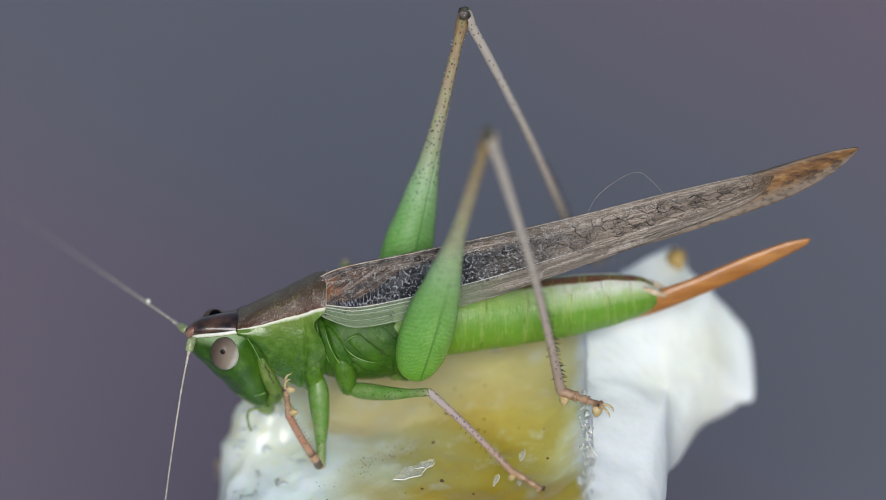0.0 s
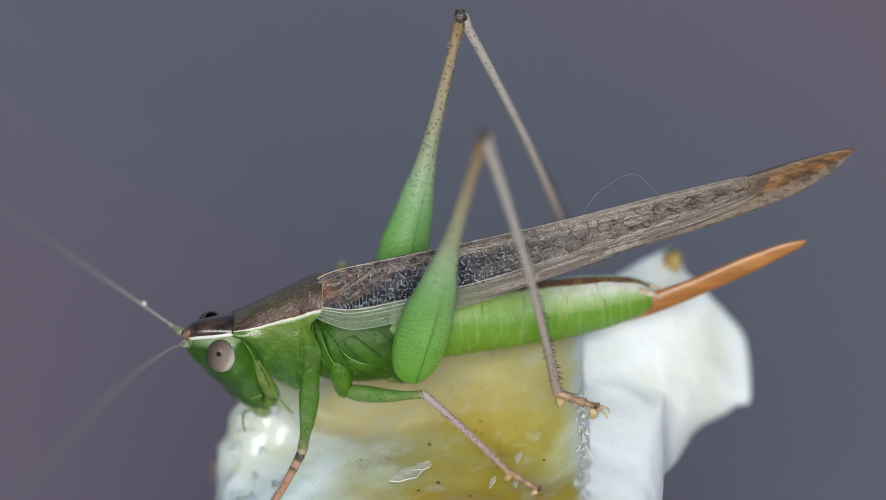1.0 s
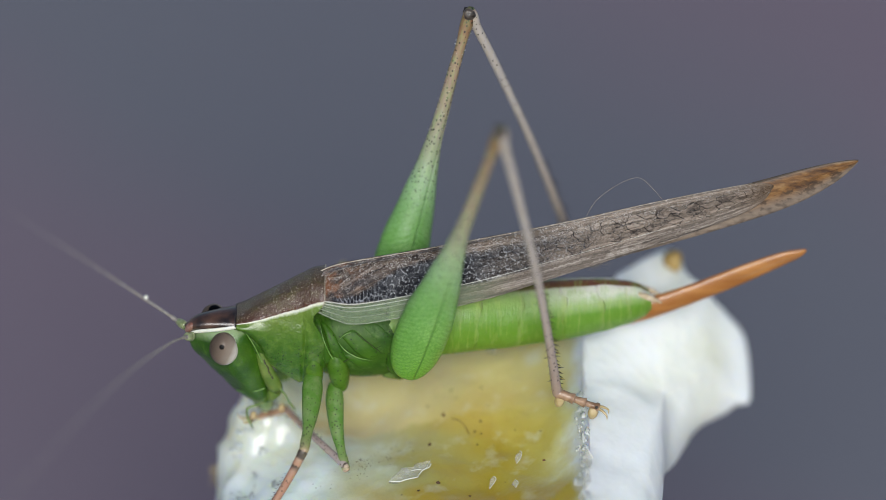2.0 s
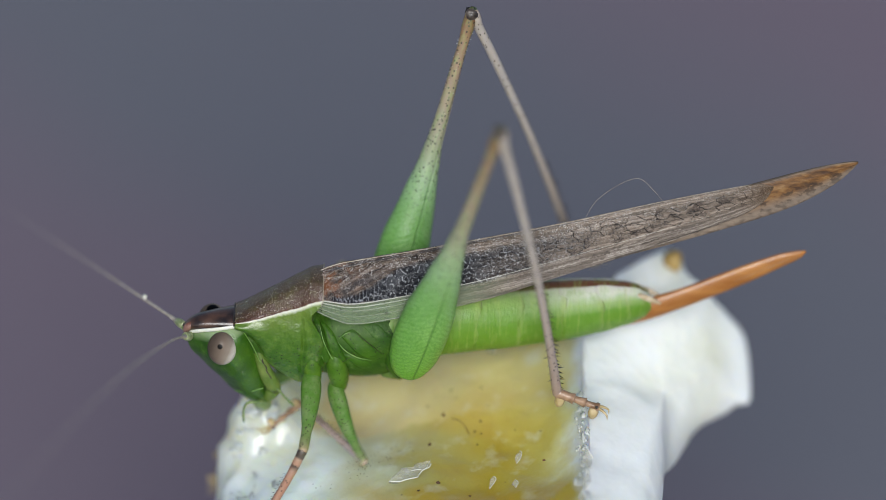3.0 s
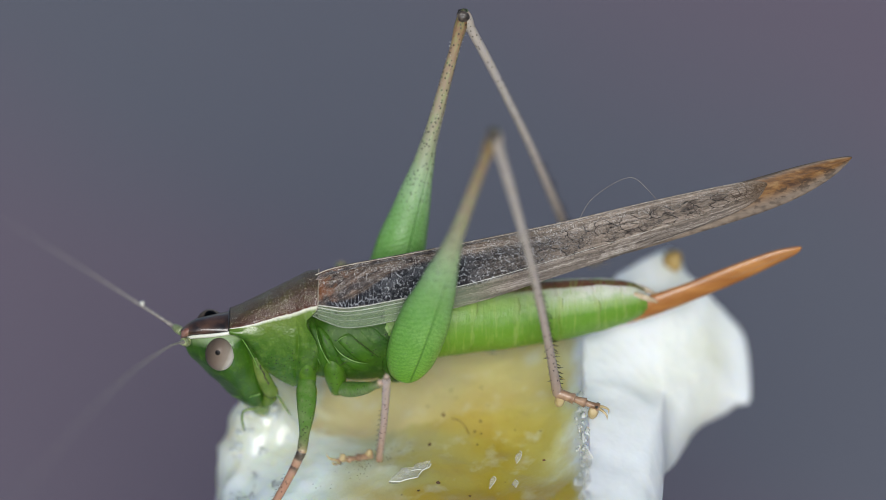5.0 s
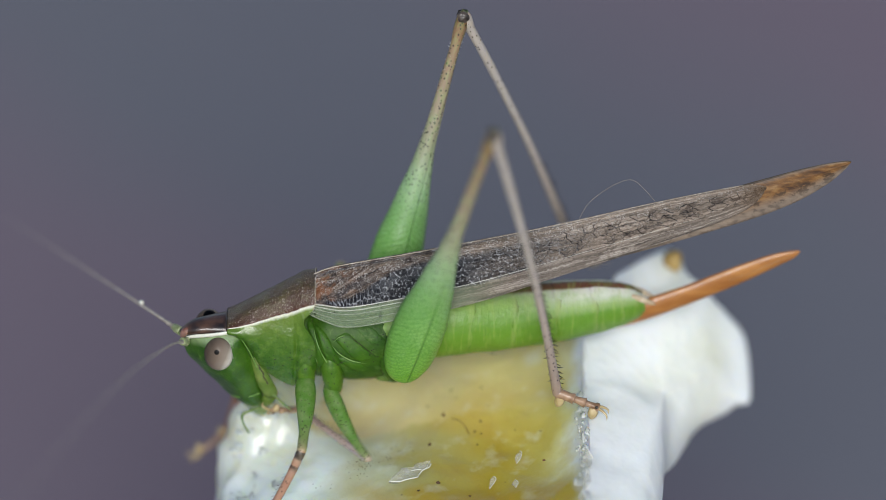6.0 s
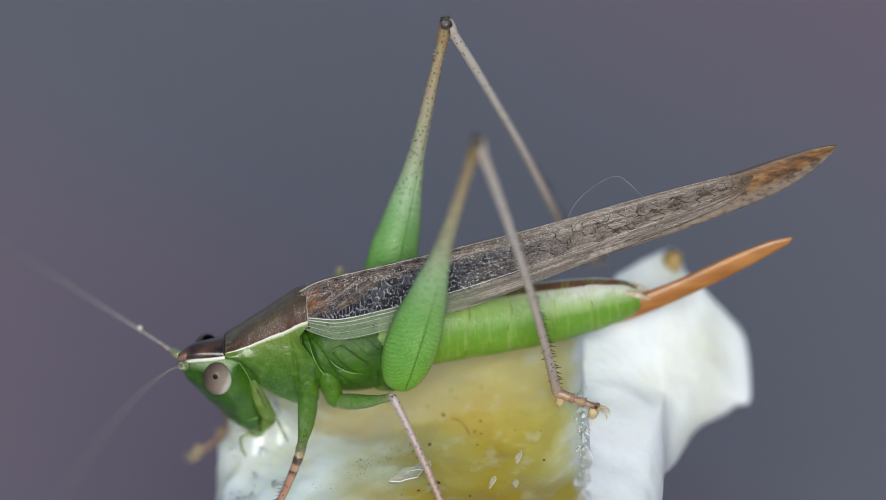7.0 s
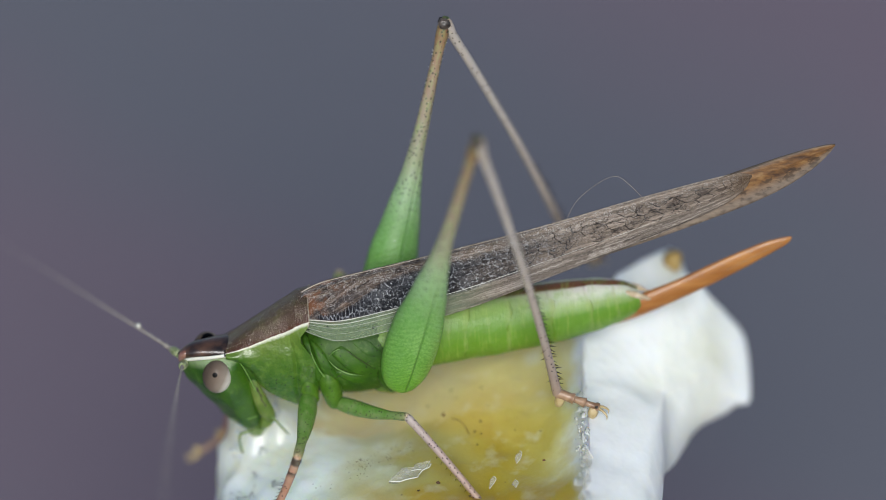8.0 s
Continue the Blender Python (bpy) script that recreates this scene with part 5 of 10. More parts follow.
def motions():
    walk(katydid, [
        (0, nod(0.033, 0, 0.015, 0.11)), (0.2, nod(0.022, 0, 0.011, 0.07)), (0.3, nod(0.017, 0, 0.008, 0.06)), (0.4, nod(0.012, 0, 0.006, 0.04)),
        (0.5, nod(0.007, 0, 0.004, 0.02)), (1, nod(0.001, 0, 0.001, 0.00)), (1.1, nod(0.000, 0, 0.000, 0.00)), (1.2, nod(0.032, 0, -0.008, 0.23)),
        (1.3, nod(0.063, 0, 0.019, 0.66)), (1.4, nod(0.094, 0, 0.081, 1.30)), (1.5, nod(0.125, 0, 0.144, 1.94)), (1.6, nod(0.127, 0, 0.134, 2.03)),
        (1.7, nod(0.128, 0, 0.123, 2.13)), (2.2, nod(0.125, 0, 0.122, 2.28)), (2.8, nod(0.122, 0, 0.120, 2.46)), (2.9, nod(0.122, 0, 0.119, 2.49)),
        (3, nod(0.121, 0, 0.119, 2.52)), (3.1, nod(0.114, 0, 0.120, 2.54)), (3.2, nod(0.106, 0, 0.121, 2.56)), (3.3, nod(0.099, 0, 0.121, 2.58)),
        (3.4, nod(0.091, 0, 0.122, 2.60)), (3.5, nod(0.084, 0, 0.123, 2.62)), (3.6, nod(0.056, 0, 0.113, 2.45)), (3.7, nod(0.009, 0, 0.091, 2.08)),
        (3.8, nod(-0.032, 0, 0.074, 1.72)), (3.9, nod(-0.065, 0, 0.062, 1.39)), (4, nod(-0.084, 0, 0.051, 1.18)), (4.1, nod(-0.087, 0, 0.042, 1.12)),
        (4.2, nod(-0.091, 0, 0.034, 1.05)), (4.3, nod(-0.094, 0, 0.025, 0.99)), (4.4, nod(-0.098, 0, 0.017, 0.92)), (4.5, nod(-0.101, 0, 0.008, 0.86)),
        (4.7, nod(-0.108, 0, 0.006, 1.03)), (5.2, nod(-0.124, 0, -0.000, 1.45)), (5.5, nod(-0.134, 0, -0.004, 1.71)), (5.8, nod(-0.143, 0, -0.008, 1.96)),
        (5.9, nod(-0.151, 0, -0.011, 1.98)), (6, nod(-0.160, 0, -0.014, 1.99)), (6.1, nod(-0.168, 0, -0.017, 2.00)), (6.2, nod(-0.176, 0, -0.020, 2.02)),
        (6.3, nod(-0.338, 0, -0.145, 0.97)), (6.4, nod(-0.492, 0, -0.338, -0.48)), (6.5, nod(-0.527, 0, -0.380, -0.85)), (6.6, nod(-0.547, 0, -0.377, -1.06)),
        (6.7, nod(-0.567, 0, -0.374, -1.27)), (6.8, nod(-0.586, 0, -0.371, -1.48)), (6.9, nod(-0.606, 0, -0.368, -1.69)), (7, nod(-0.626, 0, -0.365, -1.90)),
        (7.1, nod(-0.635, 0, -0.373, -1.99)), (7.3, nod(-0.655, 0, -0.389, -2.19)), (7.5, nod(-0.674, 0, -0.404, -2.38)), (7.8, nod(-0.665, 0, -0.417, -2.32)),
        (8, nod(-0.659, 0, -0.425, -2.28)),
    ])
    walk(pronotum, [
        (0, nod(0.002, 0.000, -0.001, -0.11)), (0.2, nod(0.011, 0.000, 0.001, -0.07)), (0.3, nod(0.015, 0.000, 0.002, -0.06)), (0.4, nod(0.019, 0.000, 0.003, -0.04)),
        (0.5, nod(0.023, 0.000, 0.004, -0.02)), (1, nod(0.023, 0.000, 0.001, -0.00)), (1.1, nod(0.023, 0.000, 0.000, 0.00)), (1.2, nod(0.043, 0.000, 0.037, -0.08)),
        (1.3, nod(0.064, 0.000, 0.040, -0.36)), (1.4, nod(0.039, 0.000, 0.159, -1.45)), (1.5, nod(0.010, 0.000, 0.277, -2.54)), (1.6, nod(0.001, 0.000, 0.291, -2.63)),
        (1.7, nod(-0.007, 0.000, 0.305, -2.73)), (2.2, nod(-0.037, 0.000, 0.324, -2.88)), (2.8, nod(-0.072, 0.000, 0.347, -3.06)),
        (2.9, nod(-0.078, 0.000, 0.351, -3.09)), (3, nod(-0.084, 0.000, 0.355, -3.12)), (3.1, nod(-0.081, 0.000, 0.359, -3.14)),
        (3.2, nod(-0.078, 0.000, 0.364, -3.16)), (3.3, nod(-0.075, 0.000, 0.369, -3.18)), (3.4, nod(-0.072, 0.000, 0.373, -3.20)),
        (3.5, nod(-0.069, 0.000, 0.378, -3.22)), (3.6, nod(-0.052, 0.000, 0.354, -3.01)), (3.7, nod(-0.021, 0.000, 0.303, -2.56)),
        (3.8, nod(0.002, 0.000, 0.247, -2.14)), (3.9, nod(0.017, 0.000, 0.186, -1.72)), (4, nod(0.024, 0.000, 0.155, -1.47)), (4.1, nod(0.024, 0.000, 0.155, -1.39)),
        (4.2, nod(0.024, 0.000, 0.154, -1.31)), (4.3, nod(0.024, 0.000, 0.153, -1.22)), (4.4, nod(0.024, 0.000, 0.152, -1.14)), (4.5, nod(0.024, 0.000, 0.152, -1.06)),
        (4.7, nod(-0.003, 0.000, 0.178, -1.35)), (5.2, nod(-0.071, 0.000, 0.242, -2.08)), (5.5, nod(-0.113, 0.000, 0.280, -2.52)),
        (5.8, nod(-0.155, 0.000, 0.317, -2.96)), (5.9, nod(-0.164, 0.000, 0.342, -3.23)), (6, nod(-0.172, 0.000, 0.366, -3.49)),
        (6.1, nod(-0.180, 0.000, 0.391, -3.75)), (6.2, nod(-0.189, 0.000, 0.416, -4.02)), (6.3, nod(-0.336, 0.000, 0.515, -5.97)),
        (6.4, nod(-0.568, 0.000, 0.599, -7.52)), (6.5, nod(-0.650, 0.000, 0.655, -8.65)), (6.6, nod(-0.535, 0.000, 0.583, -7.94)),
        (6.7, nod(-0.485, 0.000, 0.564, -7.61)), (6.8, nod(-0.434, 0.000, 0.544, -7.27)), (6.9, nod(-0.384, 0.000, 0.524, -6.94)),
        (7, nod(-0.334, 0.000, 0.503, -6.60)), (7.1, nod(-0.317, 0.000, 0.501, -6.46)), (7.3, nod(-0.282, 0.000, 0.497, -6.16)),
        (7.5, nod(-0.247, 0.000, 0.493, -5.87)), (7.8, nod(-0.236, 0.000, 0.476, -5.78)), (8, nod(-0.229, 0.000, 0.464, -5.72)),
    ])
    walk(head, [
        (0, nod(-0.020, 0.000, 0.013, -0.11)), (0.2, nod(-0.012, 0.000, 0.013, -0.07)), (0.3, nod(-0.008, 0.000, 0.012, -0.06)),
        (0.4, nod(-0.004, 0.000, 0.012, -0.04)), (0.5, nod(0.000, 0.000, 0.012, -0.02)), (1, nod(0.000, 0.000, 0.002, -0.00)), (1.1, nod(0.000, 0.000, 0.000, 0.00)),
        (1.2, nod(0.106, 0.000, -0.020, -0.23)), (1.3, nod(0.084, 0.000, -0.009, -0.66)), (1.4, nod(0.063, 0.000, 0.054, -1.30)),
        (1.5, nod(0.039, 0.000, 0.201, -1.94)), (1.6, nod(0.029, 0.000, 0.213, -2.03)), (1.7, nod(0.019, 0.000, 0.225, -2.13)),
        (2.2, nod(-0.018, 0.000, 0.235, -2.28)), (2.8, nod(-0.062, 0.000, 0.246, -2.46)), (2.9, nod(-0.069, 0.000, 0.248, -2.49)),
        (3, nod(-0.077, 0.000, 0.250, -2.52)), (3.1, nod(-0.077, 0.000, 0.249, -2.54)), (3.2, nod(-0.078, 0.000, 0.249, -2.56)),
        (3.3, nod(-0.079, 0.000, 0.248, -2.58)), (3.4, nod(-0.080, 0.000, 0.247, -2.60)), (3.5, nod(-0.081, 0.000, 0.246, -2.62)),
        (3.6, nod(-0.060, 0.000, 0.215, -2.45)), (3.7, nod(-0.017, 0.000, 0.152, -2.08)), (3.8, nod(0.019, 0.000, 0.098, -1.72)),
        (3.9, nod(0.047, 0.000, 0.054, -1.39)), (4, nod(0.062, 0.000, 0.034, -1.18)), (4.1, nod(0.066, 0.000, 0.037, -1.12)), (4.2, nod(0.069, 0.000, 0.041, -1.05)),
        (4.3, nod(0.072, 0.000, 0.044, -0.99)), (4.4, nod(0.075, 0.000, 0.047, -0.92)), (4.5, nod(0.079, 0.000, 0.051, -0.86)), (4.7, nod(0.076, 0.000, 0.060, -1.03)),
        (5.2, nod(0.070, 0.000, 0.083, -1.45)), (5.5, nod(0.066, 0.000, 0.097, -1.71)), (5.8, nod(0.061, 0.000, 0.110, -1.96)), (5.9, nod(0.066, 0.000, 0.110, -1.98)),
        (6, nod(0.071, 0.000, 0.110, -1.99)), (6.1, nod(0.077, 0.000, 0.110, -2.00)), (6.2, nod(0.082, 0.000, 0.109, -2.02)), (6.3, nod(0.114, 0.000, -0.162, -2.47)),
        (6.4, nod(0.330, 0.000, -0.345, -2.52)), (6.5, nod(0.364, 0.000, -0.750, -1.15)), (6.6, nod(0.327, 0.000, -0.766, 0.06)),
        (6.7, nod(0.354, 0.000, -0.774, 0.52)), (6.8, nod(0.379, 0.000, -0.783, 0.98)), (6.9, nod(0.405, 0.000, -0.792, 1.44)), (7, nod(0.430, 0.000, -0.801, 1.90)),
        (7.1, nod(0.435, 0.000, -0.776, 1.99)), (7.3, nod(0.446, 0.000, -0.728, 2.19)), (7.5, nod(0.456, 0.000, -0.679, 2.38)), (7.8, nod(0.448, 0.000, -0.666, 2.32)),
        (8, nod(0.443, 0.000, -0.657, 2.28)),
    ])
    walk(palp_near, [
        (0, nod(-0.020, 0.000, 0.013, -0.11)), (0.2, nod(-0.556, 0.000, 0.497, -3.97)), (0.3, nod(-0.243, 0.000, 0.230, -1.77)),
        (0.4, nod(1.187, 0.000, -1.332, 9.57)), (0.5, nod(0.893, 0.000, -0.952, 7.00)), (1, nod(0.904, 0.000, -0.977, 7.13)), (1.1, nod(0.827, 0.000, -0.885, 6.48)),
        (1.2, nod(0.553, 0.000, -0.470, 3.16)), (1.3, nod(-0.144, 0.000, 0.198, -2.31)), (1.4, nod(-0.985, 0.000, 0.897, -8.49)),
        (1.5, nod(-1.697, 0.000, 1.464, -13.43)), (1.6, nod(-1.989, 0.000, 1.630, -15.24)), (1.7, nod(-1.807, 0.000, 1.531, -14.15)),
        (2.2, nod(-0.232, 0.000, 0.419, -3.79)), (2.8, nod(1.461, 0.000, -1.402, 9.57)), (2.9, nod(1.667, 0.000, -1.694, 11.48)),
        (3, nod(1.547, 0.000, -1.531, 10.40)), (3.1, nod(1.129, 0.000, -0.991, 6.73)), (3.2, nod(0.516, 0.000, -0.312, 1.81)), (3.3, nod(-0.086, 0.000, 0.253, -2.62)),
        (3.4, nod(-0.465, 0.000, 0.567, -5.28)), (3.5, nod(-0.541, 0.000, 0.625, -5.81)), (3.6, nod(-0.386, 0.000, 0.490, -4.73)),
        (3.7, nod(-0.207, 0.000, 0.317, -3.43)), (3.8, nod(-0.221, 0.000, 0.307, -3.42)), (3.9, nod(-0.509, 0.000, 0.527, -5.29)),
        (4, nod(-1.026, 0.000, 0.909, -8.66)), (4.1, nod(-1.579, 0.000, 1.280, -12.16)), (4.2, nod(-1.888, 0.000, 1.471, -14.04)),
        (4.3, nod(-1.755, 0.000, 1.402, -13.18)), (4.4, nod(-1.181, 0.000, 1.047, -9.52)), (4.5, nod(-0.374, 0.000, 0.448, -4.08)),
        (4.7, nod(0.871, 0.000, -0.756, 5.06)), (5.2, nod(0.624, 0.000, -0.458, 2.69)), (5.5, nod(1.385, 0.000, -1.329, 8.69)),
        (5.8, nod(0.285, 0.000, -0.095, -0.34)), (5.9, nod(-0.538, 0.000, 0.611, -6.17)), (6, nod(-1.242, 0.000, 1.110, -10.83)),
        (6.1, nod(-1.582, 0.000, 1.324, -13.01)), (6.2, nod(-1.492, 0.000, 1.272, -12.49)), (6.3, nod(-1.090, 0.000, 0.752, -10.56)),
        (6.4, nod(-0.453, 0.000, 0.278, -7.88)), (6.5, nod(-0.157, 0.000, -0.301, -4.83)), (6.6, nod(-0.191, 0.000, -0.301, -3.67)),
        (6.7, nod(-0.357, 0.000, -0.142, -4.57)), (6.8, nod(-0.535, 0.000, 0.024, -5.55)), (6.9, nod(-0.511, 0.000, 0.029, -5.14)),
        (7, nod(-0.156, 0.000, -0.246, -2.42)), (7.1, nod(0.455, 0.000, -0.797, 2.15)), (7.3, nod(1.679, 0.000, -2.259, 12.71)),
        (7.5, nod(1.912, 0.000, -2.576, 15.19)), (7.8, nod(0.775, 0.000, -1.020, 4.89)), (8, nod(0.549, 0.000, -0.769, 3.11)),
    ])
    walk(palp_low, [
        (0, nod(-0.020, 0.000, 0.013, -0.11)), (0.2, nod(-0.556, 0.000, 0.497, -3.97)), (0.3, nod(-0.243, 0.000, 0.230, -1.77)),
        (0.4, nod(-0.106, 0.000, 0.108, -0.79)), (0.5, nod(-0.404, 0.000, 0.378, -2.94)), (1, nod(-0.641, 0.000, 0.568, -4.58)),
        (1.1, nod(-1.194, 0.000, 0.986, -8.29)), (1.2, nod(-1.616, 0.000, 1.308, -11.88)), (1.3, nod(-1.878, 0.000, 1.444, -13.74)),
        (1.4, nod(-1.686, 0.000, 1.352, -12.96)), (1.5, nod(-1.077, 0.000, 1.072, -9.51)), (1.6, nod(-0.260, 0.000, 0.462, -4.07)),
        (1.7, nod(0.453, 0.000, -0.182, 1.05)), (2.2, nod(0.493, 0.000, -0.246, 1.48)), (2.8, nod(0.730, 0.000, -0.524, 3.45)),
        (2.9, nod(-0.012, 0.000, 0.198, -2.08)), (3, nod(-0.852, 0.000, 0.868, -7.82)), (3.1, nod(-1.505, 0.000, 1.303, -12.03)),
        (3.2, nod(-1.760, 0.000, 1.453, -13.64)), (3.3, nod(-1.597, 0.000, 1.355, -12.64)), (3.4, nod(-1.190, 0.000, 1.095, -10.07)),
        (3.5, nod(-0.792, 0.000, 0.815, -7.49)), (3.6, nod(-0.573, 0.000, 0.637, -6.00)), (3.7, nod(-0.587, 0.000, 0.624, -6.04)),
        (3.8, nod(-0.773, 0.000, 0.745, -7.19)), (3.9, nod(-0.932, 0.000, 0.845, -8.12)), (4, nod(-0.854, 0.000, 0.785, -7.52)),
        (4.1, nod(-0.438, 0.000, 0.472, -4.68)), (4.2, nod(0.241, 0.000, -0.122, 0.21)), (4.3, nod(0.953, 0.000, -0.873, 5.81)),
        (4.4, nod(1.474, 0.000, -1.530, 10.37)), (4.5, nod(1.691, 0.000, -1.837, 12.44)), (4.7, nod(1.240, 0.000, -1.201, 8.15)),
        (5.2, nod(0.355, 0.000, -0.186, 0.64)), (5.5, nod(-0.319, 0.000, 0.426, -4.42)), (5.8, nod(-2.066, 0.000, 1.589, -15.85)),
        (5.9, nod(-1.937, 0.000, 1.522, -15.11)), (6, nod(-1.374, 0.000, 1.194, -11.66)), (6.1, nod(-0.613, 0.000, 0.674, -6.77)),
        (6.2, nod(0.063, 0.000, 0.126, -2.15)), (6.3, nod(0.501, 0.000, -0.518, 0.35)), (6.4, nod(0.821, 0.000, -0.802, 1.06)), (6.5, nod(0.739, 0.000, -1.111, 1.63)),
        (6.6, nod(0.558, 0.000, -0.994, 1.79)), (6.7, nod(0.591, 0.000, -1.013, 2.32)), (6.8, nod(0.854, 0.000, -1.283, 4.67)), (6.9, nod(1.275, 0.000, -1.781, 8.49)),
        (7, nod(1.680, 0.000, -2.339, 12.51)), (7.1, nod(1.898, 0.000, -2.654, 14.75)), (7.3, nod(1.508, 0.000, -2.011, 11.10)),
        (7.5, nod(0.202, 0.000, -0.424, 0.45)), (7.8, nod(-0.558, 0.000, 0.252, -4.97)), (8, nod(-0.106, 0.000, -0.128, -1.79)),
    ])
    walk(antenna_near, [
        (0, droop((-10.51, -0.61, -4.28), (-11.96, -4.38, -9.00))), (0.2, droop((-10.51, -0.61, -4.27), (-11.95, -4.38, -8.99))),
        (0.3, droop((-10.51, -0.61, -4.27), (-12.06, -5.59, -7.24))), (0.4, droop((-10.50, -0.61, -4.27), (-11.79, -6.35, -3.09))),
        (0.5, droop((-10.50, -0.61, -4.26), (-11.98, -5.15, -0.64))), (1, droop((-10.50, -0.61, -4.27), (-12.00, -5.19, -0.69))),
        (1.1, droop((-10.50, -0.61, -4.27), (-12.00, -5.20, -0.70))), (1.2, droop((-10.38, -0.61, -4.33), (-12.02, -5.13, -0.74))),
        (1.3, droop((-10.37, -0.61, -4.40), (-12.02, -5.12, -0.81))), (1.4, droop((-10.34, -0.61, -4.45), (-12.02, -5.16, -0.92))),
        (1.5, droop((-10.31, -0.61, -4.42), (-12.02, -5.24, -1.00))), (1.6, droop((-10.31, -0.61, -4.43), (-12.02, -5.23, -1.00))),
        (1.7, droop((-10.32, -0.61, -4.43), (-12.01, -5.22, -0.99))), (2.2, droop((-10.34, -0.61, -4.45), (-11.97, -5.19, -0.94))),
        (2.8, droop((-10.37, -0.61, -4.47), (-11.93, -5.15, -0.88))), (2.9, droop((-10.38, -0.61, -4.47), (-11.92, -5.15, -0.86))),
        (3, droop((-10.38, -0.61, -4.48), (-11.91, -5.14, -0.85))), (3.1, droop((-10.38, -0.61, -4.48), (-11.90, -5.13, -0.84))),
        (3.2, droop((-10.38, -0.61, -4.49), (-11.89, -5.12, -0.84))), (3.3, droop((-10.38, -0.61, -4.49), (-11.87, -5.12, -0.82))),
        (3.4, droop((-10.38, -0.61, -4.50), (-11.86, -5.11, -0.81))), (3.5, droop((-10.38, -0.61, -4.50), (-11.84, -5.10, -0.80))),
        (3.6, droop((-10.37, -0.61, -4.50), (-11.83, -5.10, -0.79))), (3.7, droop((-10.36, -0.61, -4.50), (-11.80, -5.07, -0.75))),
        (3.8, droop((-10.35, -0.61, -4.49), (-11.77, -5.05, -0.71))), (3.9, droop((-10.35, -0.61, -4.47), (-11.75, -5.04, -0.67))),
        (4, droop((-10.35, -0.61, -4.45), (-11.74, -5.04, -0.65))), (4.1, droop((-10.35, -0.61, -4.44), (-11.75, -5.05, -0.66))),
        (4.2, droop((-10.35, -0.61, -4.42), (-11.76, -5.07, -0.66))), (4.3, droop((-10.35, -0.61, -4.41), (-11.76, -5.08, -0.67))),
        (4.4, droop((-10.36, -0.61, -4.39), (-11.77, -5.10, -0.67))), (4.5, droop((-10.36, -0.61, -4.38), (-11.78, -5.11, -0.67))),
        (4.7, droop((-10.35, -0.61, -4.40), (-11.76, -5.11, -0.70))), (5.2, droop((-10.32, -0.61, -4.45), (-11.73, -5.12, -0.76))),
        (5.5, droop((-10.30, -0.61, -4.49), (-11.70, -5.13, -0.79))), (5.8, droop((-10.29, -0.61, -4.52), (-11.68, -5.13, -0.82))),
        (5.9, droop((-10.28, -0.61, -4.52), (-11.67, -5.13, -0.82))), (6, droop((-10.28, -0.61, -4.52), (-11.66, -5.12, -0.82))),
        (6.1, droop((-10.27, -0.61, -4.53), (-11.65, -5.12, -0.82))), (6.2, droop((-10.26, -0.61, -4.53), (-11.64, -5.12, -0.82))),
        (6.3, droop((-10.19, -0.61, -4.88), (-11.46, -5.10, -1.10))), (6.4, droop((-9.97, -0.61, -5.07), (-11.31, -5.05, -1.27))),
        (6.5, droop((-10.05, -0.61, -5.23), (-11.31, -4.92, -1.24))), (6.6, droop((-10.18, -0.61, -5.03), (-11.29, -5.03, -1.12))),
        (6.7, droop((-10.19, -0.61, -4.95), (-11.28, -5.04, -1.06))), (6.8, droop((-10.19, -0.61, -4.87), (-11.27, -5.06, -1.00))),
        (6.9, droop((-10.20, -0.61, -4.80), (-11.26, -5.08, -0.94))), (7, droop((-10.21, -0.61, -4.72), (-11.24, -5.10, -0.88))),
        (7.1, droop((-10.21, -0.61, -4.68), (-11.31, -5.12, -0.88))), (7.3, droop((-10.21, -0.61, -4.59), (-11.45, -5.16, -0.88))),
        (7.5, droop((-10.21, -0.61, -4.51), (-11.59, -5.19, -0.89))), (7.8, droop((-10.22, -0.61, -4.51), (-11.60, -5.24, -0.96))),
        (8, droop((-10.22, -0.61, -4.51), (-10.30, -5.97, -1.82))),
    ])
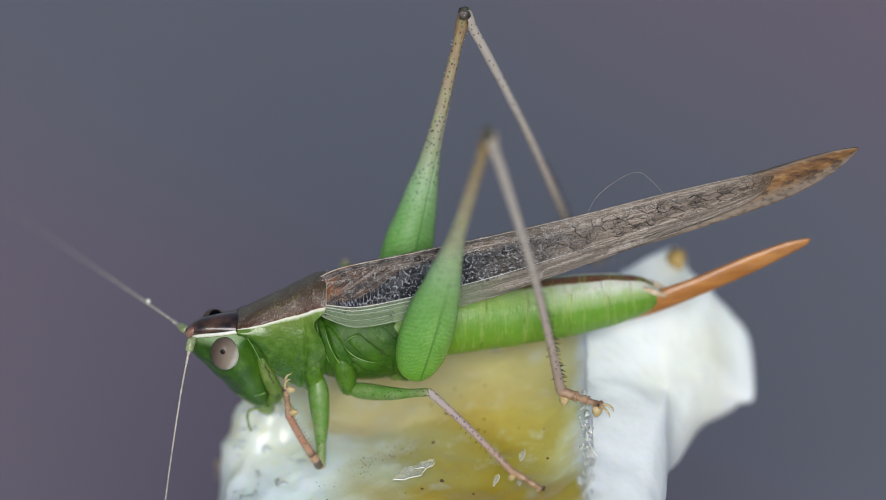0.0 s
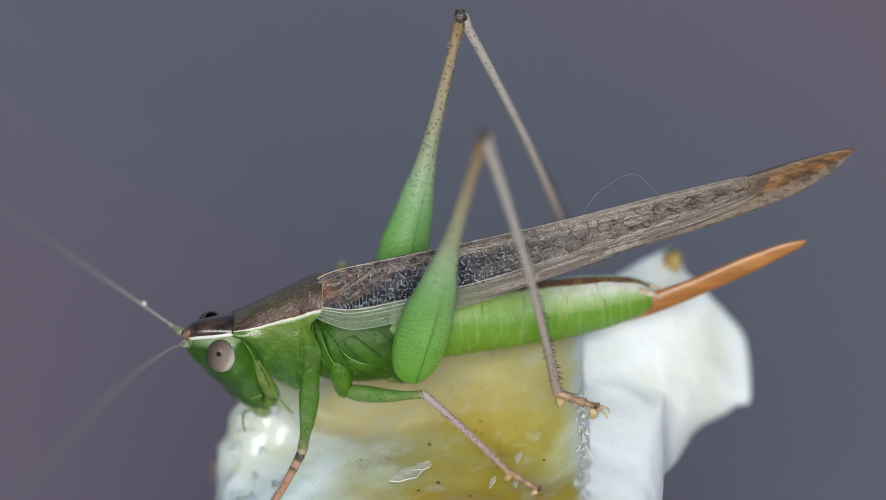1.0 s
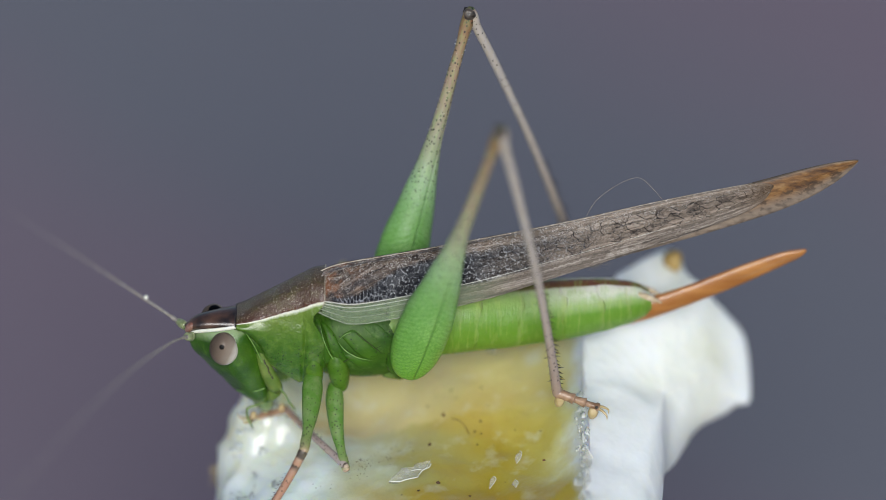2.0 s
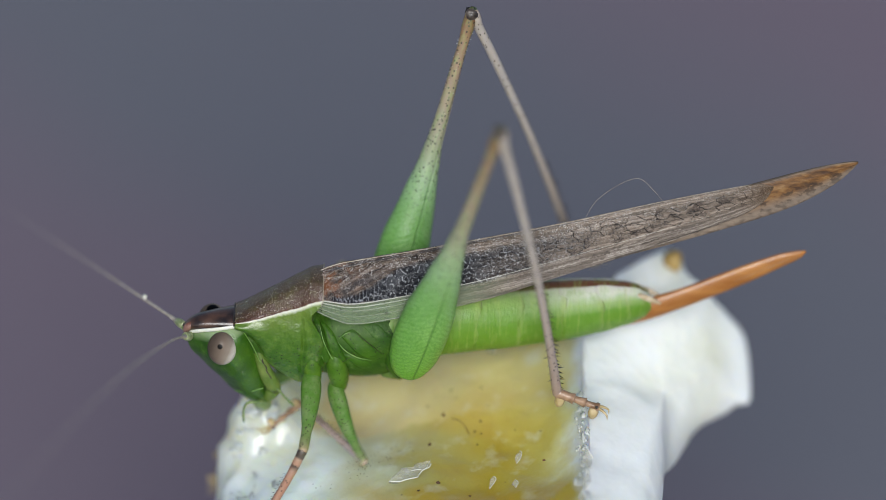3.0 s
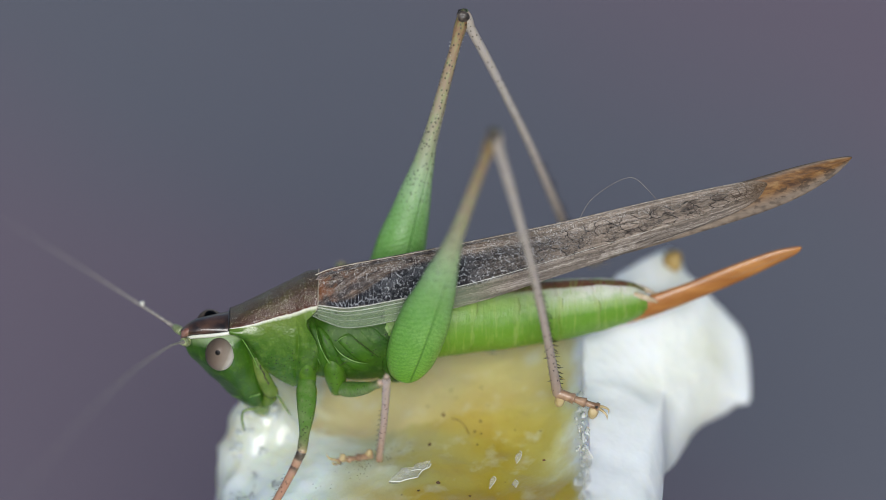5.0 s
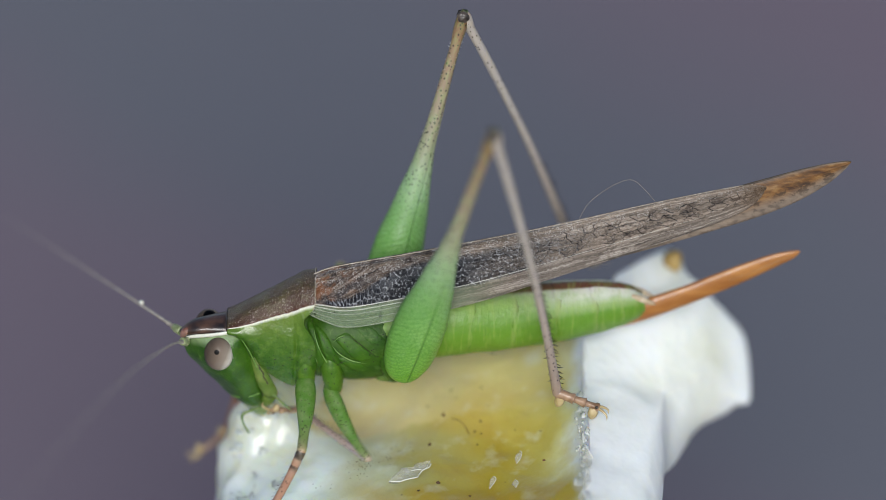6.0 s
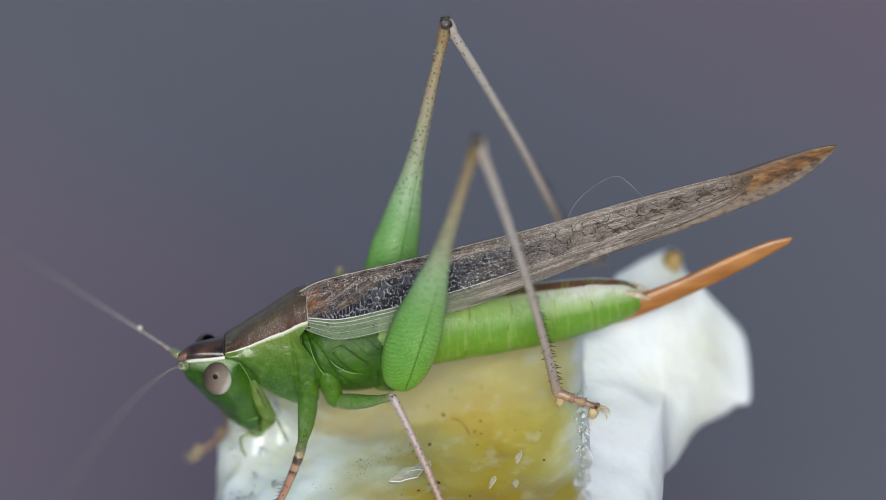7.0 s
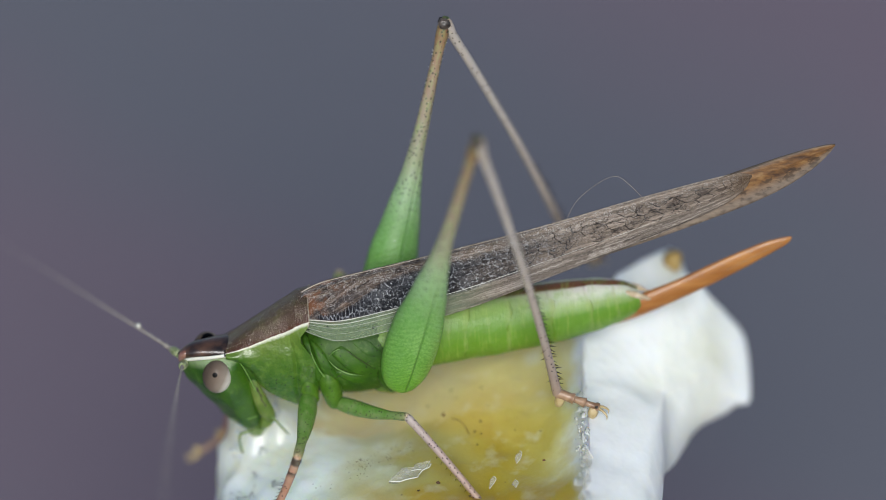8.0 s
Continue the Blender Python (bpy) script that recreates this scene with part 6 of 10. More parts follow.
    walk(antenna_far, [
        (0, droop((-10.75, 0.11, -4.22), (-15.70, 7.07, -5.21))), (0.2, droop((-10.75, 0.11, -4.22), (-15.70, 7.07, -5.20))),
        (0.3, droop((-10.74, 0.11, -4.22), (-15.70, 7.07, -5.19))), (0.4, droop((-10.74, 0.11, -4.21), (-15.70, 7.07, -5.18))),
        (0.5, droop((-10.74, 0.11, -4.21), (-15.70, 7.07, -5.17))), (1, droop((-10.74, 0.11, -4.22), (-15.72, 7.06, -5.15))),
        (1.1, droop((-10.74, 0.11, -4.22), (-15.72, 7.06, -5.15))), (1.2, droop((-10.62, 0.11, -4.28), (-15.71, 6.99, -5.10))),
        (1.3, droop((-10.61, 0.11, -4.35), (-15.69, 6.99, -5.20))), (1.4, droop((-10.58, 0.11, -4.41), (-15.65, 6.99, -5.38))),
        (1.5, droop((-10.55, 0.11, -4.38), (-15.60, 6.97, -5.55))), (1.6, droop((-10.55, 0.11, -4.38), (-15.60, 6.97, -5.57))),
        (1.7, droop((-10.56, 0.11, -4.39), (-15.59, 6.97, -5.58))), (2.2, droop((-10.58, 0.11, -4.41), (-15.59, 6.99, -5.62))),
        (2.8, droop((-10.61, 0.11, -4.43), (-15.60, 7.00, -5.66))), (2.9, droop((-10.62, 0.11, -4.43), (-15.60, 7.01, -5.67))),
        (3, droop((-10.62, 0.11, -4.43), (-15.60, 7.01, -5.67))), (3.1, droop((-10.62, 0.11, -4.44), (-15.59, 7.01, -5.68))),
        (3.2, droop((-10.62, 0.11, -4.44), (-15.59, 7.02, -5.69))), (3.3, droop((-10.62, 0.11, -4.45), (-15.58, 7.02, -5.69))),
        (3.4, droop((-10.62, 0.11, -4.45), (-15.57, 7.02, -5.69))), (3.5, droop((-10.62, 0.11, -4.46), (-15.57, 7.03, -5.71))),
        (3.6, droop((-10.61, 0.11, -4.46), (-15.57, 7.02, -5.69))), (3.7, droop((-10.60, 0.11, -4.45), (-15.57, 7.03, -5.62))),
        (3.8, droop((-10.59, 0.11, -4.44), (-15.57, 7.03, -5.55))), (3.9, droop((-10.59, 0.11, -4.42), (-15.58, 7.03, -5.49))),
        (4, droop((-10.59, 0.11, -4.41), (-15.59, 7.02, -5.47))), (4.1, droop((-10.59, 0.11, -4.39), (-15.61, 7.01, -5.48))),
        (4.2, droop((-10.59, 0.11, -4.37), (-15.62, 7.00, -5.49))), (4.3, droop((-10.59, 0.11, -4.36), (-15.63, 6.98, -5.50))),
        (4.4, droop((-10.60, 0.11, -4.34), (-15.64, 6.97, -5.51))), (4.5, droop((-10.60, 0.11, -4.33), (-15.66, 6.96, -5.53))),
        (4.7, droop((-10.59, 0.11, -4.35), (-15.64, 6.96, -5.55))), (5.2, droop((-10.56, 0.11, -4.41), (-15.59, 6.98, -5.62))),
        (5.5, droop((-10.54, 0.11, -4.44), (-15.56, 6.99, -5.66))), (5.8, droop((-10.53, 0.11, -4.47), (-15.53, 7.00, -5.70))),
        (5.9, droop((-10.52, 0.11, -4.48), (-15.52, 7.00, -5.69))), (6, droop((-10.52, 0.11, -4.48), (-15.51, 7.00, -5.68))),
        (6.1, droop((-10.51, 0.11, -4.48), (-15.50, 7.01, -5.68))), (6.2, droop((-10.50, 0.11, -4.48), (-15.49, 7.01, -5.67))),
        (6.3, droop((-10.43, 0.11, -4.84), (-15.39, 7.04, -6.01))), (6.4, droop((-10.21, 0.11, -5.03), (-15.33, 6.94, -6.10))),
        (6.5, droop((-10.29, 0.11, -5.18), (-15.35, 7.00, -6.07))), (6.6, droop((-10.42, 0.11, -4.97), (-15.36, 7.05, -6.13))),
        (6.7, droop((-10.42, 0.11, -4.90), (-15.41, 7.02, -5.99))), (6.8, droop((-10.43, 0.11, -4.82), (-15.47, 7.00, -5.87))),
        (6.9, droop((-10.44, 0.11, -4.74), (-15.52, 6.97, -5.73))), (7, droop((-10.44, 0.11, -4.66), (-15.58, 6.94, -5.60))),
        (7.1, droop((-10.45, 0.11, -4.62), (-15.60, 6.93, -5.52))), (7.3, droop((-10.45, 0.11, -4.53), (-15.64, 6.91, -5.38))),
        (7.5, droop((-10.45, 0.11, -4.45), (-15.68, 6.89, -5.24))), (7.8, droop((-10.45, 0.11, -4.45), (-15.68, 6.89, -5.26))),
        (8, droop((-10.46, 0.11, -4.44), (-15.68, 6.89, -5.27))),
    ])
    walk(near_mid[0], [
        (0, aim((-3.98, -0.61, -6.70), (-0.73, -2.07, -5.75))), (0.2, aim((-3.98, -0.61, -6.70), (-0.75, -2.11, -5.73))),
        (0.3, aim((-3.98, -0.61, -6.70), (-0.76, -2.13, -5.72))), (0.4, aim((-3.98, -0.61, -6.70), (-0.77, -2.15, -5.70))),
        (0.5, aim((-3.98, -0.61, -6.70), (-0.78, -2.17, -5.69))), (1, aim((-3.98, -0.61, -6.70), (-0.78, -2.16, -5.69))),
        (1.1, aim((-3.98, -0.61, -6.70), (-0.78, -2.16, -5.69))), (1.2, aim((-3.98, -0.61, -6.70), (-0.62, -1.84, -5.79))),
        (1.3, aim((-3.98, -0.61, -6.70), (-1.10, -2.32, -4.98))), (1.4, aim((-3.98, -0.61, -6.70), (-2.17, -2.69, -4.00))),
        (1.5, aim((-4.34, -0.61, -6.64), (-3.40, -3.42, -8.73))), (1.6, aim((-4.34, -0.61, -6.64), (-3.70, -3.46, -8.74))),
        (1.7, aim((-4.34, -0.61, -6.64), (-4.09, -3.51, -8.70))), (2.2, aim((-4.34, -0.61, -6.64), (-3.53, -3.62, -8.50))),
        (2.8, aim((-4.34, -0.61, -6.64), (-2.86, -3.78, -7.88))), (2.9, aim((-4.22, -0.61, -6.66), (-2.34, -3.74, -7.39))),
        (3, aim((-4.34, -0.61, -6.64), (-2.99, -3.60, -8.31))), (3.1, aim((-4.34, -0.61, -6.64), (-3.77, -3.46, -8.75))),
        (3.2, aim((-4.34, -0.61, -6.64), (-4.50, -3.27, -8.94))), (3.3, aim((-4.34, -0.61, -6.64), (-4.23, -3.57, -8.61))),
        (3.4, aim((-4.34, -0.61, -6.64), (-3.79, -3.61, -8.55))), (3.5, aim((-4.34, -0.61, -6.64), (-2.71, -3.70, -7.92))),
        (3.6, aim((-4.03, -0.61, -6.69), (-1.65, -3.39, -6.76))), (3.7, aim((-3.98, -0.61, -6.70), (-1.90, -2.46, -4.04))),
        (3.8, aim((-3.98, -0.61, -6.70), (-2.29, -2.27, -3.62))), (3.9, aim((-3.98, -0.61, -6.70), (-2.33, -2.02, -3.46))),
        (4, aim((-3.98, -0.61, -6.70), (-2.24, -2.13, -3.57))), (4.1, aim((-3.98, -0.61, -6.70), (-2.08, -2.27, -3.76))),
        (4.2, aim((-3.98, -0.61, -6.70), (-2.06, -2.30, -3.79))), (4.3, aim((-3.98, -0.61, -6.70), (-2.04, -2.33, -3.83))),
        (4.4, aim((-3.98, -0.61, -6.70), (-2.02, -2.36, -3.86))), (4.5, aim((-3.98, -0.61, -6.70), (-2.00, -2.38, -3.90))),
        (4.7, aim((-3.98, -0.61, -6.70), (-1.98, -2.39, -3.92))), (5.2, aim((-3.98, -0.61, -6.70), (-2.42, -3.70, -5.21))),
        (5.5, aim((-4.34, -0.61, -6.64), (-3.41, -3.89, -7.98))), (5.8, aim((-4.34, -0.61, -6.64), (-4.05, -3.39, -8.84))),
        (5.9, aim((-4.34, -0.61, -6.64), (-3.65, -3.82, -8.21))), (6, aim((-4.34, -0.61, -6.64), (-2.65, -3.64, -7.98))),
        (6.1, aim((-4.28, -0.61, -6.65), (-1.91, -3.38, -7.59))), (6.2, aim((-4.30, -0.61, -6.65), (-1.97, -3.39, -7.67))),
        (6.3, aim((-4.07, -0.61, -6.69), (-1.84, -3.53, -6.89))), (6.4, aim((-3.98, -0.61, -6.70), (-1.50, -2.64, -4.67))),
        (6.5, aim((-3.98, -0.61, -6.70), (-1.89, -2.16, -3.84))), (6.6, aim((-3.98, -0.61, -6.70), (-2.38, -2.17, -3.50))),
        (6.7, aim((-3.98, -0.61, -6.70), (-2.44, -2.08, -3.42))), (6.8, aim((-3.98, -0.61, -6.70), (-2.37, -1.91, -3.38))),
        (6.9, aim((-3.98, -0.61, -6.70), (-1.38, -2.72, -4.97))), (7, aim((-3.98, -0.61, -6.70), (-1.59, -2.89, -4.86))),
        (7.1, aim((-3.98, -0.61, -6.70), (-1.11, -2.73, -5.71))), (7.3, aim((-3.98, -0.61, -6.70), (-1.10, -2.79, -6.01))),
        (7.5, aim((-3.98, -0.61, -6.70), (-1.01, -2.70, -6.16))), (7.8, aim((-3.98, -0.61, -6.70), (-1.02, -2.69, -6.08))),
        (8, aim((-3.98, -0.61, -6.70), (-1.05, -2.72, -5.96))),
    ])
    walk(near_mid[1], [
        (0, aim((-0.73, -2.07, -5.75), (2.60, -5.33, -7.30))), (0.2, aim((-0.75, -2.11, -5.73), (2.60, -5.35, -7.24))),
        (0.3, aim((-0.76, -2.13, -5.72), (2.60, -5.37, -7.22))), (0.4, aim((-0.77, -2.15, -5.70), (2.60, -5.38, -7.19))),
        (0.5, aim((-0.78, -2.17, -5.69), (2.60, -5.39, -7.16))), (1, aim((-0.78, -2.16, -5.69), (2.61, -5.39, -7.16))),
        (1.1, aim((-0.78, -2.16, -5.69), (2.61, -5.39, -7.16))), (1.2, aim((-0.62, -1.84, -5.79), (2.43, -5.53, -6.79))),
        (1.3, aim((-1.10, -2.32, -4.98), (0.70, -6.73, -6.15))), (1.4, aim((-2.17, -2.69, -4.00), (-2.35, -7.56, -4.49))),
        (1.5, aim((-3.40, -3.42, -8.73), (-6.13, 0.65, -9.04))), (1.6, aim((-3.70, -3.46, -8.74), (-6.42, 0.61, -8.83))),
        (1.7, aim((-4.09, -3.51, -8.70), (-6.48, 0.74, -9.19))), (2.2, aim((-3.53, -3.62, -8.50), (-6.28, 0.44, -8.61))),
        (2.8, aim((-2.86, -3.78, -7.88), (-6.11, -0.11, -7.92))), (2.9, aim((-2.34, -3.74, -7.39), (-6.06, -0.60, -7.97))),
        (3, aim((-2.99, -3.60, -8.31), (-5.64, 0.52, -8.51))), (3.1, aim((-3.77, -3.46, -8.75), (-6.20, 0.79, -8.80))),
        (3.2, aim((-4.50, -3.27, -8.94), (-6.49, 1.21, -9.11))), (3.3, aim((-4.23, -3.57, -8.61), (-6.61, 0.71, -8.47))),
        (3.4, aim((-3.79, -3.61, -8.55), (-6.13, 0.69, -8.58))), (3.5, aim((-2.71, -3.70, -7.92), (-6.04, -0.11, -8.00))),
        (3.6, aim((-1.65, -3.39, -6.76), (-5.65, -0.75, -7.78))), (3.7, aim((-1.90, -2.46, -4.04), (-4.26, -2.81, -8.32))),
        (3.8, aim((-2.29, -2.27, -3.62), (-2.86, -2.94, -8.44))), (3.9, aim((-2.33, -2.02, -3.46), (-2.61, -3.24, -8.19))),
        (4, aim((-2.24, -2.13, -3.57), (-2.03, -4.28, -7.97))), (4.1, aim((-2.08, -2.27, -3.76), (-1.66, -4.36, -8.18))),
        (4.2, aim((-2.06, -2.30, -3.79), (-1.57, -4.29, -8.25))), (4.3, aim((-2.04, -2.33, -3.83), (-1.48, -4.22, -8.31))),
        (4.4, aim((-2.02, -2.36, -3.86), (-1.39, -4.16, -8.37))), (4.5, aim((-2.00, -2.38, -3.90), (-1.30, -4.11, -8.43))),
        (4.7, aim((-1.98, -2.39, -3.92), (-1.25, -3.96, -8.50))), (5.2, aim((-2.42, -3.70, -5.21), (-4.27, -1.02, -8.86))),
        (5.5, aim((-3.41, -3.89, -7.98), (-5.88, 0.30, -8.52))), (5.8, aim((-4.05, -3.39, -8.84), (-6.14, 1.03, -9.16))),
        (5.9, aim((-3.65, -3.82, -8.21), (-5.97, 0.49, -8.53))), (6, aim((-2.65, -3.64, -7.98), (-5.49, 0.32, -8.50))),
        (6.1, aim((-1.91, -3.38, -7.59), (-5.69, -0.30, -8.05))), (6.2, aim((-1.97, -3.39, -7.67), (-5.81, -0.35, -7.47))),
        (6.3, aim((-1.84, -3.53, -6.89), (-5.67, -0.56, -7.63))), (6.4, aim((-1.50, -2.64, -4.67), (-4.70, -2.28, -8.36))),
        (6.5, aim((-1.89, -2.16, -3.84), (-3.98, -2.40, -8.27))), (6.6, aim((-2.38, -2.17, -3.50), (-3.38, -2.75, -8.27))),
        (6.7, aim((-2.44, -2.08, -3.42), (-2.93, -3.21, -8.16))), (6.8, aim((-2.37, -1.91, -3.38), (-2.35, -5.67, -6.54))),
        (6.9, aim((-1.38, -2.72, -4.97), (-0.26, -7.17, -6.69))), (7, aim((-1.59, -2.89, -4.86), (0.33, -5.71, -8.37))),
        (7.1, aim((-1.11, -2.73, -5.71), (1.57, -6.27, -7.78))), (7.3, aim((-1.10, -2.79, -6.01), (1.55, -6.31, -8.16))),
        (7.5, aim((-1.01, -2.70, -6.16), (1.78, -6.01, -8.44))), (7.8, aim((-1.02, -2.69, -6.08), (1.94, -5.67, -8.60))),
        (8, aim((-1.05, -2.72, -5.96), (2.02, -5.39, -8.69))),
    ])
    walk(near_mid[2], [
        (0, aim((2.60, -5.33, -7.30), (3.94, -5.43, -8.26))), (0.2, aim((2.60, -5.35, -7.24), (3.93, -5.45, -8.21))),
        (0.3, aim((2.60, -5.37, -7.22), (3.93, -5.45, -8.18))), (0.4, aim((2.60, -5.38, -7.19), (3.93, -5.46, -8.16))),
        (0.5, aim((2.60, -5.39, -7.16), (3.93, -5.47, -8.13))), (1, aim((2.61, -5.39, -7.16), (3.94, -5.46, -8.13))),
        (1.1, aim((2.61, -5.39, -7.16), (3.94, -5.46, -8.13))), (1.2, aim((2.43, -5.53, -6.79), (3.69, -5.79, -7.83))),
        (1.3, aim((0.70, -6.73, -6.15), (1.52, -6.05, -7.41))), (1.4, aim((-2.35, -7.56, -4.49), (-2.75, -6.91, -5.96))),
        (1.5, aim((-6.13, 0.65, -9.04), (-7.33, -0.48, -9.13))), (1.6, aim((-6.42, 0.61, -8.83), (-7.95, -0.00, -8.78))),
        (1.7, aim((-6.48, 0.74, -9.19), (-7.96, 0.13, -8.79))), (2.2, aim((-6.28, 0.44, -8.61), (-7.64, -0.50, -8.67))),
        (2.8, aim((-6.11, -0.11, -7.92), (-7.49, -1.00, -7.73))), (2.9, aim((-6.06, -0.60, -7.97), (-7.61, -1.17, -7.87))),
        (3, aim((-5.64, 0.52, -8.51), (-6.89, -0.29, -9.23))), (3.1, aim((-6.20, 0.79, -8.80), (-7.59, -0.07, -9.01))),
        (3.2, aim((-6.49, 1.21, -9.11), (-7.74, 0.14, -8.99))), (3.3, aim((-6.61, 0.71, -8.47), (-7.87, -0.15, -9.09))),
        (3.4, aim((-6.13, 0.69, -8.58), (-7.69, 0.14, -8.68))), (3.5, aim((-6.04, -0.11, -8.00), (-7.38, -1.07, -8.07))),
        (3.6, aim((-5.65, -0.75, -7.78), (-6.92, -1.52, -7.06))), (3.7, aim((-4.26, -2.81, -8.32), (-5.00, -4.23, -7.91))),
        (3.8, aim((-2.86, -2.94, -8.44), (-4.23, -3.86, -8.38))), (3.9, aim((-2.61, -3.24, -8.19), (-4.13, -3.87, -8.15))),
        (4, aim((-2.03, -4.28, -7.97), (-3.49, -5.05, -7.96))), (4.1, aim((-1.66, -4.36, -8.18), (-3.16, -5.04, -8.21))),
        (4.2, aim((-1.57, -4.29, -8.25), (-3.07, -4.98, -8.28))), (4.3, aim((-1.48, -4.22, -8.31), (-2.98, -4.91, -8.34))),
        (4.4, aim((-1.39, -4.16, -8.37), (-2.89, -4.85, -8.40))), (4.5, aim((-1.30, -4.11, -8.43), (-2.80, -4.80, -8.46))),
        (4.7, aim((-1.25, -3.96, -8.50), (-2.71, -4.71, -8.53))), (5.2, aim((-4.27, -1.02, -8.86), (-5.51, -1.95, -8.29))),
        (5.5, aim((-5.88, 0.30, -8.52), (-7.39, -0.36, -8.50))), (5.8, aim((-6.14, 1.03, -9.16), (-7.40, -0.03, -9.11))),
        (5.9, aim((-5.97, 0.49, -8.53), (-7.04, -0.57, -7.85))), (6, aim((-5.49, 0.32, -8.50), (-6.68, -0.65, -7.89))),
        (6.1, aim((-5.69, -0.30, -8.05), (-6.91, -1.33, -7.63))), (6.2, aim((-5.81, -0.35, -7.47), (-6.91, -1.46, -6.95))),
        (6.3, aim((-5.67, -0.56, -7.63), (-6.63, -1.53, -6.71))), (6.4, aim((-4.70, -2.28, -8.36), (-5.32, -3.68, -7.74))),
        (6.5, aim((-3.98, -2.40, -8.27), (-5.19, -3.47, -7.89))), (6.6, aim((-3.38, -2.75, -8.27), (-4.81, -3.50, -7.92))),
        (6.7, aim((-2.93, -3.21, -8.16), (-4.37, -3.95, -7.85))), (6.8, aim((-2.35, -5.67, -6.54), (-3.17, -4.95, -7.78))),
        (6.9, aim((-0.26, -7.17, -6.69), (0.27, -7.18, -8.25))), (7, aim((0.33, -5.71, -8.37), (1.26, -7.01, -8.80))),
        (7.1, aim((1.57, -6.27, -7.78), (2.65, -7.49, -8.05))), (7.3, aim((1.55, -6.31, -8.16), (2.73, -7.40, -8.55))),
        (7.5, aim((1.78, -6.01, -8.44), (2.93, -7.16, -8.73))), (7.8, aim((1.94, -5.67, -8.60), (3.09, -6.83, -8.87))),
        (8, aim((2.02, -5.39, -8.69), (3.12, -6.60, -8.88))),
    ])
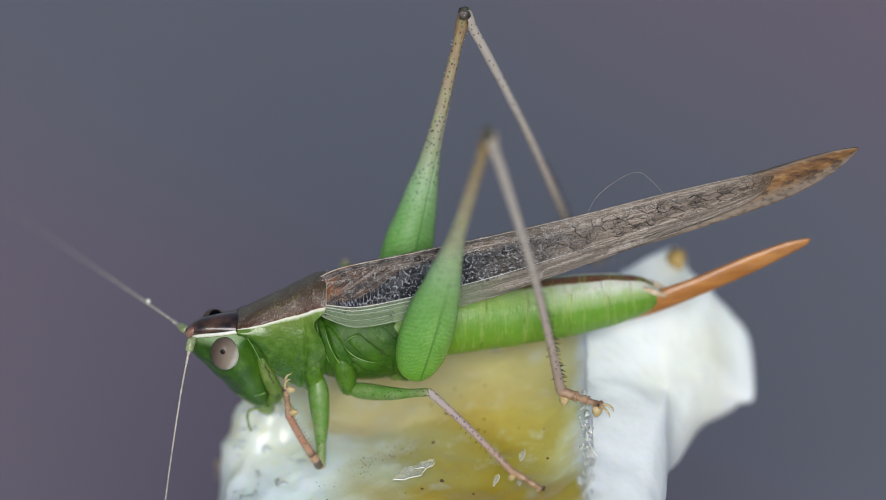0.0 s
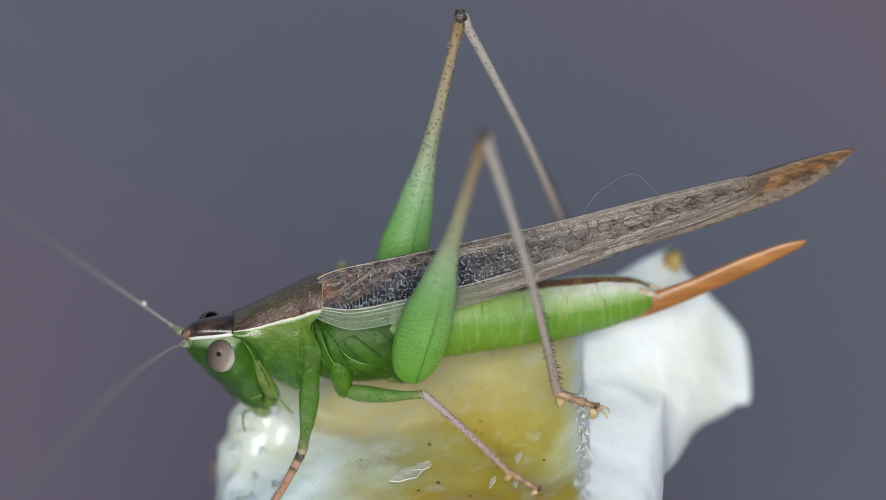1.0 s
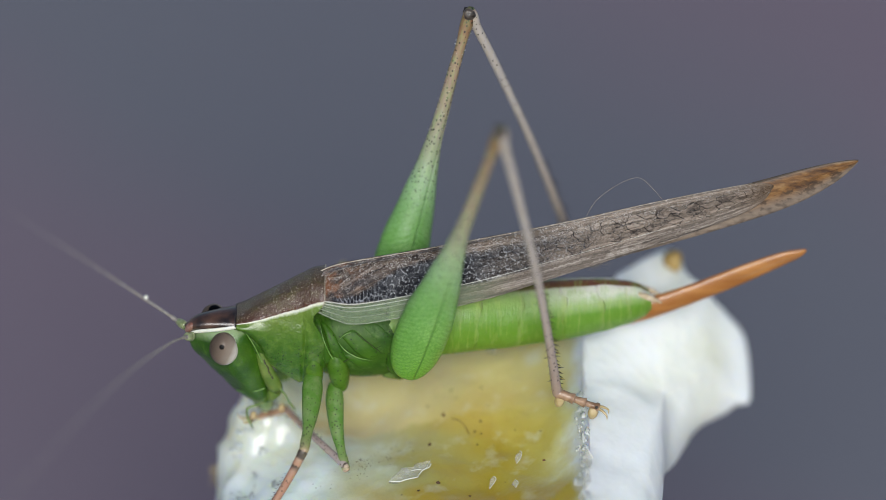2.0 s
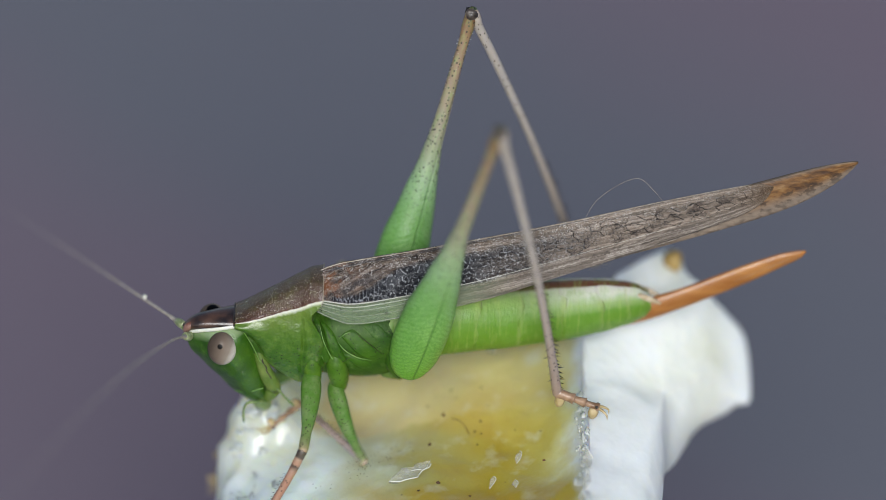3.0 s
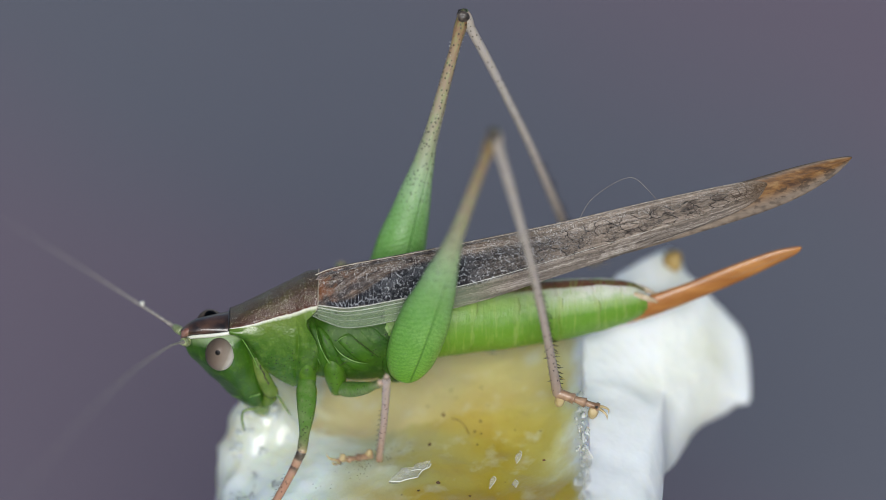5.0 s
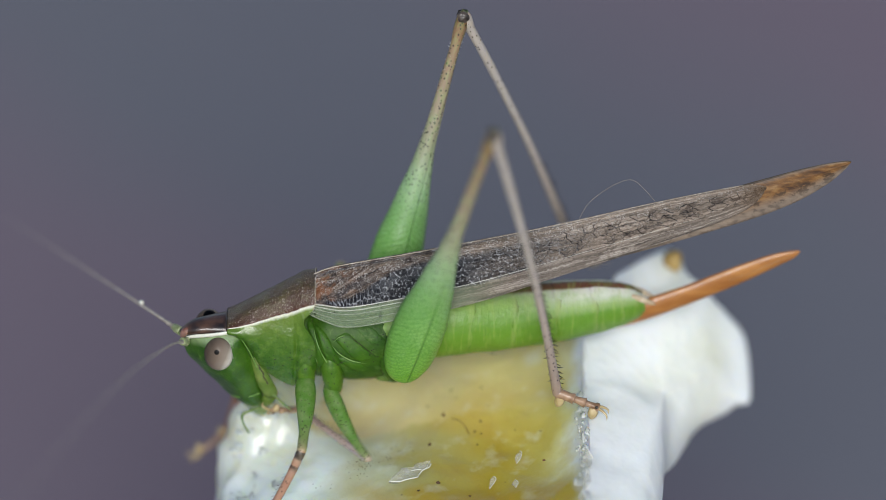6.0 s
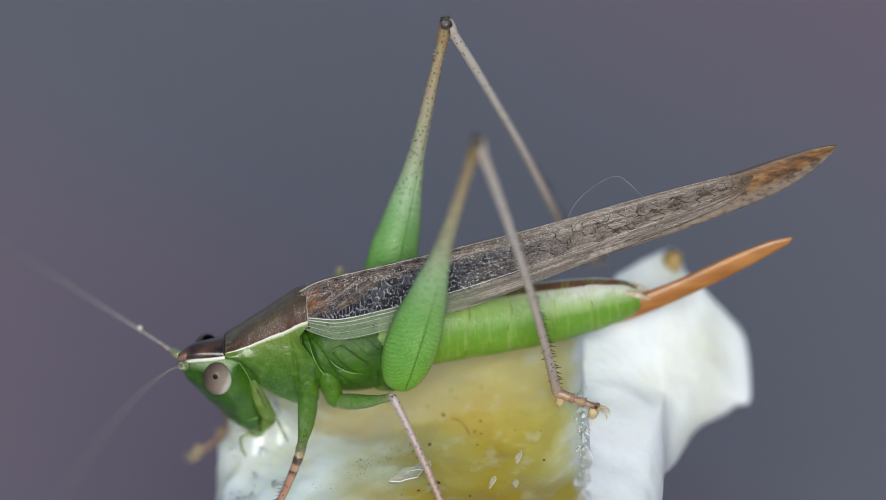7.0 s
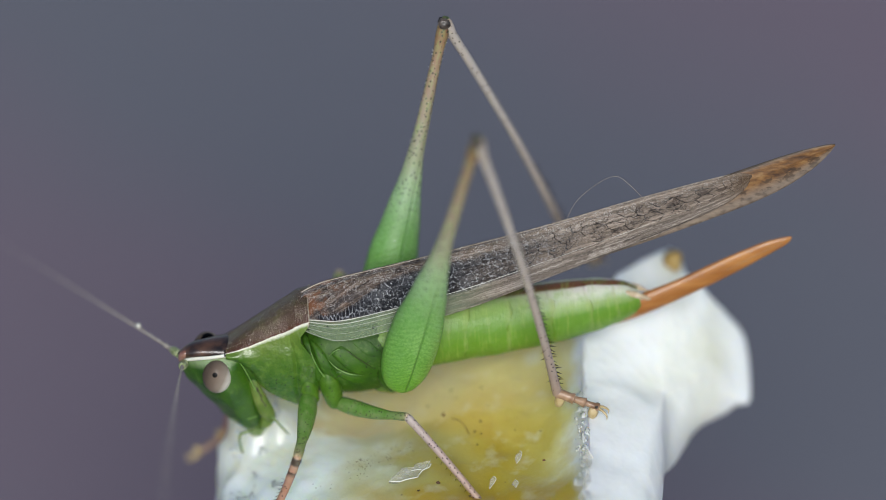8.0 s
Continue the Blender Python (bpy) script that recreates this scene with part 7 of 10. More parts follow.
    walk(near_fore[0], [
        (0, aim((-5.37, -0.74, -6.03), (-5.23, -2.32, -9.43))), (0.2, aim((-5.36, -0.74, -6.02), (-4.87, -1.52, -9.66))),
        (0.3, aim((-5.36, -0.74, -6.02), (-5.08, -4.43, -5.37))), (0.4, aim((-5.50, -0.74, -6.12), (-5.76, -4.35, -7.00))),
        (0.5, aim((-5.49, -0.74, -6.12), (-5.75, -4.35, -7.01))), (1, aim((-5.50, -0.74, -6.12), (-5.75, -4.35, -7.00))),
        (1.1, aim((-5.50, -0.74, -6.12), (-5.75, -4.35, -7.00))), (1.2, aim((-5.47, -0.74, -6.09), (-5.73, -4.35, -7.00))),
        (1.3, aim((-5.42, -0.74, -6.11), (-5.68, -4.34, -7.05))), (1.4, aim((-5.33, -0.74, -6.09), (-5.60, -4.29, -7.18))),
        (1.5, aim((-5.24, -0.74, -6.07), (-5.53, -4.23, -7.33))), (1.6, aim((-5.24, -0.74, -6.07), (-5.52, -4.23, -7.32))),
        (1.7, aim((-5.23, -0.74, -6.06), (-5.51, -4.23, -7.32))), (2.2, aim((-5.25, -0.74, -6.06), (-5.51, -4.22, -7.33))),
        (2.8, aim((-5.26, -0.74, -6.05), (-5.50, -4.22, -7.34))), (2.9, aim((-5.27, -0.74, -6.05), (-5.50, -4.21, -7.35))),
        (3, aim((-5.27, -0.74, -6.05), (-5.50, -4.21, -7.35))), (3.1, aim((-5.26, -0.74, -6.04), (-5.49, -4.21, -7.35))),
        (3.2, aim((-5.26, -0.74, -6.04), (-5.49, -4.21, -7.35))), (3.3, aim((-5.25, -0.74, -6.04), (-5.48, -4.21, -7.36))),
        (3.4, aim((-5.25, -0.74, -6.04), (-5.47, -4.21, -7.36))), (3.5, aim((-5.24, -0.74, -6.03), (-5.47, -4.20, -7.36))),
        (3.6, aim((-5.25, -0.74, -6.04), (-5.46, -4.22, -7.33))), (3.7, aim((-5.27, -0.74, -6.05), (-5.47, -4.25, -7.26))),
        (3.8, aim((-5.29, -0.74, -6.07), (-5.47, -4.28, -7.20))), (3.9, aim((-5.32, -0.74, -6.09), (-5.48, -4.31, -7.14))),
        (4, aim((-5.34, -0.74, -6.10), (-5.49, -4.32, -7.11))), (4.1, aim((-5.35, -0.74, -6.09), (-5.50, -4.32, -7.11))),
        (4.2, aim((-5.36, -0.74, -6.09), (-5.50, -4.32, -7.10))), (4.3, aim((-5.36, -0.74, -6.08), (-5.51, -4.32, -7.09))),
        (4.4, aim((-5.37, -0.74, -6.07), (-5.52, -4.32, -7.09))), (4.5, aim((-5.38, -0.74, -6.06), (-5.52, -4.32, -7.08))),
        (4.7, aim((-5.38, -0.74, -6.07), (-5.50, -4.32, -7.09))), (5.2, aim((-5.37, -0.74, -6.07), (-5.44, -4.31, -7.11))),
        (5.5, aim((-5.36, -0.74, -6.07), (-5.40, -4.31, -7.12))), (5.8, aim((-5.36, -0.74, -6.07), (-5.36, -4.31, -7.13))),
        (5.9, aim((-5.34, -0.74, -6.07), (-5.35, -4.31, -7.13))), (6, aim((-5.31, -0.74, -6.07), (-5.35, -4.31, -7.12))),
        (6.1, aim((-5.29, -0.74, -6.07), (-5.34, -4.31, -7.12))), (6.2, aim((-5.27, -0.74, -6.06), (-5.33, -4.31, -7.11))),
        (6.3, aim((-5.20, -0.74, -6.13), (-5.30, -4.39, -6.90))), (6.4, aim((-5.25, -0.74, -6.17), (-5.33, -4.45, -6.60))),
        (6.5, aim((-5.20, -0.74, -6.20), (-5.34, -4.46, -6.59))), (6.6, aim((-5.17, -0.74, -6.22), (-5.36, -4.46, -6.59))),
        (6.7, aim((-5.16, -0.74, -6.21), (-5.39, -4.46, -6.58))), (6.8, aim((-5.15, -0.74, -6.21), (-5.41, -4.45, -6.57))),
        (6.9, aim((-5.14, -0.74, -6.20), (-5.43, -4.45, -6.57))), (7, aim((-5.13, -0.74, -6.19), (-5.45, -4.45, -6.56))),
        (7.1, aim((-5.12, -0.74, -6.18), (-5.46, -4.45, -6.56))), (7.3, aim((-5.12, -0.74, -6.16), (-5.48, -4.45, -6.54))),
        (7.5, aim((-5.12, -0.74, -6.14), (-5.49, -4.44, -6.52))), (7.8, aim((-5.12, -0.74, -6.15), (-5.52, -4.44, -6.54))),
        (8, aim((-5.12, -0.74, -6.16), (-5.53, -4.44, -6.55))),
    ])
    walk(near_fore[1], [
        (0, aim((-5.23, -2.32, -9.43), (-6.49, -2.41, -6.71))), (0.2, aim((-4.87, -1.52, -9.66), (-6.00, -1.65, -6.88))),
        (0.3, aim((-5.08, -4.43, -5.37), (-7.11, -4.93, -7.53))), (0.4, aim((-5.76, -4.35, -7.00), (-7.18, -5.07, -9.52))),
        (0.5, aim((-5.75, -4.35, -7.01), (-7.17, -5.06, -9.53))), (1, aim((-5.75, -4.35, -7.00), (-7.17, -5.06, -9.52))),
        (1.1, aim((-5.75, -4.35, -7.00), (-7.17, -5.06, -9.52))), (1.2, aim((-5.73, -4.35, -7.00), (-7.15, -5.10, -9.50))),
        (1.3, aim((-5.68, -4.34, -7.05), (-7.09, -5.15, -9.55))), (1.4, aim((-5.60, -4.29, -7.18), (-7.00, -5.17, -9.66))),
        (1.5, aim((-5.53, -4.23, -7.33), (-6.91, -5.19, -9.79))), (1.6, aim((-5.52, -4.23, -7.32), (-6.90, -5.19, -9.79))),
        (1.7, aim((-5.51, -4.23, -7.32), (-6.89, -5.19, -9.79))), (2.2, aim((-5.51, -4.22, -7.33), (-6.87, -5.19, -9.80))),
        (2.8, aim((-5.50, -4.22, -7.34), (-6.85, -5.19, -9.82))), (2.9, aim((-5.50, -4.21, -7.35), (-6.85, -5.19, -9.82))),
        (3, aim((-5.50, -4.21, -7.35), (-6.84, -5.19, -9.82))), (3.1, aim((-5.49, -4.21, -7.35), (-6.83, -5.19, -9.83))),
        (3.2, aim((-5.49, -4.21, -7.35), (-6.83, -5.19, -9.83))), (3.3, aim((-5.48, -4.21, -7.36), (-6.82, -5.19, -9.83))),
        (3.4, aim((-5.47, -4.21, -7.36), (-6.81, -5.19, -9.84))), (3.5, aim((-5.47, -4.20, -7.36), (-6.80, -5.19, -9.84))),
        (3.6, aim((-5.46, -4.22, -7.33), (-6.80, -5.18, -9.82))), (3.7, aim((-5.47, -4.25, -7.26), (-6.81, -5.18, -9.76))),
        (3.8, aim((-5.47, -4.28, -7.20), (-6.83, -5.17, -9.70))), (3.9, aim((-5.48, -4.31, -7.14), (-6.85, -5.17, -9.65))),
        (4, aim((-5.49, -4.32, -7.11), (-6.86, -5.16, -9.63))), (4.1, aim((-5.50, -4.32, -7.11), (-6.86, -5.14, -9.63))),
        (4.2, aim((-5.50, -4.32, -7.10), (-6.87, -5.12, -9.63))), (4.3, aim((-5.51, -4.32, -7.09), (-6.87, -5.10, -9.63))),
        (4.4, aim((-5.52, -4.32, -7.09), (-6.87, -5.08, -9.63))), (4.5, aim((-5.52, -4.32, -7.08), (-6.88, -5.06, -9.63))),
        (4.7, aim((-5.50, -4.32, -7.09), (-6.84, -5.06, -9.65))), (5.2, aim((-5.44, -4.31, -7.11), (-6.74, -5.06, -9.69))),
        (5.5, aim((-5.40, -4.31, -7.12), (-6.68, -5.07, -9.71))), (5.8, aim((-5.36, -4.31, -7.13), (-6.61, -5.07, -9.73))),
        (5.9, aim((-5.35, -4.31, -7.13), (-6.60, -5.07, -9.73))), (6, aim((-5.35, -4.31, -7.12), (-6.59, -5.07, -9.72))),
        (6.1, aim((-5.34, -4.31, -7.12), (-6.57, -5.08, -9.72))), (6.2, aim((-5.33, -4.31, -7.11), (-6.56, -5.08, -9.72))),
        (6.3, aim((-5.30, -4.39, -6.90), (-6.55, -5.04, -9.53))), (6.4, aim((-5.33, -4.45, -6.60), (-6.61, -5.00, -9.24))),
        (6.5, aim((-5.34, -4.46, -6.59), (-6.60, -4.91, -9.26))), (6.6, aim((-5.36, -4.46, -6.59), (-6.61, -4.88, -9.26))),
        (6.7, aim((-5.39, -4.46, -6.58), (-6.62, -4.85, -9.27))), (6.8, aim((-5.41, -4.45, -6.57), (-6.62, -4.82, -9.27))),
        (6.9, aim((-5.43, -4.45, -6.57), (-6.63, -4.79, -9.28))), (7, aim((-5.45, -4.45, -6.56), (-6.64, -4.76, -9.28))),
        (7.1, aim((-5.46, -4.45, -6.56), (-6.65, -4.74, -9.28))), (7.3, aim((-5.48, -4.45, -6.54), (-6.66, -4.72, -9.27))),
        (7.5, aim((-5.49, -4.44, -6.52), (-6.67, -4.69, -9.25))), (7.8, aim((-5.52, -4.44, -6.54), (-6.67, -4.64, -9.28))),
        (8, aim((-5.53, -4.44, -6.55), (-6.68, -4.61, -9.30))),
    ])
    walk(near_fore[2], [
        (0, aim((-6.49, -2.41, -6.71), (-6.61, -2.22, -5.43))), (0.2, aim((-6.00, -1.65, -6.88), (-6.49, -1.69, -5.68))),
        (0.3, aim((-7.11, -4.93, -7.53), (-7.86, -5.01, -8.58))), (0.4, aim((-7.08, -5.07, -9.52), (-8.00, -4.89, -10.42))),
        (0.5, aim((-7.07, -5.06, -9.53), (-7.99, -4.87, -10.43))), (1, aim((-7.07, -5.06, -9.52), (-7.99, -4.87, -10.42))),
        (1.1, aim((-7.07, -5.06, -9.52), (-7.99, -4.87, -10.42))), (1.2, aim((-7.05, -5.10, -9.50), (-7.96, -4.92, -10.41))),
        (1.3, aim((-6.99, -5.15, -9.55), (-7.90, -4.96, -10.46))), (1.4, aim((-6.90, -5.17, -9.66), (-7.80, -4.99, -10.59))),
        (1.5, aim((-6.81, -5.19, -9.79), (-7.70, -5.01, -10.72))), (1.6, aim((-6.80, -5.19, -9.79), (-7.68, -5.01, -10.72))),
        (1.7, aim((-6.79, -5.19, -9.79), (-7.67, -5.01, -10.72))), (2.2, aim((-6.77, -5.19, -9.80), (-7.65, -5.01, -10.74))),
        (2.8, aim((-6.75, -5.19, -9.82), (-7.63, -5.01, -10.76))), (2.9, aim((-6.75, -5.19, -9.82), (-7.62, -5.01, -10.76))),
        (3, aim((-6.74, -5.19, -9.82), (-7.62, -5.01, -10.77))), (3.1, aim((-6.73, -5.19, -9.83), (-7.61, -5.01, -10.77))),
        (3.2, aim((-6.73, -5.19, -9.83), (-7.60, -5.01, -10.77))), (3.3, aim((-6.72, -5.19, -9.83), (-7.59, -5.01, -10.78))),
        (3.4, aim((-6.71, -5.19, -9.84), (-7.58, -5.01, -10.78))), (3.5, aim((-6.70, -5.19, -9.84), (-7.57, -5.01, -10.78))),
        (3.6, aim((-6.70, -5.18, -9.82), (-7.58, -5.00, -10.76))), (3.7, aim((-6.71, -5.18, -9.76), (-7.60, -5.00, -10.69))),
        (3.8, aim((-6.73, -5.17, -9.70), (-7.62, -4.99, -10.63))), (3.9, aim((-6.75, -5.17, -9.65), (-7.64, -4.99, -10.57))),
        (4, aim((-6.76, -5.16, -9.63), (-7.66, -4.97, -10.55))), (4.1, aim((-6.76, -5.14, -9.63), (-7.66, -4.95, -10.55))),
        (4.2, aim((-6.77, -5.12, -9.63), (-7.67, -4.93, -10.55))), (4.3, aim((-6.77, -5.10, -9.63), (-7.67, -4.91, -10.55))),
        (4.4, aim((-6.77, -5.08, -9.63), (-7.68, -4.89, -10.55))), (4.5, aim((-6.78, -5.06, -9.63), (-7.69, -4.87, -10.55))),
        (4.7, aim((-6.74, -5.06, -9.65), (-7.64, -4.88, -10.56))), (5.2, aim((-6.64, -5.06, -9.69), (-7.53, -4.88, -10.61))),
        (5.5, aim((-6.58, -5.07, -9.71), (-7.47, -4.88, -10.64))), (5.8, aim((-6.51, -5.07, -9.73), (-7.40, -4.89, -10.66))),
        (5.9, aim((-6.50, -5.07, -9.73), (-7.39, -4.89, -10.66))), (6, aim((-6.49, -5.07, -9.72), (-7.38, -4.89, -10.66))),
        (6.1, aim((-6.47, -5.08, -9.72), (-7.36, -4.89, -10.65))), (6.2, aim((-6.46, -5.08, -9.72), (-7.35, -4.90, -10.65))),
        (6.3, aim((-6.45, -5.04, -9.53), (-7.36, -4.86, -10.45))), (6.4, aim((-6.51, -5.00, -9.24), (-7.44, -4.82, -10.13))),
        (6.5, aim((-6.50, -4.91, -9.26), (-7.44, -4.74, -10.14))), (6.6, aim((-6.51, -4.88, -9.26), (-7.46, -4.71, -10.14))),
        (6.7, aim((-6.52, -4.85, -9.27), (-7.47, -4.68, -10.14))), (6.8, aim((-6.52, -4.82, -9.27), (-7.48, -4.65, -10.14))),
        (6.9, aim((-6.53, -4.79, -9.28), (-7.49, -4.63, -10.14))), (7, aim((-6.54, -4.76, -9.28), (-7.50, -4.60, -10.14))),
        (7.1, aim((-6.55, -4.74, -9.28), (-7.51, -4.58, -10.13))), (7.3, aim((-6.56, -4.72, -9.27), (-7.53, -4.56, -10.11))),
        (7.5, aim((-6.57, -4.69, -9.25), (-7.55, -4.53, -10.10))), (7.8, aim((-6.57, -4.64, -9.28), (-7.55, -4.49, -10.13))),
        (8, aim((-6.58, -4.61, -9.30), (-7.55, -4.47, -10.14))),
    ])
    walk(far_fore[0], [
        (0, aim((-5.61, 1.57, -6.81), (-7.88, 3.38, -9.18))), (0.2, aim((-5.61, 1.57, -6.80), (-7.84, 3.38, -9.21))),
        (0.3, aim((-5.61, 1.57, -6.80), (-7.83, 3.38, -9.21))), (0.4, aim((-5.61, 1.57, -6.79), (-7.83, 3.38, -9.21))),
        (0.5, aim((-5.60, 1.57, -6.79), (-7.82, 3.39, -9.21))), (1, aim((-5.61, 1.57, -6.79), (-7.81, 3.39, -9.22))),
        (1.1, aim((-5.61, 1.57, -6.79), (-7.80, 3.40, -9.23))), (1.2, aim((-5.58, 1.57, -6.76), (-7.78, 3.35, -9.23))),
        (1.3, aim((-5.52, 1.57, -6.79), (-7.71, 3.31, -9.29))), (1.4, aim((-5.42, 1.57, -6.77), (-7.17, 3.40, -9.54))),
        (1.5, aim((-5.31, 1.57, -6.76), (-7.03, 3.33, -9.59))), (1.6, aim((-5.31, 1.57, -6.75), (-7.64, 2.85, -9.40))),
        (1.7, aim((-5.31, 1.57, -6.75), (-7.62, 2.87, -9.40))), (2.2, aim((-5.32, 1.57, -6.74), (-7.86, 2.40, -9.37))),
        (2.8, aim((-5.33, 1.57, -6.74), (-7.99, 2.26, -9.29))), (2.9, aim((-5.33, 1.57, -6.74), (-7.97, 2.20, -9.33))),
        (3, aim((-5.34, 1.57, -6.74), (-7.84, 2.25, -9.44))), (3.1, aim((-5.33, 1.57, -6.73), (-7.83, 2.25, -9.44))),
        (3.2, aim((-5.32, 1.57, -6.73), (-7.82, 2.25, -9.45))), (3.3, aim((-5.32, 1.57, -6.73), (-7.81, 2.25, -9.45))),
        (3.4, aim((-5.31, 1.57, -6.72), (-7.80, 2.25, -9.45))), (3.5, aim((-5.31, 1.57, -6.72), (-7.79, 2.24, -9.45))),
        (3.6, aim((-5.32, 1.57, -6.73), (-7.81, 2.25, -9.44))), (3.7, aim((-5.34, 1.57, -6.74), (-7.86, 2.30, -9.41))),
        (3.8, aim((-5.37, 1.57, -6.75), (-7.89, 2.52, -9.36))), (3.9, aim((-5.41, 1.57, -6.77), (-7.90, 2.81, -9.28))),
        (4, aim((-5.43, 1.57, -6.78), (-8.18, 3.13, -8.80))), (4.1, aim((-5.44, 1.57, -6.77), (-9.01, 2.67, -7.03))),
        (4.2, aim((-5.45, 1.57, -6.77), (-9.00, 2.66, -7.30))), (4.3, aim((-5.46, 1.57, -6.76), (-9.02, 2.66, -7.22))),
        (4.4, aim((-5.47, 1.57, -6.75), (-9.04, 2.65, -7.12))), (4.5, aim((-5.48, 1.57, -6.75), (-9.04, 2.65, -7.17))),
        (4.7, aim((-5.47, 1.57, -6.75), (-9.05, 2.65, -7.10))), (5.2, aim((-5.45, 1.57, -6.75), (-9.02, 2.63, -7.22))),
        (5.5, aim((-5.44, 1.57, -6.76), (-8.21, 3.29, -8.61))), (5.8, aim((-5.43, 1.57, -6.76), (-8.06, 3.32, -8.77))),
        (5.9, aim((-5.40, 1.57, -6.76), (-8.03, 3.32, -8.78))), (6, aim((-5.38, 1.57, -6.76), (-8.00, 3.32, -8.78))),
        (6.1, aim((-5.35, 1.57, -6.76), (-7.98, 3.32, -8.78))), (6.2, aim((-5.33, 1.57, -6.76), (-7.95, 3.32, -8.79))),
        (6.3, aim((-5.23, 1.57, -6.83), (-8.08, 3.33, -8.51))), (6.4, aim((-5.26, 1.57, -6.87), (-8.33, 3.34, -8.10))),
        (6.5, aim((-5.19, 1.57, -6.91), (-8.32, 3.33, -8.01))), (6.6, aim((-5.17, 1.57, -6.92), (-8.31, 3.33, -7.99))),
        (6.7, aim((-5.17, 1.57, -6.92), (-8.31, 3.33, -7.97))), (6.8, aim((-5.16, 1.57, -6.91), (-8.30, 3.33, -7.94))),
        (6.9, aim((-5.15, 1.57, -6.90), (-8.30, 3.33, -7.92))), (7, aim((-5.15, 1.57, -6.89), (-8.30, 3.33, -7.90))),
        (7.1, aim((-5.15, 1.57, -6.88), (-8.31, 3.33, -7.88))), (7.3, aim((-5.15, 1.57, -6.86), (-8.31, 3.33, -7.84))),
        (7.5, aim((-5.15, 1.57, -6.84), (-8.32, 3.33, -7.81))), (7.8, aim((-5.15, 1.57, -6.85), (-8.32, 3.33, -7.81))),
        (8, aim((-5.15, 1.57, -6.86), (-8.32, 3.33, -7.81))),
    ])
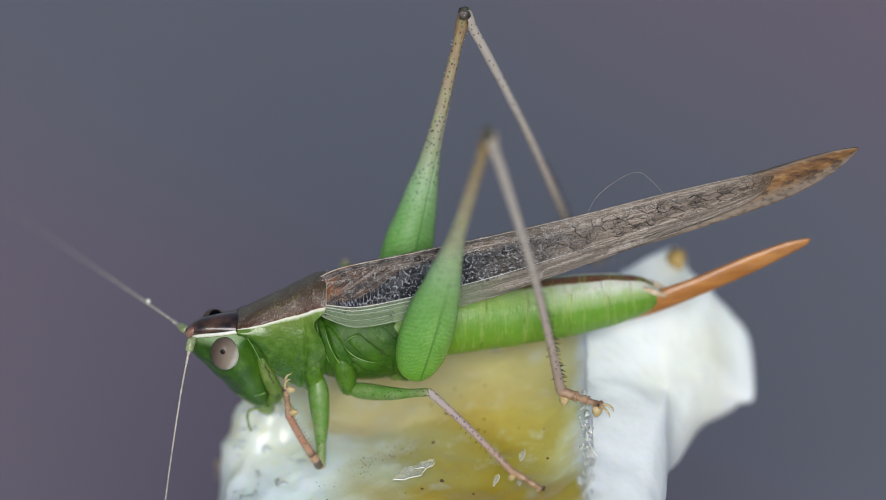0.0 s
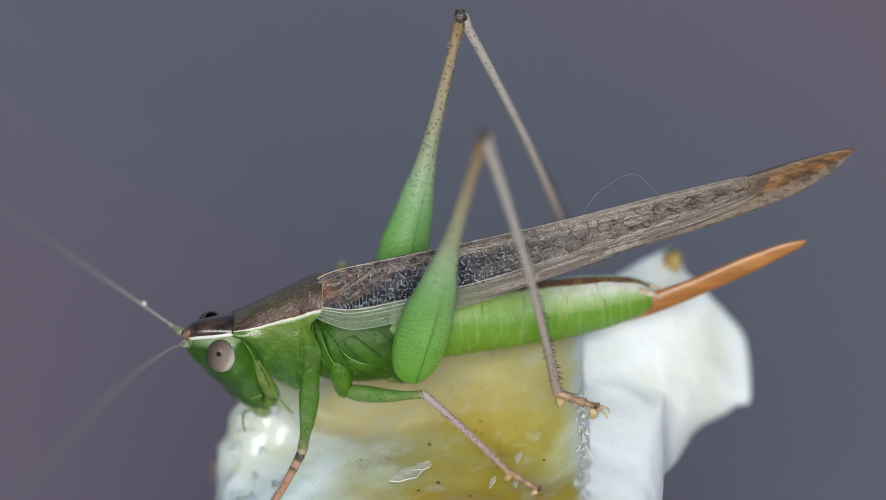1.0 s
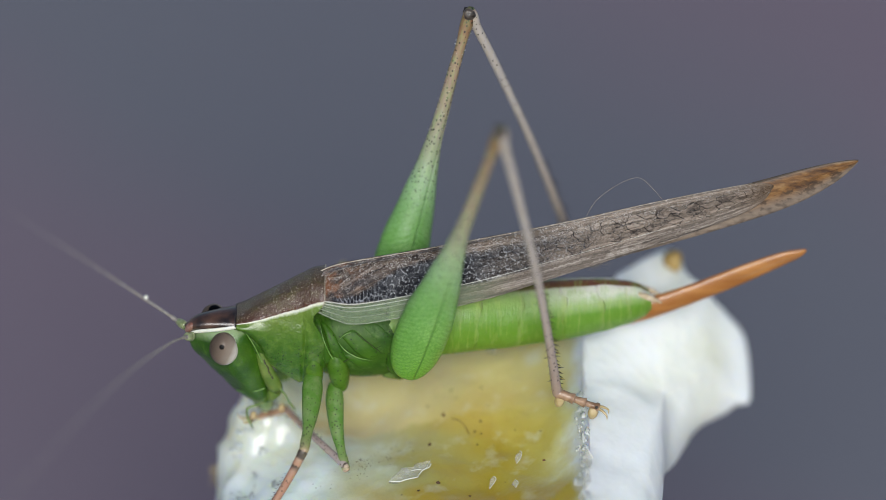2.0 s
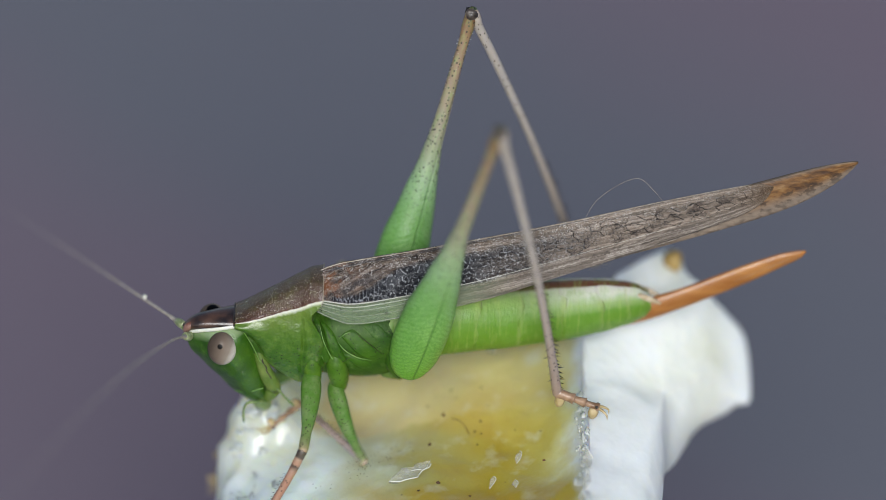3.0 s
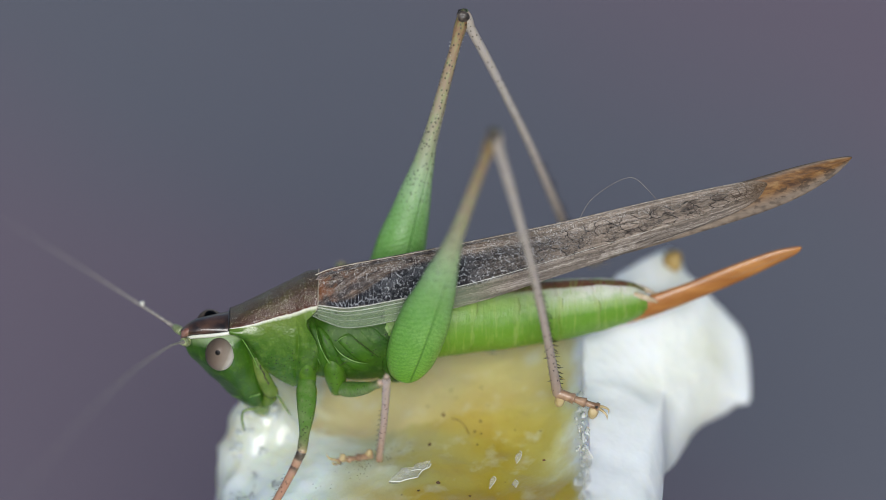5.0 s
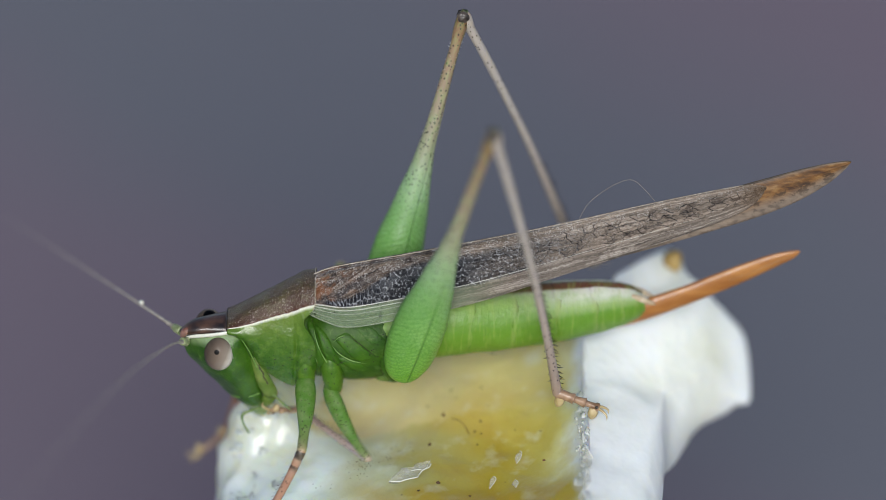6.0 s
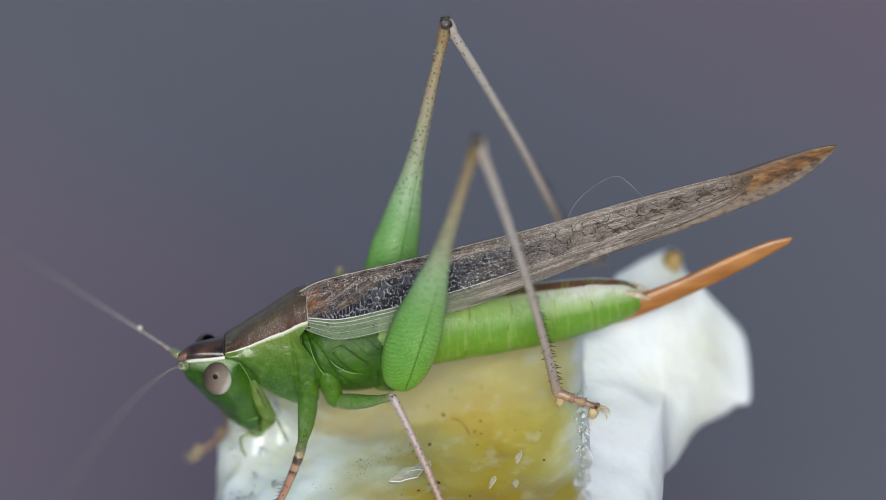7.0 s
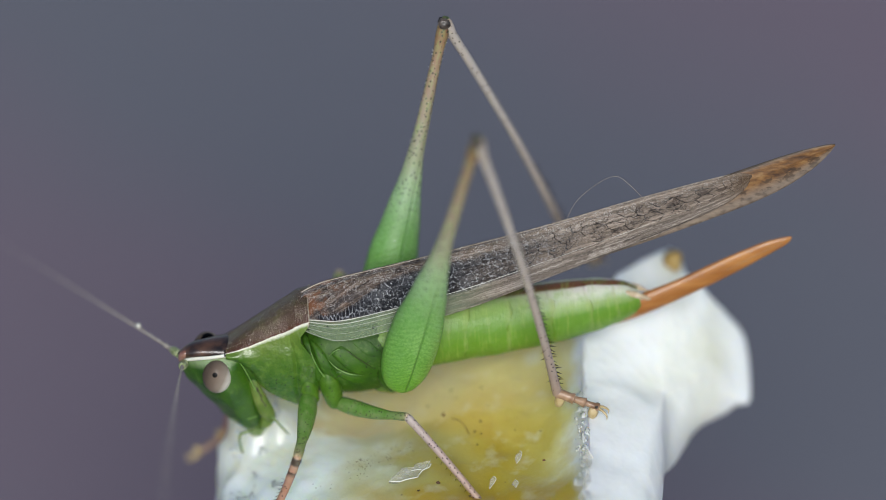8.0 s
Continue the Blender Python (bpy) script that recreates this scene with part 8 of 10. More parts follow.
    walk(far_fore[1], [
        (0, aim((-7.88, 3.38, -9.18), (-9.07, 3.76, -12.56))), (0.2, aim((-7.84, 3.38, -9.21), (-9.07, 3.76, -12.58))),
        (0.3, aim((-7.83, 3.38, -9.21), (-9.07, 3.76, -12.57))), (0.4, aim((-7.83, 3.38, -9.21), (-9.06, 3.76, -12.57))),
        (0.5, aim((-7.82, 3.39, -9.21), (-9.06, 3.77, -12.57))), (1, aim((-7.81, 3.39, -9.22), (-9.06, 3.78, -12.58))),
        (1.1, aim((-7.80, 3.40, -9.23), (-9.05, 3.78, -12.58))), (1.2, aim((-7.78, 3.35, -9.23), (-9.02, 3.76, -12.58))),
        (1.3, aim((-7.71, 3.31, -9.29), (-8.95, 3.73, -12.64))), (1.4, aim((-7.17, 3.40, -9.54), (-8.63, 3.85, -12.80))),
        (1.5, aim((-7.03, 3.33, -9.59), (-8.46, 3.82, -12.86))), (1.6, aim((-7.64, 2.85, -9.40), (-8.73, 3.41, -12.79))),
        (1.7, aim((-7.62, 2.87, -9.40), (-8.70, 3.42, -12.79))), (2.2, aim((-7.86, 2.40, -9.37), (-8.83, 2.86, -12.80))),
        (2.8, aim((-7.99, 2.26, -9.29), (-8.86, 2.52, -12.77))), (2.9, aim((-7.97, 2.20, -9.33), (-8.87, 2.46, -12.81))),
        (3, aim((-7.84, 2.25, -9.44), (-8.85, 2.62, -12.88))), (3.1, aim((-7.83, 2.25, -9.44), (-8.84, 2.62, -12.88))),
        (3.2, aim((-7.82, 2.25, -9.45), (-8.82, 2.62, -12.88))), (3.3, aim((-7.81, 2.25, -9.45), (-8.81, 2.62, -12.89))),
        (3.4, aim((-7.80, 2.25, -9.45), (-8.80, 2.62, -12.89))), (3.5, aim((-7.79, 2.24, -9.45), (-8.78, 2.62, -12.89))),
        (3.6, aim((-7.81, 2.25, -9.44), (-8.80, 2.62, -12.88))), (3.7, aim((-7.86, 2.30, -9.41), (-8.85, 2.67, -12.86))),
        (3.8, aim((-7.89, 2.52, -9.36), (-8.88, 2.94, -12.79))), (3.9, aim((-7.90, 2.81, -9.28), (-8.94, 3.06, -12.72))),
        (4, aim((-8.18, 3.13, -8.80), (-9.06, 3.38, -12.28))), (4.1, aim((-9.01, 2.67, -7.03), (-6.61, 1.87, -9.59))),
        (4.2, aim((-9.00, 2.66, -7.30), (-6.23, 1.44, -9.26))), (4.3, aim((-9.02, 2.66, -7.22), (-6.32, 1.35, -9.21))),
        (4.4, aim((-9.04, 2.65, -7.12), (-6.49, 1.57, -9.41))), (4.5, aim((-9.04, 2.65, -7.17), (-6.21, 1.59, -9.11))),
        (4.7, aim((-9.05, 2.65, -7.10), (-6.27, 1.56, -9.12))), (5.2, aim((-9.02, 2.63, -7.22), (-6.40, 1.98, -9.60))),
        (5.5, aim((-8.21, 3.29, -8.61), (-8.69, 3.56, -12.17))), (5.8, aim((-8.06, 3.32, -8.77), (-8.63, 3.69, -12.30))),
        (5.9, aim((-8.03, 3.32, -8.78), (-8.62, 3.70, -12.31))), (6, aim((-8.00, 3.32, -8.78), (-8.61, 3.70, -12.31))),
        (6.1, aim((-7.98, 3.32, -8.78), (-8.60, 3.69, -12.31))), (6.2, aim((-7.95, 3.32, -8.79), (-8.59, 3.69, -12.31))),
        (6.3, aim((-8.08, 3.33, -8.51), (-8.67, 3.68, -12.05))), (6.4, aim((-8.33, 3.34, -8.10), (-8.82, 3.68, -11.65))),
        (6.5, aim((-8.32, 3.33, -8.01), (-8.86, 3.67, -11.55))), (6.6, aim((-8.31, 3.33, -7.99), (-8.89, 3.67, -11.53))),
        (6.7, aim((-8.31, 3.33, -7.97), (-8.91, 3.67, -11.50))), (6.8, aim((-8.30, 3.33, -7.94), (-8.94, 3.66, -11.47))),
        (6.9, aim((-8.30, 3.33, -7.92), (-8.96, 3.66, -11.44))), (7, aim((-8.30, 3.33, -7.90), (-8.98, 3.66, -11.42))),
        (7.1, aim((-8.31, 3.33, -7.88), (-9.00, 3.66, -11.40))), (7.3, aim((-8.31, 3.33, -7.84), (-9.02, 3.66, -11.36))),
        (7.5, aim((-8.32, 3.33, -7.81), (-9.04, 3.66, -11.32))), (7.8, aim((-8.32, 3.33, -7.81), (-9.04, 3.65, -11.32))),
        (8, aim((-8.32, 3.33, -7.81), (-9.05, 3.65, -11.33))),
    ])
    walk(far_fore[2], [
        (0, aim((-9.07, 3.76, -12.56), (-9.51, 3.55, -13.97))), (0.2, aim((-9.07, 3.76, -12.58), (-9.51, 3.53, -13.99))),
        (0.3, aim((-9.07, 3.76, -12.57), (-9.51, 3.54, -13.99))), (0.4, aim((-9.06, 3.76, -12.57), (-9.51, 3.54, -13.99))),
        (0.5, aim((-9.06, 3.77, -12.57), (-9.51, 3.54, -13.98))), (1, aim((-9.06, 3.78, -12.58), (-9.50, 3.56, -13.99))),
        (1.1, aim((-9.05, 3.78, -12.58), (-9.50, 3.56, -13.99))), (1.2, aim((-9.02, 3.76, -12.58), (-9.47, 3.54, -13.99))),
        (1.3, aim((-8.95, 3.73, -12.64), (-9.38, 3.53, -14.06))), (1.4, aim((-8.63, 3.85, -12.80), (-9.12, 3.70, -14.21))),
        (1.5, aim((-8.46, 3.82, -12.86), (-8.95, 3.68, -14.27))), (1.6, aim((-8.73, 3.41, -12.79), (-9.12, 3.26, -14.23))),
        (1.7, aim((-8.70, 3.42, -12.79), (-9.09, 3.27, -14.23))), (2.2, aim((-8.83, 2.86, -12.80), (-9.17, 2.81, -14.27))),
        (2.8, aim((-8.86, 2.52, -12.77), (-9.19, 2.33, -14.23))), (2.9, aim((-8.87, 2.46, -12.81), (-9.20, 2.27, -14.26))),
        (3, aim((-8.85, 2.62, -12.88), (-9.17, 2.50, -14.34))), (3.1, aim((-8.84, 2.62, -12.88), (-9.16, 2.50, -14.34))),
        (3.2, aim((-8.82, 2.62, -12.88), (-9.14, 2.50, -14.34))), (3.3, aim((-8.81, 2.62, -12.89), (-9.13, 2.51, -14.35))),
        (3.4, aim((-8.80, 2.62, -12.89), (-9.12, 2.51, -14.35))), (3.5, aim((-8.78, 2.62, -12.89), (-9.10, 2.51, -14.35))),
        (3.6, aim((-8.80, 2.62, -12.88), (-9.12, 2.52, -14.34))), (3.7, aim((-8.85, 2.67, -12.86), (-9.17, 2.58, -14.32))),
        (3.8, aim((-8.88, 2.94, -12.79), (-9.41, 2.95, -14.20))), (3.9, aim((-8.94, 3.06, -12.72), (-9.68, 3.20, -14.02))),
        (4, aim((-9.06, 3.38, -12.28), (-10.20, 2.65, -12.93))), (4.1, aim((-6.61, 1.87, -9.59), (-7.51, 0.67, -9.65))),
        (4.2, aim((-6.23, 1.44, -9.26), (-7.27, 0.39, -9.52))), (4.3, aim((-6.32, 1.35, -9.21), (-7.40, 0.45, -9.74))),
        (4.4, aim((-6.49, 1.57, -9.41), (-6.50, 0.24, -10.11))), (4.5, aim((-6.21, 1.59, -9.11), (-6.81, 0.26, -8.77))),
        (4.7, aim((-6.27, 1.56, -9.12), (-6.95, 0.25, -8.87))), (5.2, aim((-6.40, 1.98, -9.60), (-7.57, 1.48, -10.39))),
        (5.5, aim((-8.69, 3.56, -12.17), (-9.85, 3.15, -13.02))), (5.8, aim((-8.63, 3.69, -12.30), (-9.79, 3.28, -13.17))),
        (5.9, aim((-8.62, 3.70, -12.31), (-9.78, 3.29, -13.18))), (6, aim((-8.61, 3.70, -12.31), (-9.77, 3.29, -13.18))),
        (6.1, aim((-8.60, 3.69, -12.31), (-9.76, 3.29, -13.18))), (6.2, aim((-8.59, 3.69, -12.31), (-9.75, 3.29, -13.18))),
        (6.3, aim((-8.67, 3.68, -12.05), (-9.85, 3.27, -12.88))), (6.4, aim((-8.82, 3.68, -11.65), (-10.03, 3.26, -12.44))),
        (6.5, aim((-8.86, 3.67, -11.55), (-10.08, 3.25, -12.33))), (6.6, aim((-8.89, 3.67, -11.53), (-10.10, 3.25, -12.30))),
        (6.7, aim((-8.91, 3.67, -11.50), (-10.13, 3.25, -12.27))), (6.8, aim((-8.94, 3.66, -11.47), (-10.16, 3.25, -12.23))),
        (6.9, aim((-8.96, 3.66, -11.44), (-10.19, 3.25, -12.20))), (7, aim((-8.98, 3.66, -11.42), (-10.21, 3.25, -12.17))),
        (7.1, aim((-9.00, 3.66, -11.40), (-10.23, 3.25, -12.15))), (7.3, aim((-9.02, 3.66, -11.36), (-10.25, 3.25, -12.10))),
        (7.5, aim((-9.04, 3.66, -11.32), (-10.28, 3.25, -12.06))), (7.8, aim((-9.04, 3.65, -11.32), (-10.28, 3.25, -12.06))),
        (8, aim((-9.05, 3.65, -11.33), (-10.29, 3.25, -12.07))),
    ])
    walk(near_hind[0], [
        (0, aim((-1.30, -0.82, -5.47), (1.60, -2.72, 7.37))), (0.2, aim((-1.30, -0.82, -5.47), (1.61, -2.71, 7.37))),
        (0.3, aim((-1.30, -0.82, -5.47), (1.61, -2.71, 7.37))), (0.4, aim((-1.30, -0.82, -5.47), (1.62, -2.71, 7.37))),
        (0.5, aim((-1.30, -0.82, -5.47), (1.62, -2.70, 7.37))), (1, aim((-1.30, -0.82, -5.47), (1.62, -2.70, 7.37))),
        (1.1, aim((-1.30, -0.82, -5.47), (1.62, -2.70, 7.37))), (1.2, aim((-1.30, -0.82, -5.47), (1.81, -2.53, 7.35))),
        (1.3, aim((-1.30, -0.82, -5.47), (1.90, -2.41, 7.34))), (1.4, aim((-1.30, -0.82, -5.47), (1.89, -2.43, 7.34))),
        (1.5, aim((-1.30, -0.82, -5.47), (1.87, -2.45, 7.34))), (1.6, aim((-1.30, -0.82, -5.47), (1.86, -2.45, 7.35))),
        (1.7, aim((-1.30, -0.82, -5.47), (1.85, -2.44, 7.35))), (2.2, aim((-1.30, -0.82, -5.47), (1.83, -2.46, 7.35))),
        (2.8, aim((-1.30, -0.82, -5.47), (1.81, -2.48, 7.36))), (2.9, aim((-1.30, -0.82, -5.47), (1.81, -2.48, 7.36))),
        (3, aim((-1.30, -0.82, -5.47), (1.80, -2.49, 7.36))), (3.1, aim((-1.30, -0.82, -5.47), (1.80, -2.50, 7.36))),
        (3.2, aim((-1.30, -0.82, -5.47), (1.80, -2.50, 7.36))), (3.3, aim((-1.30, -0.82, -5.47), (1.79, -2.51, 7.36))),
        (3.4, aim((-1.30, -0.82, -5.47), (1.79, -2.52, 7.36))), (3.5, aim((-1.30, -0.82, -5.47), (1.79, -2.52, 7.36))),
        (3.6, aim((-1.30, -0.82, -5.47), (1.81, -2.53, 7.35))), (3.7, aim((-1.30, -0.82, -5.47), (1.86, -2.54, 7.34))),
        (3.8, aim((-1.30, -0.82, -5.47), (1.90, -2.54, 7.32))), (3.9, aim((-1.30, -0.82, -5.47), (1.93, -2.55, 7.32))),
        (4, aim((-1.30, -0.82, -5.47), (1.96, -2.55, 7.31))), (4.1, aim((-1.30, -0.82, -5.47), (1.97, -2.53, 7.31))),
        (4.2, aim((-1.30, -0.82, -5.47), (1.98, -2.52, 7.31))), (4.3, aim((-1.30, -0.82, -5.47), (1.99, -2.51, 7.31))),
        (4.4, aim((-1.30, -0.82, -5.47), (1.99, -2.50, 7.31))), (4.5, aim((-1.30, -0.82, -5.47), (2.01, -2.49, 7.31))),
        (4.7, aim((-1.30, -0.82, -5.47), (1.99, -2.49, 7.31))), (5.2, aim((-1.30, -0.82, -5.47), (1.94, -2.47, 7.32))),
        (5.5, aim((-1.30, -0.82, -5.47), (1.91, -2.47, 7.33))), (5.8, aim((-1.30, -0.82, -5.47), (1.88, -2.46, 7.34))),
        (5.9, aim((-1.30, -0.82, -5.47), (1.89, -2.46, 7.34))), (6, aim((-1.30, -0.82, -5.47), (1.89, -2.45, 7.34))),
        (6.1, aim((-1.30, -0.82, -5.47), (1.89, -2.44, 7.34))), (6.2, aim((-1.30, -0.82, -5.47), (1.90, -2.44, 7.34))),
        (6.3, aim((-1.30, -0.82, -5.47), (1.86, -2.51, 7.34))), (6.4, aim((-1.30, -0.82, -5.47), (1.93, -2.47, 7.33))),
        (6.5, aim((-1.30, -0.82, -5.47), (1.95, -2.50, 7.32))), (6.6, aim((-1.30, -0.82, -5.47), (2.00, -2.49, 7.31))),
        (6.7, aim((-1.30, -0.82, -5.47), (2.06, -2.48, 7.29))), (6.8, aim((-1.30, -0.82, -5.47), (2.11, -2.46, 7.28))),
        (6.9, aim((-1.30, -0.82, -5.47), (2.17, -2.45, 7.27))), (7, aim((-1.30, -0.82, -5.47), (2.23, -2.44, 7.25))),
        (7.1, aim((-1.30, -0.82, -5.47), (2.24, -2.43, 7.25))), (7.3, aim((-1.30, -0.82, -5.47), (2.28, -2.42, 7.24))),
        (7.5, aim((-1.30, -0.82, -5.47), (2.32, -2.40, 7.23))), (7.8, aim((-1.30, -0.82, -5.47), (2.30, -2.40, 7.24))),
        (8, aim((-1.30, -0.82, -5.47), (2.29, -2.40, 7.24))),
    ])
    walk(near_hind[1], [
        (0, aim((1.60, -2.72, 7.37), (4.65, -2.20, -5.61))), (0.2, aim((1.61, -2.71, 7.37), (4.66, -2.20, -5.61))),
        (0.3, aim((1.61, -2.71, 7.37), (4.66, -2.19, -5.61))), (0.4, aim((1.62, -2.71, 7.37), (4.66, -2.19, -5.61))),
        (0.5, aim((1.62, -2.70, 7.37), (4.68, -2.20, -5.61))), (1, aim((1.62, -2.70, 7.37), (4.67, -2.19, -5.61))),
        (1.1, aim((1.62, -2.70, 7.37), (4.69, -2.21, -5.60))), (1.2, aim((1.81, -2.53, 7.35), (4.68, -2.08, -5.67))),
        (1.3, aim((1.90, -2.41, 7.34), (4.68, -2.02, -5.70))), (1.4, aim((1.89, -2.43, 7.34), (4.71, -2.05, -5.69))),
        (1.5, aim((1.87, -2.45, 7.34), (4.74, -2.08, -5.68))), (1.6, aim((1.86, -2.45, 7.35), (4.75, -2.06, -5.67))),
        (1.7, aim((1.85, -2.44, 7.35), (4.76, -2.05, -5.66))), (2.2, aim((1.83, -2.46, 7.35), (4.78, -2.05, -5.65))),
        (2.8, aim((1.81, -2.48, 7.36), (4.80, -2.04, -5.64))), (2.9, aim((1.81, -2.48, 7.36), (4.80, -2.04, -5.64))),
        (3, aim((1.80, -2.49, 7.36), (4.81, -2.04, -5.63))), (3.1, aim((1.80, -2.50, 7.36), (4.82, -2.04, -5.63))),
        (3.2, aim((1.80, -2.50, 7.36), (4.82, -2.04, -5.63))), (3.3, aim((1.79, -2.51, 7.36), (4.83, -2.04, -5.63))),
        (3.4, aim((1.79, -2.52, 7.36), (4.86, -2.06, -5.62))), (3.5, aim((1.79, -2.52, 7.36), (4.85, -2.05, -5.62))),
        (3.6, aim((1.81, -2.53, 7.35), (4.86, -2.04, -5.63))), (3.7, aim((1.86, -2.54, 7.34), (4.87, -2.02, -5.65))),
        (3.8, aim((1.90, -2.54, 7.32), (4.90, -2.03, -5.67))), (3.9, aim((1.93, -2.55, 7.32), (4.88, -2.01, -5.69))),
        (4, aim((1.96, -2.55, 7.31), (4.90, -2.02, -5.69))), (4.1, aim((1.97, -2.53, 7.31), (4.88, -2.00, -5.70))),
        (4.2, aim((1.98, -2.52, 7.31), (4.87, -1.99, -5.70))), (4.3, aim((1.99, -2.51, 7.31), (4.87, -1.98, -5.71))),
        (4.4, aim((1.99, -2.50, 7.31), (4.88, -1.99, -5.71))), (4.5, aim((2.01, -2.49, 7.31), (4.87, -1.96, -5.71))),
        (4.7, aim((1.99, -2.49, 7.31), (4.89, -1.96, -5.70))), (5.2, aim((1.94, -2.47, 7.32), (4.95, -1.95, -5.66))),
        (5.5, aim((1.91, -2.47, 7.33), (4.98, -1.95, -5.64))), (5.8, aim((1.88, -2.46, 7.34), (5.02, -1.95, -5.62))),
        (5.9, aim((1.89, -2.46, 7.34), (5.03, -1.94, -5.62))), (6, aim((1.89, -2.45, 7.34), (5.04, -1.93, -5.61))),
        (6.1, aim((1.89, -2.44, 7.34), (5.05, -1.93, -5.61))), (6.2, aim((1.90, -2.44, 7.34), (5.05, -1.92, -5.61))),
        (6.3, aim((1.86, -2.51, 7.34), (5.11, -1.91, -5.59))), (6.4, aim((1.93, -2.47, 7.33), (5.13, -1.80, -5.61))),
        (6.5, aim((1.95, -2.50, 7.32), (5.13, -1.77, -5.62))), (6.6, aim((2.00, -2.49, 7.31), (5.13, -1.76, -5.64))),
        (6.7, aim((2.06, -2.48, 7.29), (5.13, -1.76, -5.67))), (6.8, aim((2.11, -2.46, 7.28), (5.13, -1.76, -5.70))),
        (6.9, aim((2.17, -2.45, 7.27), (5.12, -1.74, -5.72))), (7, aim((2.23, -2.44, 7.25), (5.12, -1.74, -5.75))),
        (7.1, aim((2.24, -2.43, 7.25), (5.13, -1.74, -5.76))), (7.3, aim((2.28, -2.42, 7.24), (5.12, -1.71, -5.78))),
        (7.5, aim((2.32, -2.40, 7.23), (5.12, -1.69, -5.79))), (7.8, aim((2.30, -2.40, 7.24), (5.12, -1.68, -5.78))),
        (8, aim((2.29, -2.40, 7.24), (5.12, -1.67, -5.78))),
    ])
